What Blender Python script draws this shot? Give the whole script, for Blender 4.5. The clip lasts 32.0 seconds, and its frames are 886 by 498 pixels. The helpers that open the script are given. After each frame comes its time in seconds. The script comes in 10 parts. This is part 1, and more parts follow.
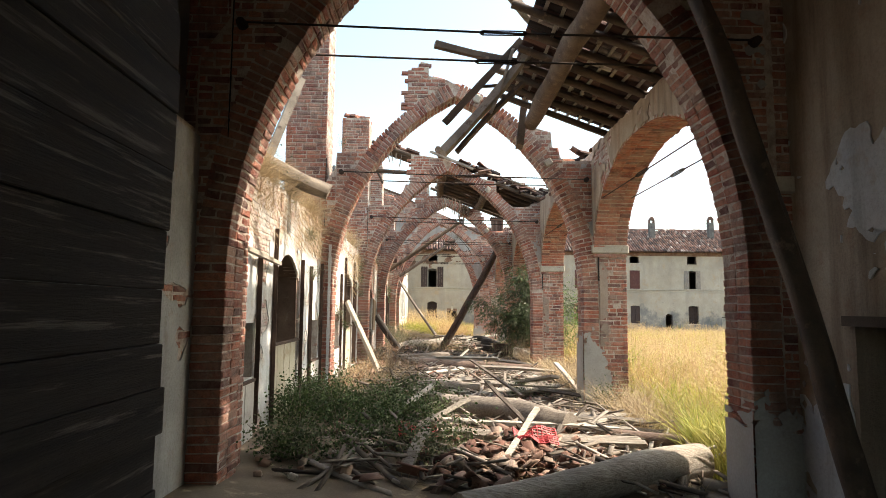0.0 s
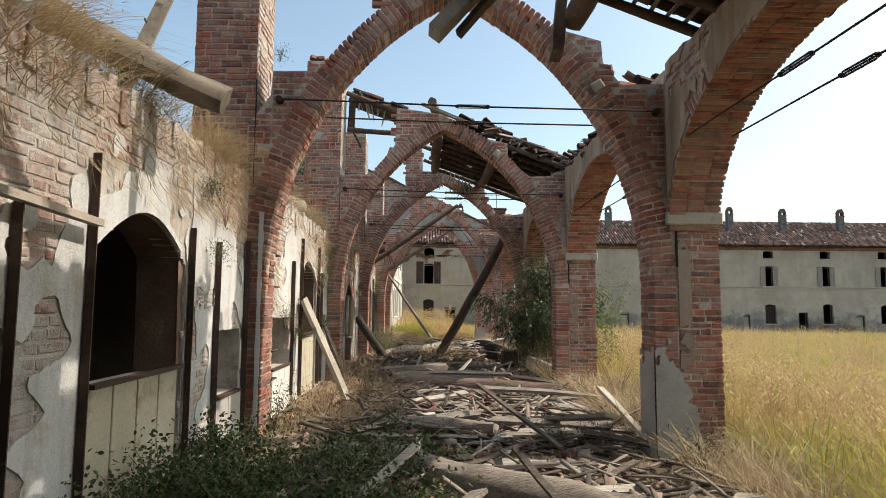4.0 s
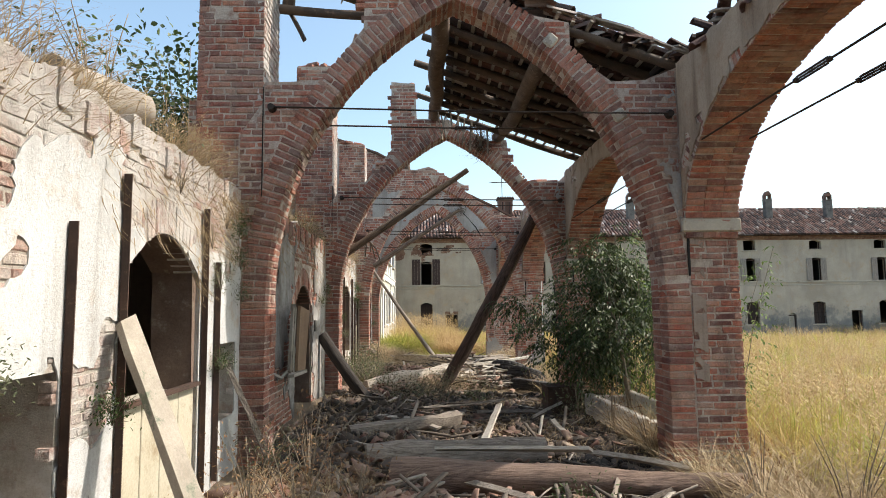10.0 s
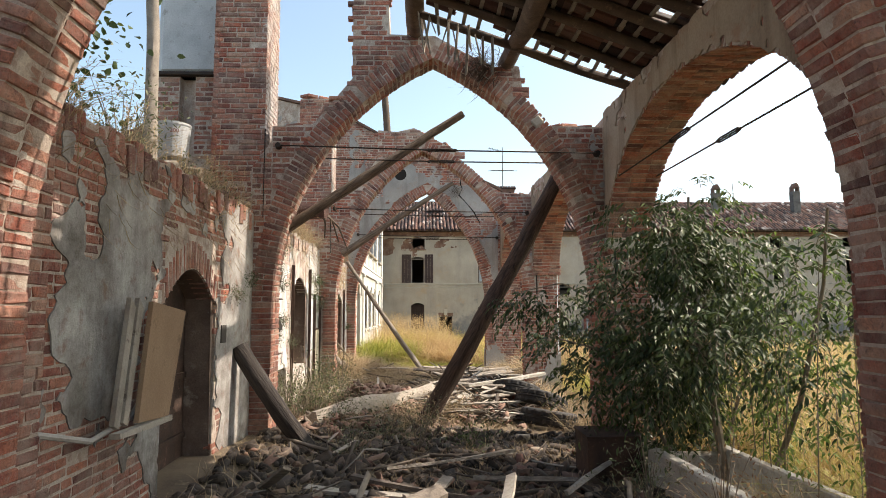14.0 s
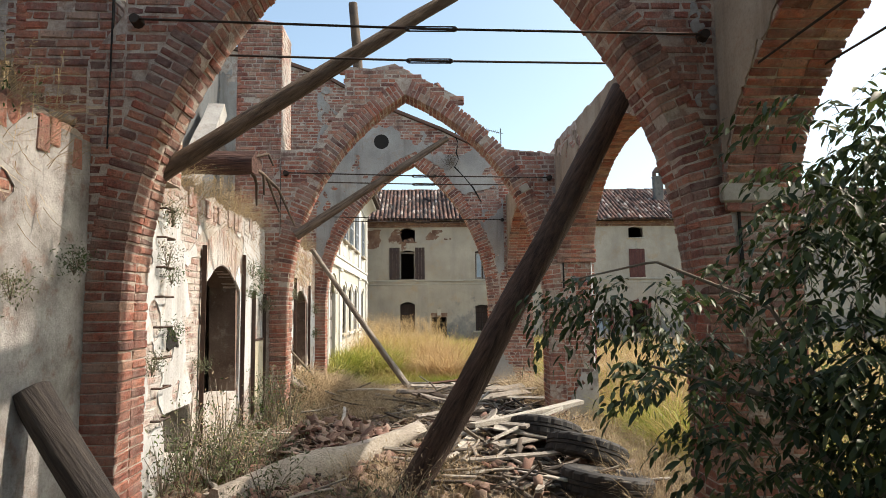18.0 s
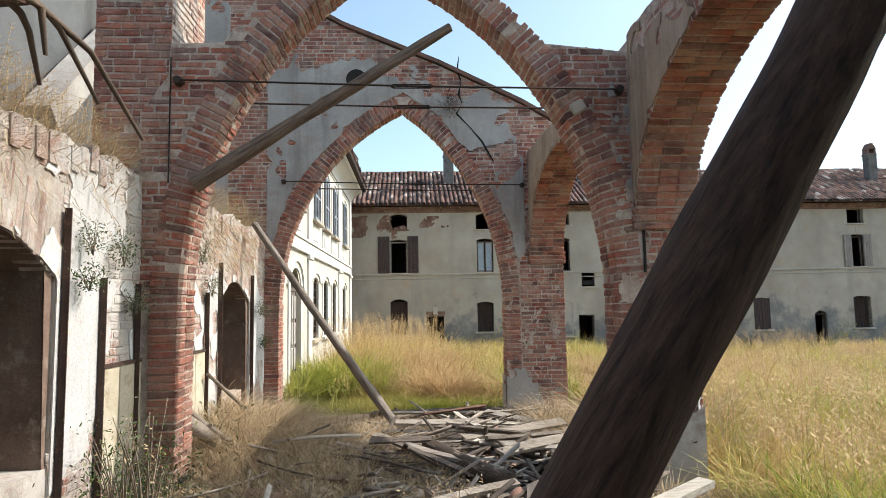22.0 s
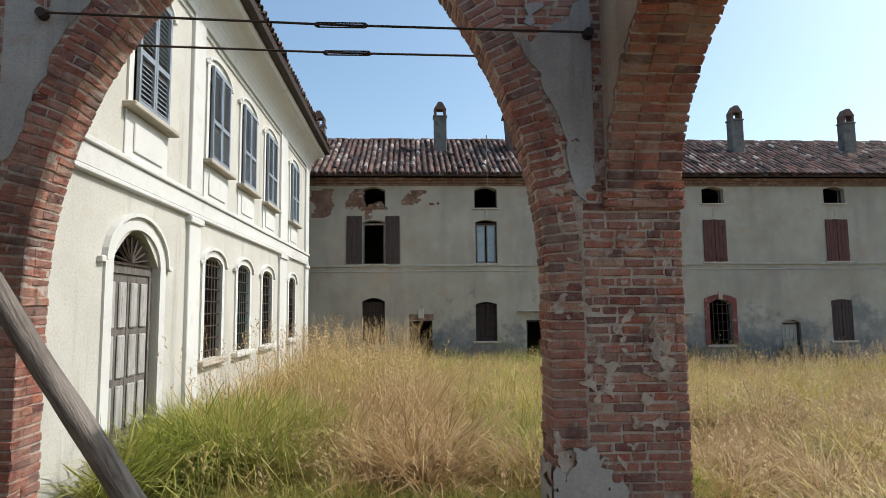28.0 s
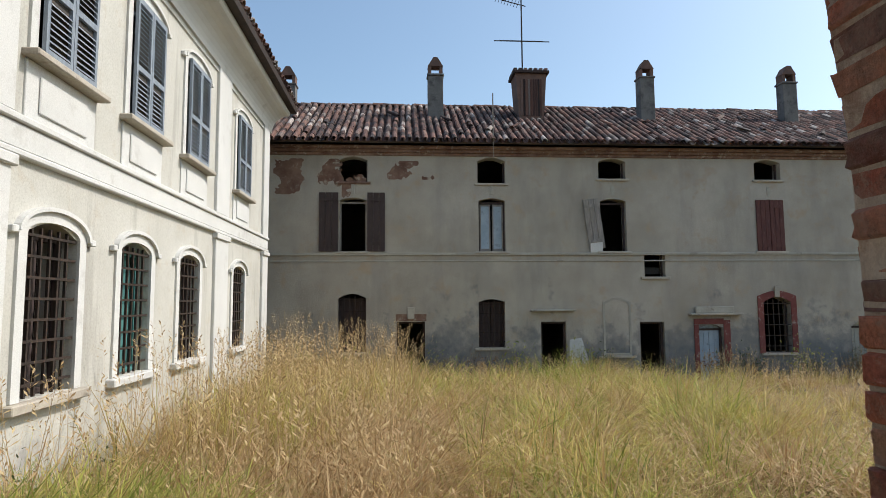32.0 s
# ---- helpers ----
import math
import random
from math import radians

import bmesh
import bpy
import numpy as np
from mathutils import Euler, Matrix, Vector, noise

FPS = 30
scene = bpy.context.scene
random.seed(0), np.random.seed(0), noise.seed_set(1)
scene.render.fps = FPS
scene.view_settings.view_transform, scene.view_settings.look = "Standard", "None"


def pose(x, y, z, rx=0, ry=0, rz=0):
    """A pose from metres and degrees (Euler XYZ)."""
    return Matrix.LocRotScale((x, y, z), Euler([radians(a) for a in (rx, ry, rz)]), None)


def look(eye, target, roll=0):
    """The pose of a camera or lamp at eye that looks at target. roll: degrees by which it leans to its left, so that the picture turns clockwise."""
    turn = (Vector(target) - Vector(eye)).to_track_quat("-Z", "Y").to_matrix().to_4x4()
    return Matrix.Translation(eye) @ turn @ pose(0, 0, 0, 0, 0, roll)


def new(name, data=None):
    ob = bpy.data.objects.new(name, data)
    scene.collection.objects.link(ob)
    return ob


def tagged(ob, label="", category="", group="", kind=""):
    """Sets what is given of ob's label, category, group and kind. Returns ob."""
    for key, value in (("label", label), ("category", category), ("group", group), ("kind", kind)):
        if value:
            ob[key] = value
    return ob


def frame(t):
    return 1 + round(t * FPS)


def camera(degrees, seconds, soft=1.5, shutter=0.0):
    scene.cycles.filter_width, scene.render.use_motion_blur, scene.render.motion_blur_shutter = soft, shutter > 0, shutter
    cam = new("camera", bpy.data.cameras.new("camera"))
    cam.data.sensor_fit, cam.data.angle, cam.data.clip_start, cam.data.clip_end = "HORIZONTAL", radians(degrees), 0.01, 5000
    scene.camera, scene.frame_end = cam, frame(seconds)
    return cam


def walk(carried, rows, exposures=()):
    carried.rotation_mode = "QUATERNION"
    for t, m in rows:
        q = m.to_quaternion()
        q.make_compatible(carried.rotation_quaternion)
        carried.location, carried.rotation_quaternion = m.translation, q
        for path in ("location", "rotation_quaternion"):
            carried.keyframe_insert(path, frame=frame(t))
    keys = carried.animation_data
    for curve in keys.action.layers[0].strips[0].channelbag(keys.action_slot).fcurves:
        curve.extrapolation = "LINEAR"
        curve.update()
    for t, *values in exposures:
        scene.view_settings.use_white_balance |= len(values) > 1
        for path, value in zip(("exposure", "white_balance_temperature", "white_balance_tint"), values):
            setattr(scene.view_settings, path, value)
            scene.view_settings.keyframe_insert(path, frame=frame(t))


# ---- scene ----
cam = camera(72.0, 32.0, soft=0.8)
PATH = [
    (0, (-0.587, -0.333, 1.895), (-0.555, 1.658, 2.088), 0.5),
    (0.5, (-0.588, 0.094, 1.887), (-0.557, 2.085, 2.078), 0.5),
    (1, (-0.569, 0.554, 1.889), (-0.535, 2.545, 2.078), 0.5),
    (1.5, (-0.53, 1.052, 1.9), (-0.497, 3.043, 2.086), 0.6),
    (2, (-0.527, 1.62, 1.924), (-0.491, 3.612, 2.109), 0.5),
    (2.5, (-0.511, 2.186, 1.934), (-0.475, 4.177, 2.117), 0.5),
    (3, (-0.483, 2.743, 1.941), (-0.448, 4.734, 2.125), 0.4),
    (3.5, (-0.458, 3.302, 1.937), (-0.421, 5.293, 2.123), 0.4),
    (5.5, (-0.504, 5.438, 1.956), (-0.461, 7.429, 2.143), 0.3),
    (6, (-0.536, 5.95, 1.957), (-0.492, 7.941, 2.147), 0.1),
    (6.5, (-0.584, 6.464, 1.999), (-0.537, 8.454, 2.187), -0.4),
    (7, (-0.558, 7.009, 2.005), (-0.513, 8.999, 2.195), -0.3),
    (7.5, (-0.55, 7.543, 2.034), (-0.504, 9.533, 2.223), -0.3),
    (8, (-0.547, 8.049, 2.044), (-0.5, 10.04, 2.234), -0.3),
    (8.5, (-0.532, 8.575, 2.074), (-0.486, 10.565, 2.262), -0.4),
    (9, (-0.539, 9.086, 2.082), (-0.491, 11.076, 2.27), -0.5),
    (9.5, (-0.557, 9.589, 2.095), (-0.507, 11.58, 2.286), -0.7),
    (10, (-0.539, 10.114, 2.1), (-0.488, 12.104, 2.293), -0.7),
    (10.5, (-0.53, 10.638, 2.07), (-0.477, 12.628, 2.267), -0.7),
    (11, (-0.516, 11.161, 2.064), (-0.464, 13.151, 2.26), -0.6),
    (11.5, (-0.493, 11.672, 2.069), (-0.438, 13.662, 2.263), -0.6),
    (12, (-0.452, 12.176, 2.079), (-0.395, 14.166, 2.271), -0.6),
    (12.5, (-0.329, 12.701, 2.077), (-0.276, 14.691, 2.271), -0.1),
    (13, (-0.305, 13.274, 2.072), (-0.249, 15.264, 2.267), -0.4),
    (13.5, (-0.261, 13.81, 2.086), (-0.204, 15.8, 2.28), -0.3),
    (14, (-0.214, 14.322, 2.091), (-0.154, 16.312, 2.287), -0.2),
    (14.5, (-0.158, 14.849, 2.094), (-0.097, 16.838, 2.29), -0.3),
    (16.5, (-0.099, 16.833, 2.105), (-0.028, 18.823, 2.3), -0.5),
    (17, (-0.105, 17.325, 2.121), (-0.03, 19.315, 2.314), -0.6),
    (17.5, (-0.1, 17.824, 2.12), (-0.02, 19.813, 2.313), -0.8),
    (18, (-0.078, 18.349, 2.119), (0.005, 20.338, 2.312), -0.7),
    (18.5, (-0.034, 18.913, 2.144), (0.047, 20.903, 2.334), -0.6),
    (19, (-0.045, 19.48, 2.15), (0.037, 21.469, 2.34), -0.7),
    (19.5, (-0.044, 20.032, 2.156), (0.039, 22.021, 2.344), -0.7),
    (20, (-0.023, 20.581, 2.137), (0.063, 22.57, 2.325), -0.8),
    (20.5, (-0.008, 21.137, 2.15), (0.082, 23.126, 2.336), -0.8),
    (21, (0.001, 21.625, 2.125), (0.092, 23.614, 2.312), -0.8),
    (21.5, (0.022, 22.153, 2.122), (0.115, 24.142, 2.309), -0.9),
    (22, (0.042, 22.714, 2.13), (0.14, 24.703, 2.315), -1.0),
    (22.5, (0.079, 23.258, 2.121), (0.181, 25.247, 2.306), -1.1),
    (23, (0.108, 23.785, 2.095), (0.212, 25.774, 2.281), -1.1),
    (23.5, (0.147, 24.308, 2.06), (0.251, 26.296, 2.249), -0.7),
    (24, (0.185, 24.81, 2.032), (0.288, 26.798, 2.224), -0.4),
    (24.5, (0.215, 25.374, 2.055), (0.317, 27.362, 2.244), -0.4),
    (25, (0.245, 25.905, 2.063), (0.349, 27.893, 2.252), -0.5),
    (25.5, (0.271, 26.49, 2.082), (0.376, 28.479, 2.272), -0.5),
    (27.5, (0.566, 28.722, 2.084), (0.675, 30.71, 2.276), -0.6),
    (28, (0.611, 29.266, 2.076), (0.723, 31.254, 2.269), -0.6),
    (28.5, (0.625, 29.788, 2.069), (0.739, 31.776, 2.262), -0.7),
    (29, (0.695, 30.252, 2.083), (0.809, 32.24, 2.273), -0.7),
    (29.5, (0.742, 30.748, 2.084), (0.857, 32.736, 2.274), -0.7),
    (30, (0.773, 31.267, 2.095), (0.89, 33.254, 2.284), -0.7),
    (30.5, (0.756, 31.824, 2.099), (0.879, 33.811, 2.288), -0.7),
    (31, (0.749, 32.345, 2.116), (0.877, 34.332, 2.302), -0.5),
    (31.5, (0.744, 32.903, 2.122), (0.876, 34.89, 2.306), -0.6),
    (32, (0.769, 33.404, 2.147), (0.904, 35.391, 2.327), -0.4),
]
# the film brightens under the roof remnants and darkens in the open court
EXPOSURES = [(0.0, 1.20, 7600, 14), (3.0, 0.27, 7400, 12), (6.0, 0.26, 7000, 12), (8.0, 0.20, 6900, 12), (10.0, 0.50, 6900, 12), (12.0, 0.90, 7200, 15), (14.0, 0.66, 7400, 15), (17.0, 0.62, 7300, 14), (19.0, 0.36, 7100, 13), (22.0, 0.50, 6700, 12), (25.0, 0.32, 6700, 12), (28.0, -0.05, 6350, 11), (32.0, -0.13, 6400, 13)]
walk(cam, [(t, look(eye, target, roll)) for t, eye, target, roll in PATH], exposures=EXPOSURES)

# ---- world, sun, exposure ----
SUN_EL, SUN_AZ = 47.0, (0.99, 0.12)
scene.view_settings.exposure = 0.0
world = bpy.data.worlds.new("sky")
scene.world = world
world.use_nodes = True
wn = world.node_tree
sky = wn.nodes.new("ShaderNodeTexSky")
sky.sky_type = "NISHITA"
sky.sun_disc = False
sky.sun_elevation = radians(SUN_EL)
sky.sun_rotation = math.atan2(SUN_AZ[0], SUN_AZ[1])
sky.air_density, sky.dust_density, sky.ozone_density = 1.0, 2.6, 1.2
wn.nodes["Background"].inputs["Strength"].default_value = 0.23
tint = wn.nodes.new("ShaderNodeMix")
tint.data_type, tint.blend_type = "RGBA", "MULTIPLY"
tint.inputs[0].default_value = 1.0
tint.inputs[7].default_value = (0.91, 1.0, 0.94, 1)
wn.links.new(sky.outputs["Color"], tint.inputs[6])
wn.links.new(tint.outputs[2], wn.nodes["Background"].inputs["Color"])
sun_lamp = new("sun", bpy.data.lights.new("sun", "SUN"))
sun_lamp.data.energy = 4.2
sun_lamp.data.angle = radians(0.53)
sun_lamp.data.color = (1.0, 0.94, 0.86)
n_ = math.hypot(*SUN_AZ)
c_ = math.cos(radians(SUN_EL))
sun_lamp.matrix_world = look((20, 20, 30), Vector((20, 20, 30)) - Vector((SUN_AZ[0] / n_ * c_, SUN_AZ[1] / n_ * c_, math.sin(radians(SUN_EL)))))

from mathutils.geometry import tessellate_polygon

# ---- materials ----


def shader(name, rough=0.85, metal=0.0):
    m = bpy.data.materials.new(name)
    m.use_nodes = True
    b = m.node_tree.nodes["Principled BSDF"]
    b.inputs["Roughness"].default_value = rough
    b.inputs["Metallic"].default_value = metal
    return m, m.node_tree, b


def node(nt, kind, **kw):
    n = nt.nodes.new(kind)
    for k, v in kw.items():
        n.inputs[k].default_value = v
    return n


def ramp(nt, src, stops):
    r = nt.nodes.new("ShaderNodeValToRGB")
    e = r.color_ramp.elements
    e[0].position, e[0].color = stops[0][0], (*stops[0][1], 1)
    e[1].position, e[1].color = stops[-1][0], (*stops[-1][1], 1)
    for p, c in stops[1:-1]:
        e.new(p).color = (*c, 1)
    nt.links.new(src, r.inputs["Fac"])
    return r.outputs["Color"]


def mix(nt, fac, a, b, kind="MIX"):
    n = nt.nodes.new("ShaderNodeMix")
    n.data_type, n.blend_type = "RGBA", kind
    for sock, v in ((n.inputs[0], fac), (n.inputs[6], a), (n.inputs[7], b)):
        if isinstance(v, (int, float)):
            sock.default_value = v
        elif isinstance(v, tuple):
            sock.default_value = (*v, 1)
        else:
            nt.links.new(v, sock)
    return n.outputs[2]


def noise_tex(nt, scale, detail=6.0, rough=0.6, stretch=None, coords="Object"):
    tc = nt.nodes.new("ShaderNodeTexCoord")
    n = node(nt, "ShaderNodeTexNoise", Scale=scale, Detail=detail, Roughness=rough)
    if coords == "World":
        g = nt.nodes.new("ShaderNodeNewGeometry")
        src = g.outputs["Position"]
    else:
        src = tc.outputs[coords]
    if stretch:
        mp = nt.nodes.new("ShaderNodeMapping")
        mp.inputs["Scale"].default_value = stretch
        nt.links.new(src, mp.inputs["Vector"])
        src = mp.outputs["Vector"]
    nt.links.new(src, n.inputs["Vector"])
    return n.outputs["Fac"]


def relief(nt, b, h, strength=0.4, distance=0.01):
    n = node(nt, "ShaderNodeBump", Strength=strength, Distance=distance)
    nt.links.new(h, n.inputs["Height"])
    nt.links.new(n.outputs["Normal"], b.inputs["Normal"])


def piece_random(nt):
    oi = nt.nodes.new("ShaderNodeObjectInfo")
    ge = nt.nodes.new("ShaderNodeNewGeometry")
    a = nt.nodes.new("ShaderNodeMath")
    a.operation = "ADD"
    nt.links.new(oi.outputs["Random"], a.inputs[0])
    nt.links.new(ge.outputs["Random Per Island"], a.inputs[1])
    f = nt.nodes.new("ShaderNodeMath")
    f.operation = "FRACT"
    nt.links.new(a.outputs[0], f.inputs[0])
    return f.outputs[0]


def mat_pieces(name, stops, dirt, rough=0.9, grain=60.0, dirt_scale=1.3, dirt_range=(0.45, 0.7), bump=0.5):
    """Separate pieces (bricks, tiles, boards): a colour for each piece, grain, and weathering over all."""
    m, nt, b = shader(name, rough)
    col = ramp(nt, piece_random(nt), stops)
    g = noise_tex(nt, grain, 5, 0.7, coords="World")
    col = mix(nt, 0.55, col, ramp(nt, g, [(0.25, (0.45, 0.45, 0.45)), (0.75, (1.35, 1.35, 1.35))]), "MULTIPLY")
    d = noise_tex(nt, dirt_scale, 7, 0.65, coords="World")
    f = ramp(nt, d, [(dirt_range[0], (0, 0, 0)), (dirt_range[1], (0.75, 0.75, 0.75))])
    col = mix(nt, f, col, dirt)
    nt.links.new(col, b.inputs["Base Color"])
    relief(nt, b, g, bump, 0.012)
    return m


def mat_two(name, c1, c2, scale=2.0, grain=45.0, rough=0.9, c3=None, rng3=(0.58, 0.66), bump=0.4, stretch=None, metal=0.0, lo=0.35, hi=0.65):
    """Large stains of two colours, fine grain, and a third colour in patches."""
    m, nt, b = shader(name, rough, metal)
    d = noise_tex(nt, scale, 8, 0.62, stretch, "World")
    col = ramp(nt, d, [(lo, c1), (hi, c2)])
    if c3:
        d3 = noise_tex(nt, scale * 2.3, 8, 0.68, stretch, "World")
        col = mix(nt, ramp(nt, d3, [(rng3[0], (0, 0, 0)), (rng3[1], (1, 1, 1))]), col, c3)
    g = noise_tex(nt, grain, 6, 0.7, stretch, "World")
    col = mix(nt, 0.4, col, ramp(nt, g, [(0.3, (0.6, 0.6, 0.6)), (0.7, (1.25, 1.25, 1.25))]), "MULTIPLY")
    nt.links.new(col, b.inputs["Base Color"])
    relief(nt, b, g, bump, 0.008)
    return m


def lime_remains(nt, col, colour, dark, lo=0.53, hi=0.62, most=0.85):
    """Remains of lime render and grime lying over bricks and joints alike."""
    rag = noise_tex(nt, 1.7, 12, 0.76, coords="World")
    wide = noise_tex(nt, 0.55, 4, 0.55, coords="World")
    m = nt.nodes.new("ShaderNodeMath")
    m.operation = "MULTIPLY_ADD"
    m.inputs[1].default_value = 0.45
    nt.links.new(wide, m.inputs[0])
    nt.links.new(rag, m.inputs[2])
    col = mix(nt, ramp(nt, m.outputs[0], [(lo + 0.22, (0, 0, 0)), (hi + 0.22, (most,) * 3)]), col, colour)
    speck = noise_tex(nt, 9.0, 9, 0.8, coords="World")
    col = mix(nt, ramp(nt, speck, [(0.55, (0, 0, 0)), (0.66, (0.6, 0.6, 0.6))]), col, tuple(c * 1.12 for c in colour))
    soot = noise_tex(nt, 1.6, 11, 0.76, (1.6, 1.6, 0.8), "World")
    return mix(nt, ramp(nt, soot, [(0.52, (0, 0, 0)), (0.70, (0.72, 0.72, 0.72))]), col, dark)


def mat_brick(name, stops, smear, stain, lo=0.53, hi=0.62, most=0.85):
    """Old hand-made brick: a colour for each, mottled and pitted, with lime and grime over it."""
    m, nt, b = shader(name, 0.92)
    col = ramp(nt, piece_random(nt), stops)
    mid = noise_tex(nt, 11.0, 8, 0.72, coords="World")
    fine = noise_tex(nt, 62, 6, 0.78, coords="World")
    col = mix(nt, 0.75, col, ramp(nt, fine, [(0.28, (0.34, 0.32, 0.32)), (0.5, (1, 1, 1)), (0.75, (1.6, 1.57, 1.55))]), "MULTIPLY")
    col = mix(nt, 0.8, col, ramp(nt, mid, [(0.3, (0.5, 0.47, 0.47)), (0.5, (1, 1, 1)), (0.68, (1.4, 1.42, 1.45))]), "MULTIPLY")
    veil = noise_tex(nt, 3.2, 9, 0.7, coords="World")
    col = mix(nt, ramp(nt, veil, [(0.40, (0.02, 0.02, 0.02)), (0.62, (0.58, 0.58, 0.58))]), col, tuple(c * 0.95 for c in smear))
    pits = noise_tex(nt, 24.0, 8, 0.8, coords="World")
    col = mix(nt, ramp(nt, pits, [(0.56, (0, 0, 0)), (0.66, (0.7, 0.7, 0.7))]), col, stain)
    col = lime_remains(nt, col, smear, stain, lo, hi, most)
    nt.links.new(col, b.inputs["Base Color"])
    h = nt.nodes.new("ShaderNodeMath")
    h.operation = "ADD"
    nt.links.new(fine, h.inputs[0])
    nt.links.new(mid, h.inputs[1])
    relief(nt, b, h.outputs[0], 1.0, 0.02)
    return m


def mat_mortar(name, lo_colour, hi_colour, dust, smear, stain, lo=0.53, hi=0.62, most=0.85):
    """Sandy lime joints, reddened by brick dust, under the same remains of render as the bricks."""
    m, nt, b = shader(name, 0.95)
    big = noise_tex(nt, 5.0, 8, 0.65, coords="World")
    fine = noise_tex(nt, 70, 6, 0.75, coords="World")
    col = ramp(nt, big, [(0.35, lo_colour), (0.65, hi_colour)])
    red = noise_tex(nt, 8.0, 9, 0.7, coords="World")
    col = mix(nt, ramp(nt, red, [(0.50, (0, 0, 0)), (0.64, (0.7, 0.7, 0.7))]), col, dust)
    col = mix(nt, 0.5, col, ramp(nt, fine, [(0.3, (0.55, 0.55, 0.55)), (0.7, (1.3, 1.3, 1.3))]), "MULTIPLY")
    col = lime_remains(nt, col, smear, stain, lo, hi, most)
    nt.links.new(col, b.inputs["Base Color"])
    relief(nt, b, fine, 1.0, 0.014)
    return m


RED_STOPS = [(0.0, (0.12, 0.044, 0.037)), (0.2, (0.24, 0.074, 0.052)), (0.45, (0.36, 0.106, 0.066)), (0.7, (0.42, 0.138, 0.082)), (0.9, (0.45, 0.19, 0.12)), (1.0, (0.45, 0.27, 0.195))]
LIME_STOPS = [(0.0, (0.32, 0.15, 0.11)), (0.25, (0.42, 0.235, 0.18)), (0.55, (0.50, 0.34, 0.28)), (0.85, (0.57, 0.48, 0.42)), (1.0, (0.38, 0.19, 0.14))]
BRICK = mat_brick("brick", RED_STOPS, (0.40, 0.315, 0.265), (0.07, 0.043, 0.036), 0.63, 0.74, 0.6)
LIME_BRICK = mat_brick("lime-washed brick", LIME_STOPS, (0.58, 0.56, 0.535), (0.19, 0.135, 0.11), 0.47, 0.57, 0.88)


def mat_plaster(name, base, light, stain, warm, damp=None, damp_top=1.8, stain_range=(0.50, 0.66), streak_most=0.75, bump=0.45, size=1.0):
    """Old wall plaster: mottled ground, grey stains, run-off streaks, warm blotches, fine pits; damp creeping up where given."""
    m, nt, b = shader(name, 0.93)
    big = noise_tex(nt, 0.8 * size, 9, 0.66, None, "World")
    col = ramp(nt, big, [(0.34, base), (0.66, light)])
    blot = noise_tex(nt, 2.3 * size, 9, 0.7, None, "World")
    col = mix(nt, ramp(nt, blot, [(0.55, (0, 0, 0)), (0.68, (0.8, 0.8, 0.8))]), col, warm)
    run = noise_tex(nt, 0.8, 7, 0.65, (2.2 * size, 2.2 * size, 0.35), "World")
    col = mix(nt, ramp(nt, run, [stain_range[0:1] + ((0, 0, 0),), (stain_range[1], (streak_most,) * 3)]), col, stain)
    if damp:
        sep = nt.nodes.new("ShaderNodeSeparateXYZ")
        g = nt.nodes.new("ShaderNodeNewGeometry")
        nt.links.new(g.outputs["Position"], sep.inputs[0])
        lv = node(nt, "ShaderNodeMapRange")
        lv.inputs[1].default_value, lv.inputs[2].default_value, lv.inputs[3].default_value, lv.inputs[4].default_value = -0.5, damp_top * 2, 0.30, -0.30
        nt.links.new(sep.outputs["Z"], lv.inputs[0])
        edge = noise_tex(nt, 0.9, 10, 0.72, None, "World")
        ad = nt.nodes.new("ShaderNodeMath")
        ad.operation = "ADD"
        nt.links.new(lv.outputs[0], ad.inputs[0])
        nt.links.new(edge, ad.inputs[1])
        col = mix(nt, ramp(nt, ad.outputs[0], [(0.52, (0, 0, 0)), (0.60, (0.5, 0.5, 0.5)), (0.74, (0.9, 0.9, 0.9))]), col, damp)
    fine = noise_tex(nt, 38, 7, 0.75, None, "World")
    col = mix(nt, 0.6, col, ramp(nt, fine, [(0.3, (0.62, 0.61, 0.6)), (0.5, (1, 1, 1)), (0.72, (1.18, 1.18, 1.18))]), "MULTIPLY")
    nt.links.new(col, b.inputs["Base Color"])
    h = nt.nodes.new("ShaderNodeMath")
    h.operation = "ADD"
    nt.links.new(fine, h.inputs[0])
    nt.links.new(blot, h.inputs[1])
    relief(nt, b, h.outputs[0], bump, 0.012)
    return m


PLASTER = mat_plaster("old lime plaster", (0.475, 0.48, 0.48), (0.60, 0.61, 0.615), (0.30, 0.285, 0.27), (0.45, 0.37, 0.30), stain_range=(0.55, 0.72), bump=0.8, size=1.6)
# dark damp patches; the ground tone is lowered too for the roof's shade
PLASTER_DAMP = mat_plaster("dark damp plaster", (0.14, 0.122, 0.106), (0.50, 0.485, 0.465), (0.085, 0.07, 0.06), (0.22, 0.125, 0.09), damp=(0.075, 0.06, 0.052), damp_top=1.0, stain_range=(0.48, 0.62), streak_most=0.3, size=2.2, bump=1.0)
PLASTER_GREY = mat_plaster("grey damp plaster", (0.29, 0.28, 0.265), (0.43, 0.42, 0.40), (0.20, 0.18, 0.165), (0.34, 0.27, 0.22), stain_range=(0.50, 0.66), size=1.5, bump=0.8)
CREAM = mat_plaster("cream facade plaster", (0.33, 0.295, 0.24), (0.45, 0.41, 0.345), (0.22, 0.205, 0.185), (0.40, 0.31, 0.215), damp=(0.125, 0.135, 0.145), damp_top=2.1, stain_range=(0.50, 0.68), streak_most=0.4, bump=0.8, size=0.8)
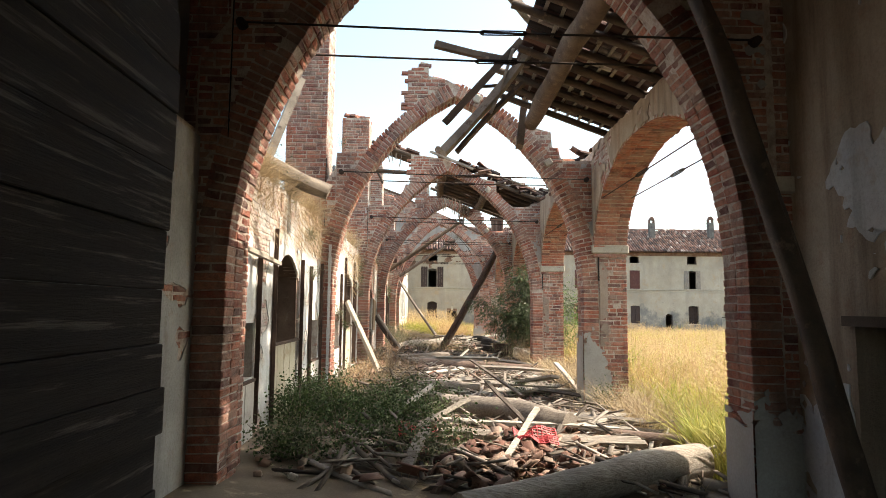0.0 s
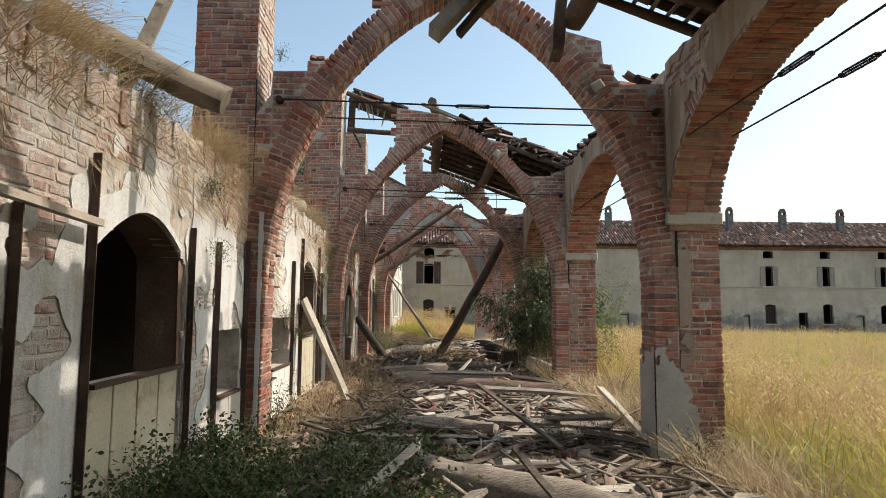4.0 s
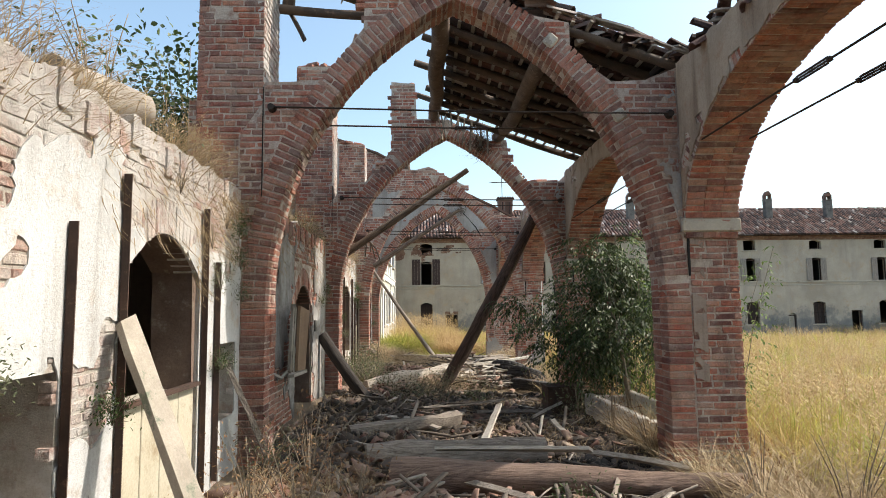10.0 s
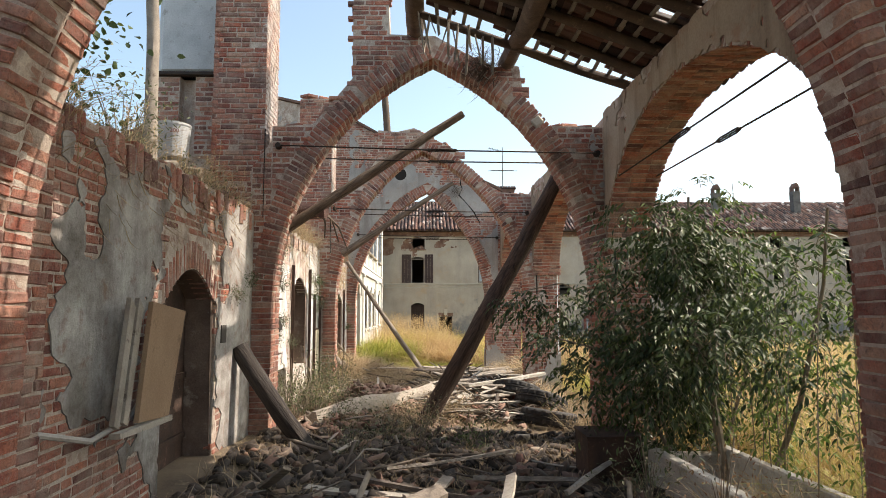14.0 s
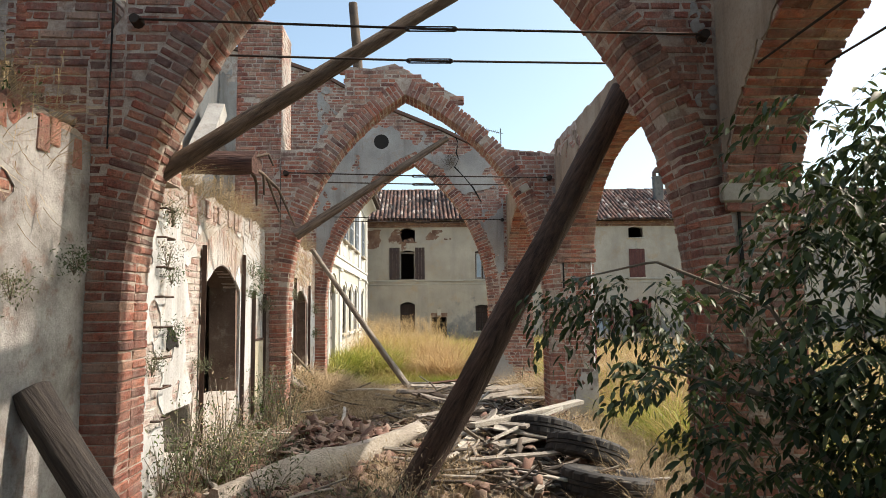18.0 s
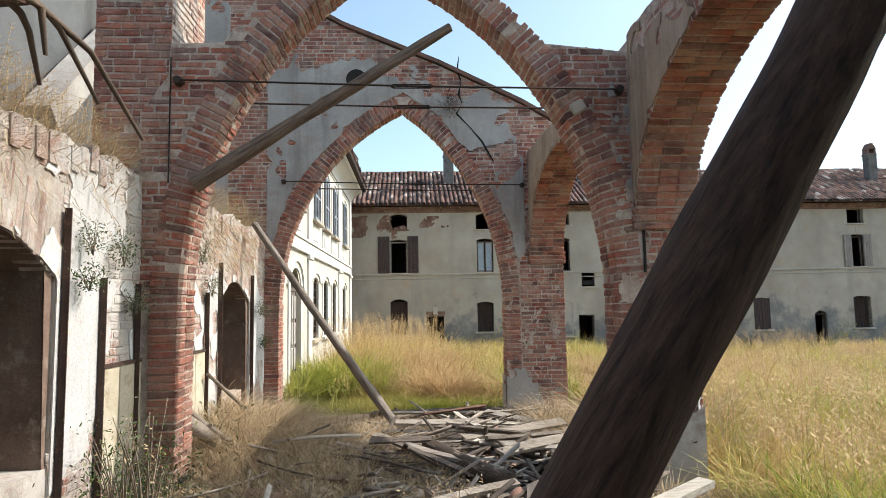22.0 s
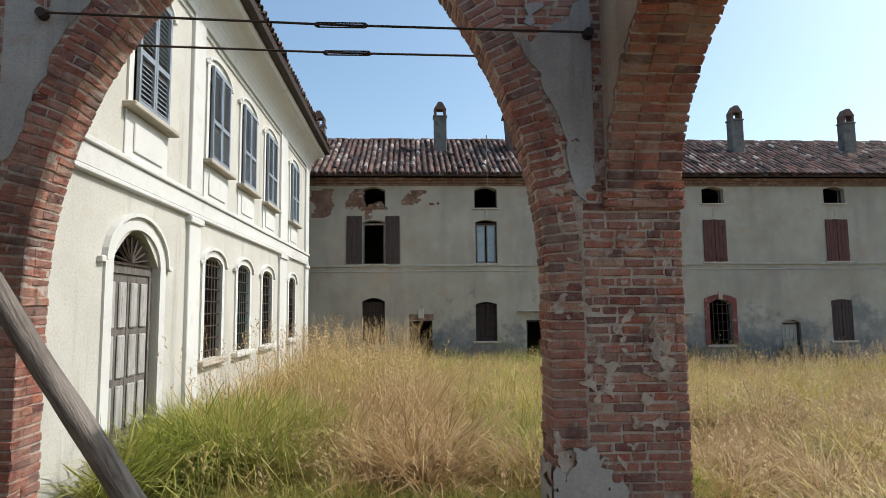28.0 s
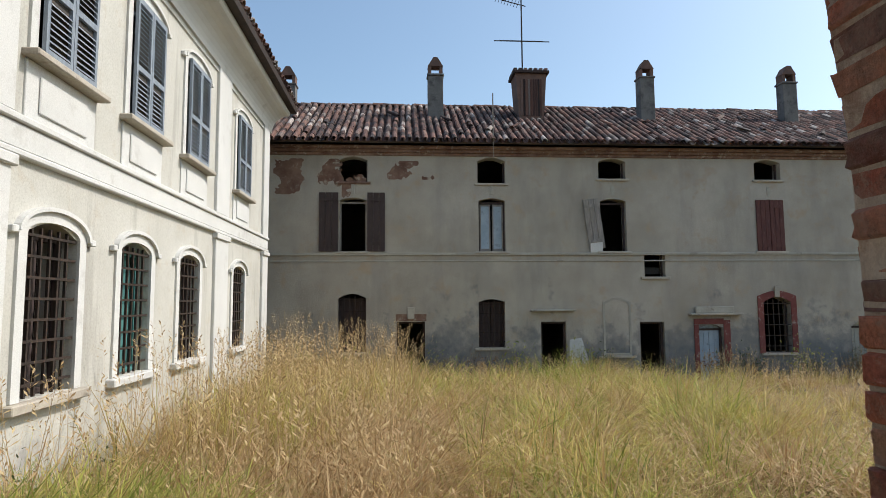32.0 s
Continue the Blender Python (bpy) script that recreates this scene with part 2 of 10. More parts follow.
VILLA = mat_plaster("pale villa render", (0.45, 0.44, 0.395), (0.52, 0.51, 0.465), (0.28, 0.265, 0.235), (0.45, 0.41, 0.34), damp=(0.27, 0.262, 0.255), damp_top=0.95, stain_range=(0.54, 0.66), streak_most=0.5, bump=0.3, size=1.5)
MORTAR = mat_mortar("lime mortar", (0.42, 0.33, 0.265), (0.60, 0.53, 0.46), (0.26, 0.135, 0.10), (0.40, 0.315, 0.265), (0.07, 0.043, 0.036), 0.63, 0.74, 0.6)
TRIM_WHITE = mat_two("white stucco", (0.56, 0.56, 0.54), (0.62, 0.62, 0.60), 0.9, 70, c3=(0.45, 0.44, 0.415), rng3=(0.56, 0.72), bump=0.08)
PLASTER_OCHRE = mat_plaster("beige arcade plaster", (0.33, 0.255, 0.185), (0.45, 0.37, 0.285), (0.19, 0.135, 0.095), (0.36, 0.22, 0.15), stain_range=(0.48, 0.64), size=1.6, bump=1.0)
PLASTER_BROWN = mat_plaster("brown pilaster render", (0.27, 0.205, 0.165), (0.37, 0.30, 0.25), (0.15, 0.105, 0.085), (0.33, 0.19, 0.14), stain_range=(0.48, 0.64), size=1.8, bump=1.0)
CEMENT = mat_two("grey cement render", (0.33, 0.315, 0.29), (0.42, 0.40, 0.37), 1.4, 40, c3=(0.26, 0.23, 0.2), rng3=(0.56, 0.7), bump=0.3)
STONE = mat_two("pale sandstone", (0.38, 0.34, 0.28), (0.47, 0.43, 0.36), 2.5, 50, c3=(0.28, 0.24, 0.2), bump=0.5)
LIMEWASH_CORE = mat_mortar("lime-washed mortar", (0.40, 0.355, 0.30), (0.54, 0.50, 0.45), (0.36, 0.25, 0.20), (0.58, 0.56, 0.535), (0.19, 0.135, 0.11), 0.47, 0.57, 0.88)
CREAM_DARK = mat_two("stained cream plaster", (0.33, 0.31, 0.26), (0.42, 0.40, 0.34), 1.0, 30, c3=(0.25, 0.23, 0.2), bump=0.3)
# bare weathered brick, darkened to hold the eave's shade in its colour
CORNICE = mat_two("bare weathered brick", (0.13, 0.065, 0.045), (0.24, 0.145, 0.10), 2.5, 18, c3=(0.33, 0.27, 0.21), rng3=(0.55, 0.66), bump=0.9)
TILE_PLAIN = mat_two("dark roof clay", (0.11, 0.07, 0.055), (0.18, 0.10, 0.075), 3, 20, c3=(0.09, 0.08, 0.07))
TEAL = mat_two("teal paint", (0.06, 0.20, 0.20), (0.09, 0.26, 0.25), 4, 50, c3=(0.05, 0.13, 0.13))
GREYDOOR = mat_two("weathered grey door wood", (0.085, 0.074, 0.066), (0.17, 0.15, 0.135), 4, 60, c3=(0.30, 0.285, 0.27), stretch=(4, 4, 0.5), bump=0.8)
DOORPANEL = mat_two("bleached grey door panels", (0.30, 0.29, 0.275), (0.45, 0.44, 0.42), 4, 60, c3=(0.13, 0.118, 0.105), stretch=(4, 4, 0.5), bump=0.8)
BLACKWOOD = mat_two("sooty black wood", (0.028, 0.018, 0.012), (0.06, 0.041, 0.029), 2.4, 30, c3=(0.20, 0.16, 0.125), rng3=(0.54, 0.64), rough=0.9, bump=1.0, stretch=(1, 0.22, 5))
# dirty brown plaster, with the doorway's shade put into the tone
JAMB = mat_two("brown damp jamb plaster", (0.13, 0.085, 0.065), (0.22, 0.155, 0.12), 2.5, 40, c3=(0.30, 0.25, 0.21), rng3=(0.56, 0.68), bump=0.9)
CHIMNEY = mat_two("weathered grey chimney render", (0.11, 0.105, 0.10), (0.18, 0.172, 0.16), 1.4, 30, c3=(0.07, 0.066, 0.062), rng3=(0.5, 0.66))
# bluish plaster with its colour lowered to stand for a shaded wall
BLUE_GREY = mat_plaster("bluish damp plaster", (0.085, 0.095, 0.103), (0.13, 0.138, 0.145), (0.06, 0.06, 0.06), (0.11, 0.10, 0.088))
RUST = mat_two("dark rust", (0.045, 0.028, 0.022), (0.085, 0.048, 0.034), 5, 70, c3=(0.14, 0.08, 0.055), rough=0.85, metal=0.1)
PANEL = mat_two("stained yellowish board", (0.43, 0.385, 0.29), (0.53, 0.49, 0.39), 1.6, 40, c3=(0.32, 0.25, 0.16), rng3=(0.54, 0.66), bump=0.3)
BROWNBOARD = mat_two("brown chipboard", (0.26, 0.165, 0.10), (0.32, 0.21, 0.13), 2, 60, c3=(0.2, 0.13, 0.08))
BROWNLOG = mat_two("brown bark-stripped wood", (0.075, 0.048, 0.034), (0.15, 0.10, 0.07), 4, 50, c3=(0.20, 0.15, 0.11), rough=0.85, bump=1.0)
OLDPOLE = mat_two("grey-brown pole wood", (0.14, 0.115, 0.09), (0.24, 0.20, 0.16), 4, 50, c3=(0.10, 0.08, 0.06), rough=0.85, bump=0.9)
ZINC = mat_two("dull zinc sheet", (0.36, 0.38, 0.39), (0.46, 0.48, 0.49), 3, 40, c3=(0.3, 0.3, 0.29), rough=0.6, metal=0.15, bump=0.15)
SOIL = mat_two("dry soil", (0.11, 0.082, 0.056), (0.21, 0.162, 0.11), 1.4, 40, c3=(0.33, 0.27, 0.18), bump=1.0)
OLDWOOD = mat_two("grey weathered wood", (0.20, 0.17, 0.14), (0.36, 0.32, 0.27), 3.0, 60, c3=(0.13, 0.10, 0.08), rough=0.85, bump=0.9)
DARKWOOD = mat_two("dark old wood", (0.055, 0.038, 0.028), (0.11, 0.075, 0.05), 3.0, 60, c3=(0.16, 0.11, 0.075), rough=0.8, bump=0.9)
PALEWOOD = mat_two("bleached wood", (0.29, 0.255, 0.21), (0.42, 0.375, 0.315), 3.0, 60, c3=(0.18, 0.2, 0.15), rough=0.85, bump=0.9)
TILE = mat_pieces("clay roof tile", [(0.0, (0.022, 0.014, 0.013)), (0.3, (0.06, 0.03, 0.025)), (0.55, (0.12, 0.055, 0.04)), (0.78, (0.19, 0.10, 0.075)), (0.93, (0.16, 0.13, 0.115)), (1.0, (0.46, 0.40, 0.36))], (0.05, 0.042, 0.04), dirt_scale=1.6, dirt_range=(0.5, 0.7), bump=0.8)
IRON = mat_two("rusty iron", (0.03, 0.024, 0.02), (0.06, 0.04, 0.03), 8, 80, rough=0.75, metal=0.4, c3=(0.10, 0.05, 0.03))
# plaster toned down so that enclosed rooms look unlit
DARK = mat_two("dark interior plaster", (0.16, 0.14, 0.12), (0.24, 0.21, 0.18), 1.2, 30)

# near black painted for the shade inside cracks, joints and holes
VOID = mat_two("unlit hollow", (0.008, 0.007, 0.006), (0.016, 0.013, 0.011), 2.0, 30)

# ---- building helpers ----


def part(name, bm, material, parent=None, label="", smooth=False):
    me = bpy.data.meshes.new(name)
    if isinstance(bm, tuple):
        me.from_pydata(bm[0], [], bm[1])
    else:
        bm.to_mesh(me)
        bm.free()
    me.materials.append(material)
    if smooth:
        me.polygons.foreach_set("use_smooth", np.ones(len(me.polygons), dtype=bool))
    ob = new(name, me)
    if parent:
        attach(ob, parent)
    if label:
        ob["label"] = label
    return ob


def origin(ob):
    """Where a thing's Empty stands; meshes are built in world coordinates."""
    return ob.location.copy() if ob.type == "EMPTY" else Vector((0, 0, 0))


def attach(ob, parent):
    """ob, built in world coordinates, becomes a part of parent."""
    ob.parent = parent
    ob.matrix_parent_inverse = Matrix.Translation(-origin(parent))


def thing(name, at, label, category, group="", kind=""):
    ob = new(name)
    ob.location = at
    ob.empty_display_size = 0.2
    return tagged(ob, label, category, group, kind)


def box(bm, x0, x1, y0, y1, z0, z1, bevel=0.0):
    vs = [bm.verts.new((x, y, z)) for z in (z0, z1) for y in (y0, y1) for x in (x0, x1)]
    fs = [bm.faces.new([vs[i] for i in q]) for q in ((0, 2, 3, 1), (4, 5, 7, 6), (0, 1, 5, 4), (2, 6, 7, 3), (0, 4, 6, 2), (1, 3, 7, 5))]
    if bevel:
        es = {e for f in fs for e in f.edges}
        bmesh.ops.bevel(bm, geom=list(es), offset=bevel, segments=1, affect="EDGES")
    return bm


def boxes(*dims, bevel=0.0):
    bm = bmesh.new()
    for d in dims:
        box(bm, *d, bevel=bevel)
    return bm


def prism(loop, a, b, place, holes=()):
    """A closed outline in (u, w), with holes, carried from a to b; place(u, w, d) gives the point. Returns verts, faces."""
    loops = [loop, *holes]
    flat = [p for lp in loops for p in lp]
    n = len(flat)
    vs = [place(u, w, a) for u, w in flat] + [place(u, w, b) for u, w in flat]
    tris = tessellate_polygon([[Vector((u, w, 0)) for u, w in lp] for lp in loops])
    fs = [tuple(t) for t in tris] + [tuple(i + n for i in reversed(t)) for t in tris]
    s = 0
    for lp in loops:
        m = len(lp)
        fs += [(s + i, s + i + n, s + (i + 1) % m + n, s + (i + 1) % m) for i in range(m)]
        s += m
    return vs, fs


def fixed(vf):
    bm = bmesh.new()
    vs = [bm.verts.new(v) for v in vf[0]]
    for f in vf[1]:
        try:
            bm.faces.new([vs[i] for i in f])
        except ValueError:
            pass
    bmesh.ops.recalc_face_normals(bm, faces=bm.faces)
    return bm


XZ = lambda u, w, d: (u, d, w)
YZ = lambda u, w, d: (d, u, w)
XY = lambda u, w, d: (u, w, d)


def side_arc(foot, spring, top, n=14):
    """Points of one side of a pointed arch, from its foot (x, spring) up to its top (x, z)."""
    w, h = top[0] - foot, top[1] - spring
    s = 1 if w > 0 else -1
    w = abs(w)
    r = (h * h + w * w) / (2 * w)
    c = foot + s * r
    end = math.asin(h / r)
    return [(c - s * r * math.cos(end * i / n), spring + r * math.sin(end * i / n)) for i in range(n + 1)]


def oval(y0, y1, spring, rise, n=24):
    m, a = (y0 + y1) / 2, (y1 - y0) / 2
    return [(m - a * math.cos(math.pi * i / n), spring + rise * math.sin(math.pi * i / n)) for i in range(n + 1)]


# heaps of rubble and earth on the gallery floor: x, y, half widths, height
HEAPS = [(0.6, 7.6, 1.5, 1.6, 0.10), (0.5, 14.0, 1.6, 1.6, 0.10), (0.9, 27.0, 1.1, 1.6, 0.26), (-1.0, 27.0, 1.1, 1.4, 0.14), (-1.3, 30.2, 1.2, 1.6, 0.30), (1.0, 31.2, 1.1, 1.4, 0.18)]


def hump(x, y):
    """Height of the ground."""
    g = 0.08 * noise.noise((x * 0.35, y * 0.35, 1.0)) + 0.03 * noise.noise((x * 1.7, y * 1.7, 4.0))
    fall = max(0.0, min(1.0, (y - 22) / 12))
    inside = max(0.0, min(1.0, (3.4 - x) / 1.2)) * max(0.0, min(1.0, (35.5 - y) / 2.0))
    left = max(0.0, min(1.0, (-x) / 2.5))
    g += inside * ((0.12 + 0.22 * left) * (1 - fall) + fall * (0.05 + 0.12 * left))
    for cx, cy, sx, sy, h in HEAPS:
        q = ((x - cx) / sx) ** 2 + ((y - cy) / sy) ** 2
        if q < 6:
            g += h * math.exp(-q)
    return g - 0.12 * max(0.0, min(1.0, (y - 36) / 10))


# ---- masonry: bricks laid one by one, plaster that flakes off them ----
COURSE = 0.08


def brick_mesh(length, depth, height, seed):
    rnd = random.Random(seed)
    bm = bmesh.new()
    box(bm, -length / 2, length / 2, -depth / 2, depth / 2, -height / 2, height / 2, bevel=0.008)
    for v in bm.verts:
        v.co += Vector((rnd.uniform(-1, 1) * 0.009, rnd.uniform(-1, 1) * 0.004, rnd.uniform(-1, 1) * 0.006))
    me = bpy.data.meshes.new("brick")
    bm.to_mesh(me)
    bm.free()
    me.materials.append(BRICK)
    return me


LONG = [brick_mesh(0.27, 0.09, 0.068, i) for i in range(5)]
SHORT = [brick_mesh(0.13, 0.09, 0.068, 20 + i) for i in range(4)]
BLOCK = [brick_mesh(0.28, 0.24, 0.068, 40 + i) for i in range(5)]
HALF = [brick_mesh(0.137, 0.24, 0.068, 60 + i) for i in range(4)]


def limed(meshes):
    out = []
    for me in meshes:
        me = me.copy()
        me.materials[0] = LIME_BRICK
        out.append(me)
    return out


LONG_LIMED, SHORT_LIMED, BLOCK_LIMED = limed(LONG), limed(SHORT), limed(BLOCK)
SHAPE = {}
for me_ in LONG + SHORT + BLOCK + HALF + LONG_LIMED + SHORT_LIMED + BLOCK_LIMED:
    co = np.empty(len(me_.vertices) * 3)
    me_.vertices.foreach_get("co", co)
    SHAPE[me_.name] = (co.reshape(-1, 3), [tuple(p.vertices) for p in me_.polygons])


class Masonry:
    """Collects bricks of one thing: the first ones become objects, the others one joined mesh."""

    def __init__(self, parent, seed, most=235, lime=False):
        self.parent, self.most, self.count = parent, most, 0
        self.lime = lime
        self.rnd = random.Random(seed)
        self.vs, self.fs, self.n = [], [], 0

    def put(self, me, m, single=True):
        if single and self.count < self.most:
            ob = new("brick", me)
            ob.matrix_basis = m
            attach(ob, self.parent)
            self.count += 1
        else:
            co, fs = SHAPE[me.name]
            a = np.array(m)
            self.vs.append(co @ a[:3, :3].T + a[:3, 3])
            self.fs += [tuple(i + self.n for i in f) for f in fs]
            self.n += len(co)

    def done(self):
        if self.n:
            ob = part("brickwork", ([tuple(v) for v in np.concatenate(self.vs)], self.fs), LIME_BRICK if self.lime else BRICK, self.parent)
            ob["kind"] = "stuff"


def axes(u, n, z, at, su=1.0, sn=1.0, sz=1.0):
    u, n, z = Vector(u) * su, Vector(n) * sn, Vector(z) * sz
    return Matrix(((u.x, n.x, z.x, at[0]), (u.y, n.y, z.y, at[1]), (u.z, n.z, z.z, at[2]), (0, 0, 0, 1)))


def lay(ms, at, u, n, width, z0, z1, proud=0.006, keep=None, single=lambda uu, z: True):
    """Courses of bricks on a flat face: at is its lower corner, u runs along it, n points out of it."""
    rnd = ms.rnd
    at, u, n = Vector(at), Vector(u), Vector(n)
    rows = int((z1 - z0) / COURSE)
    for r in range(rows):
        z = z0 + (r + 0.5) * COURSE
        uu = 0.0
        lead = (0.0, 0.14, 0.07, 0.2)[r % 4] if width > 0.2 else 0.0
        first = True
        while uu < width - 0.03:
            ln = 0.135 if rnd.random() < 0.34 else 0.275
            if first and lead:
                ln = lead
            first = False
            ln = min(ln, width - uu)
            if width - uu - ln < 0.05:
                ln = width - uu
            mid = uu + ln / 2
            if (keep is None or keep(mid, z)) and rnd.random() > 0.012:
                me = rnd.choice((SHORT_LIMED if ms.lime else SHORT) if ln < 0.19 else (LONG_LIMED if ms.lime else LONG))
                base = 0.13 if ln < 0.19 else 0.27
                out = proud - 0.004 + rnd.uniform(-0.003, 0.004)
                p = at + u * mid + n * (out - 0.045) + Vector((0, 0, z - at.z + rnd.uniform(-0.003, 0.003)))
                tilt = rnd.uniform(-0.022, 0.022)
                uz = Vector((0, 0, 1)) + u * tilt
                ms.put(me, axes(u - Vector((0, 0, tilt)), n, uz, p, (ln - 0.015) / base, 1, rnd.uniform(0.86, 1.02)), single(mid, z))
            uu += ln


def sheet(name, parent, material, place, normal, u0, u1, w0, w1, step, field, thick=0.018, label=""):
    """A layer of plaster where field(u, w) is above zero, with broken edges that have depth."""
    nu, nw = max(1, round((u1 - u0) / step)), max(1, round((w1 - w0) / step))
    us = [u0 + (u1 - u0) * i / nu for i in range(nu + 1)]
    ws = [w0 + (w1 - w0) * j / nw for j in range(nw + 1)]
    f = [[field(u, w) for u in us] for w in ws]
    nv = Vector(normal)
    vs, fs, known = [], [], {}

    def point(key, u, w, back):
        k = (key, back)
        if k not in known:
            p = Vector(place(u, w)) + nv * (0.0 if back else thick)
            known[k] = len(vs)
            vs.append(tuple(p))
        return known[k]

    for j in range(nw):
        for i in range(nu):
            c = [(i, j), (i + 1, j), (i + 1, j + 1), (i, j + 1)]
            v = [f[b][a] for a, b in c]
            if max(v) <= 0:
                continue
            poly, cut = [], []
            for k in range(4):
                a, b = c[k], c[(k + 1) % 4]
                va, vb = v[k], v[(k + 1) % 4]
                if va > 0:
                    poly.append((a, us[a[0]], ws[a[1]]))
                if (va > 0) != (vb > 0):
                    t = va / (va - vb)
                    q = ((min(a, b), max(a, b)), us[a[0]] + (us[b[0]] - us[a[0]]) * t, ws[a[1]] + (ws[b[1]] - ws[a[1]]) * t)
                    poly.append(q)
                    cut.append((len(poly) - 1, va > 0))
            if len(poly) < 3:
                continue
            fs.append([point(*q, False) for q in poly])
            n = len(poly)
            for k, leaving in cut:
                if leaving:
                    a, b = poly[k], poly[(k + 1) % n]
                    fs.append([point(*a, False), point(*a, True), point(*b, True), point(*b, False)])
    if not fs:
        return None
    return part(name, fixed((vs, fs)), material, parent, label)


def flaky(seed, scale=1.1, bias=0.0, fine=0.35, grain=1.0):
    def f(u, w):
        return bias + noise.noise((u * scale + seed * 7.3, w * scale, seed)) + fine * noise.noise((u * scale * 4.3, w * scale * 4.3, seed + 3.0)) + 0.28 * grain * noise.noise((u * scale * 11, w * scale * 11, seed + 5.0)) + 0.14 * grain * noise.noise((u * scale * 23, w * scale * 23, seed + 6.0))
    return f

# ---- ground ----


def ground_sheet():
    xs = sorted(set([round(v, 3) for v in np.concatenate([np.arange(-8, 20, 0.35), np.linspace(20, 60, 16), np.linspace(-40, -8, 10), [-400, -150, 150, 400]])]))
    ys = sorted(set([round(v, 3) for v in np.concatenate([np.arange(-6, 52, 0.35), np.linspace(52, 90, 10), [-300, -100, -30, 150, 400]])]))
    vs = [(x, y, hump(x, y)) for y in ys for x in xs]
    n = len(xs)
    fs = [(j * n + i, j * n + i + 1, (j + 1) * n + i + 1, (j + 1) * n + i) for j in range(len(ys) - 1) for i in range(n - 1)]
    ob = part("ground", (vs, fs), SOIL, smooth=True)
    return tagged(ob, "dry bare soil of the courtyard and gallery", "ground", kind="structure")


ground_sheet()

# ---- the gallery: cross arches, arcade, side wall ----
#        y front, jamb left, jamb right, top x, top z
ARCHES = [(5.2, -2.45, 2.30, -0.10, 6.00), (11.43, -2.52, 2.32, -0.18, 6.08), (17.34, -2.44, 2.30, -0.18, 5.92),
          (23.34, -2.45, 2.33, -0.08, 5.92), (29.08, -2.36, 2.20, -0.28, 5.97), (34.3, -2.47, 1.77, -0.14, 5.94)]
SPRING, RING, THICK = 2.2, 0.30, 0.5
SHIFT = [0.0, -0.03, 0.0, -0.04, -0.14, -0.27]  # the arcade drifts inward towards the gable
WALL_R0, WALL_R1 = 2.55, 3.2
# upper outline of each cross arch
TOPS = [
    [(-2.5, 8.0), (2.6, 5.6)],
    [(-2.5, 4.92), (-1.8, 4.93), (-1.13, 5.72), (-1.13, 6.62), (-0.95, 6.64), (-0.87, 6.79), (-0.72, 6.76), (-0.70, 6.5), (-0.34, 6.42), (-0.05, 6.26), (0.15, 6.12), (0.5, 5.80), (0.95, 5.48), (1.0, 5.58), (1.72, 5.38), (1.74, 5.1), (1.97, 4.80), (2.6, 4.82)],
    [(-2.5, 4.86), (-1.8, 4.88), (-1.30, 5.55), (-1.26, 6.42), (-0.22, 6.27), (0.3, 5.95), (0.65, 5.74), (1.25, 5.62), (1.25, 5.25), (1.75, 4.86), (2.2, 4.88), (2.6, 5.05)],
    [(-2.5, 4.84), (-1.9, 4.87), (-1.31, 5.6), (-1.31, 7.15), (-0.78, 7.1), (-0.75, 6.3), (-0.05, 6.28), (0.4, 6.02), (0.9, 5.78), (1.0, 5.86), (1.24, 5.80), (1.3, 5.3), (1.64, 4.87), (2.6, 4.85)],
    [(-2.5, 4.95), (-1.95, 4.97), (-1.37, 5.8), (-1.37, 6.5), (-0.9, 6.46), (-0.47, 6.56), (-0.2, 6.4), (0.67, 5.95), (0.67, 5.66), (1.5, 4.97), (2.6, 4.86)],
    [(-7.5, 9.6), (-4.05, 8.85), (-2.5, 8.29), (-1.25, 7.59), (0.6, 6.83), (2.2, 6.05), (2.95, 5.6)],
]


def side_centre(foot, spring, top):
    w, h = top[0] - foot, top[1] - spring
    s = 1 if w > 0 else -1
    r = (h * h + w * w) / (2 * abs(w))
    return foot + s * r, r, math.asin(min(1, h / r)), s


def inside_arch(k, x, z, grow=0.0):
    y, jl, jr, tx, tz = ARCHES[k]
    if z < SPRING:
        return jl - grow < x < jr + grow
    foot = jl if x < tx else jr
    c, r, end, s = side_centre(foot, SPRING, (tx, tz))
    return math.hypot(x - c, z - SPRING) < r + grow


def under_top(k, x, z, gap=0.0):
    pts = TOPS[k]
    for (a, za), (b, zb) in zip(pts, pts[1:]):
        if a <= x <= b and b > a:
            return z < za + (zb - za) * (x - a) / (b - a) - gap
    return x > pts[-1][0]


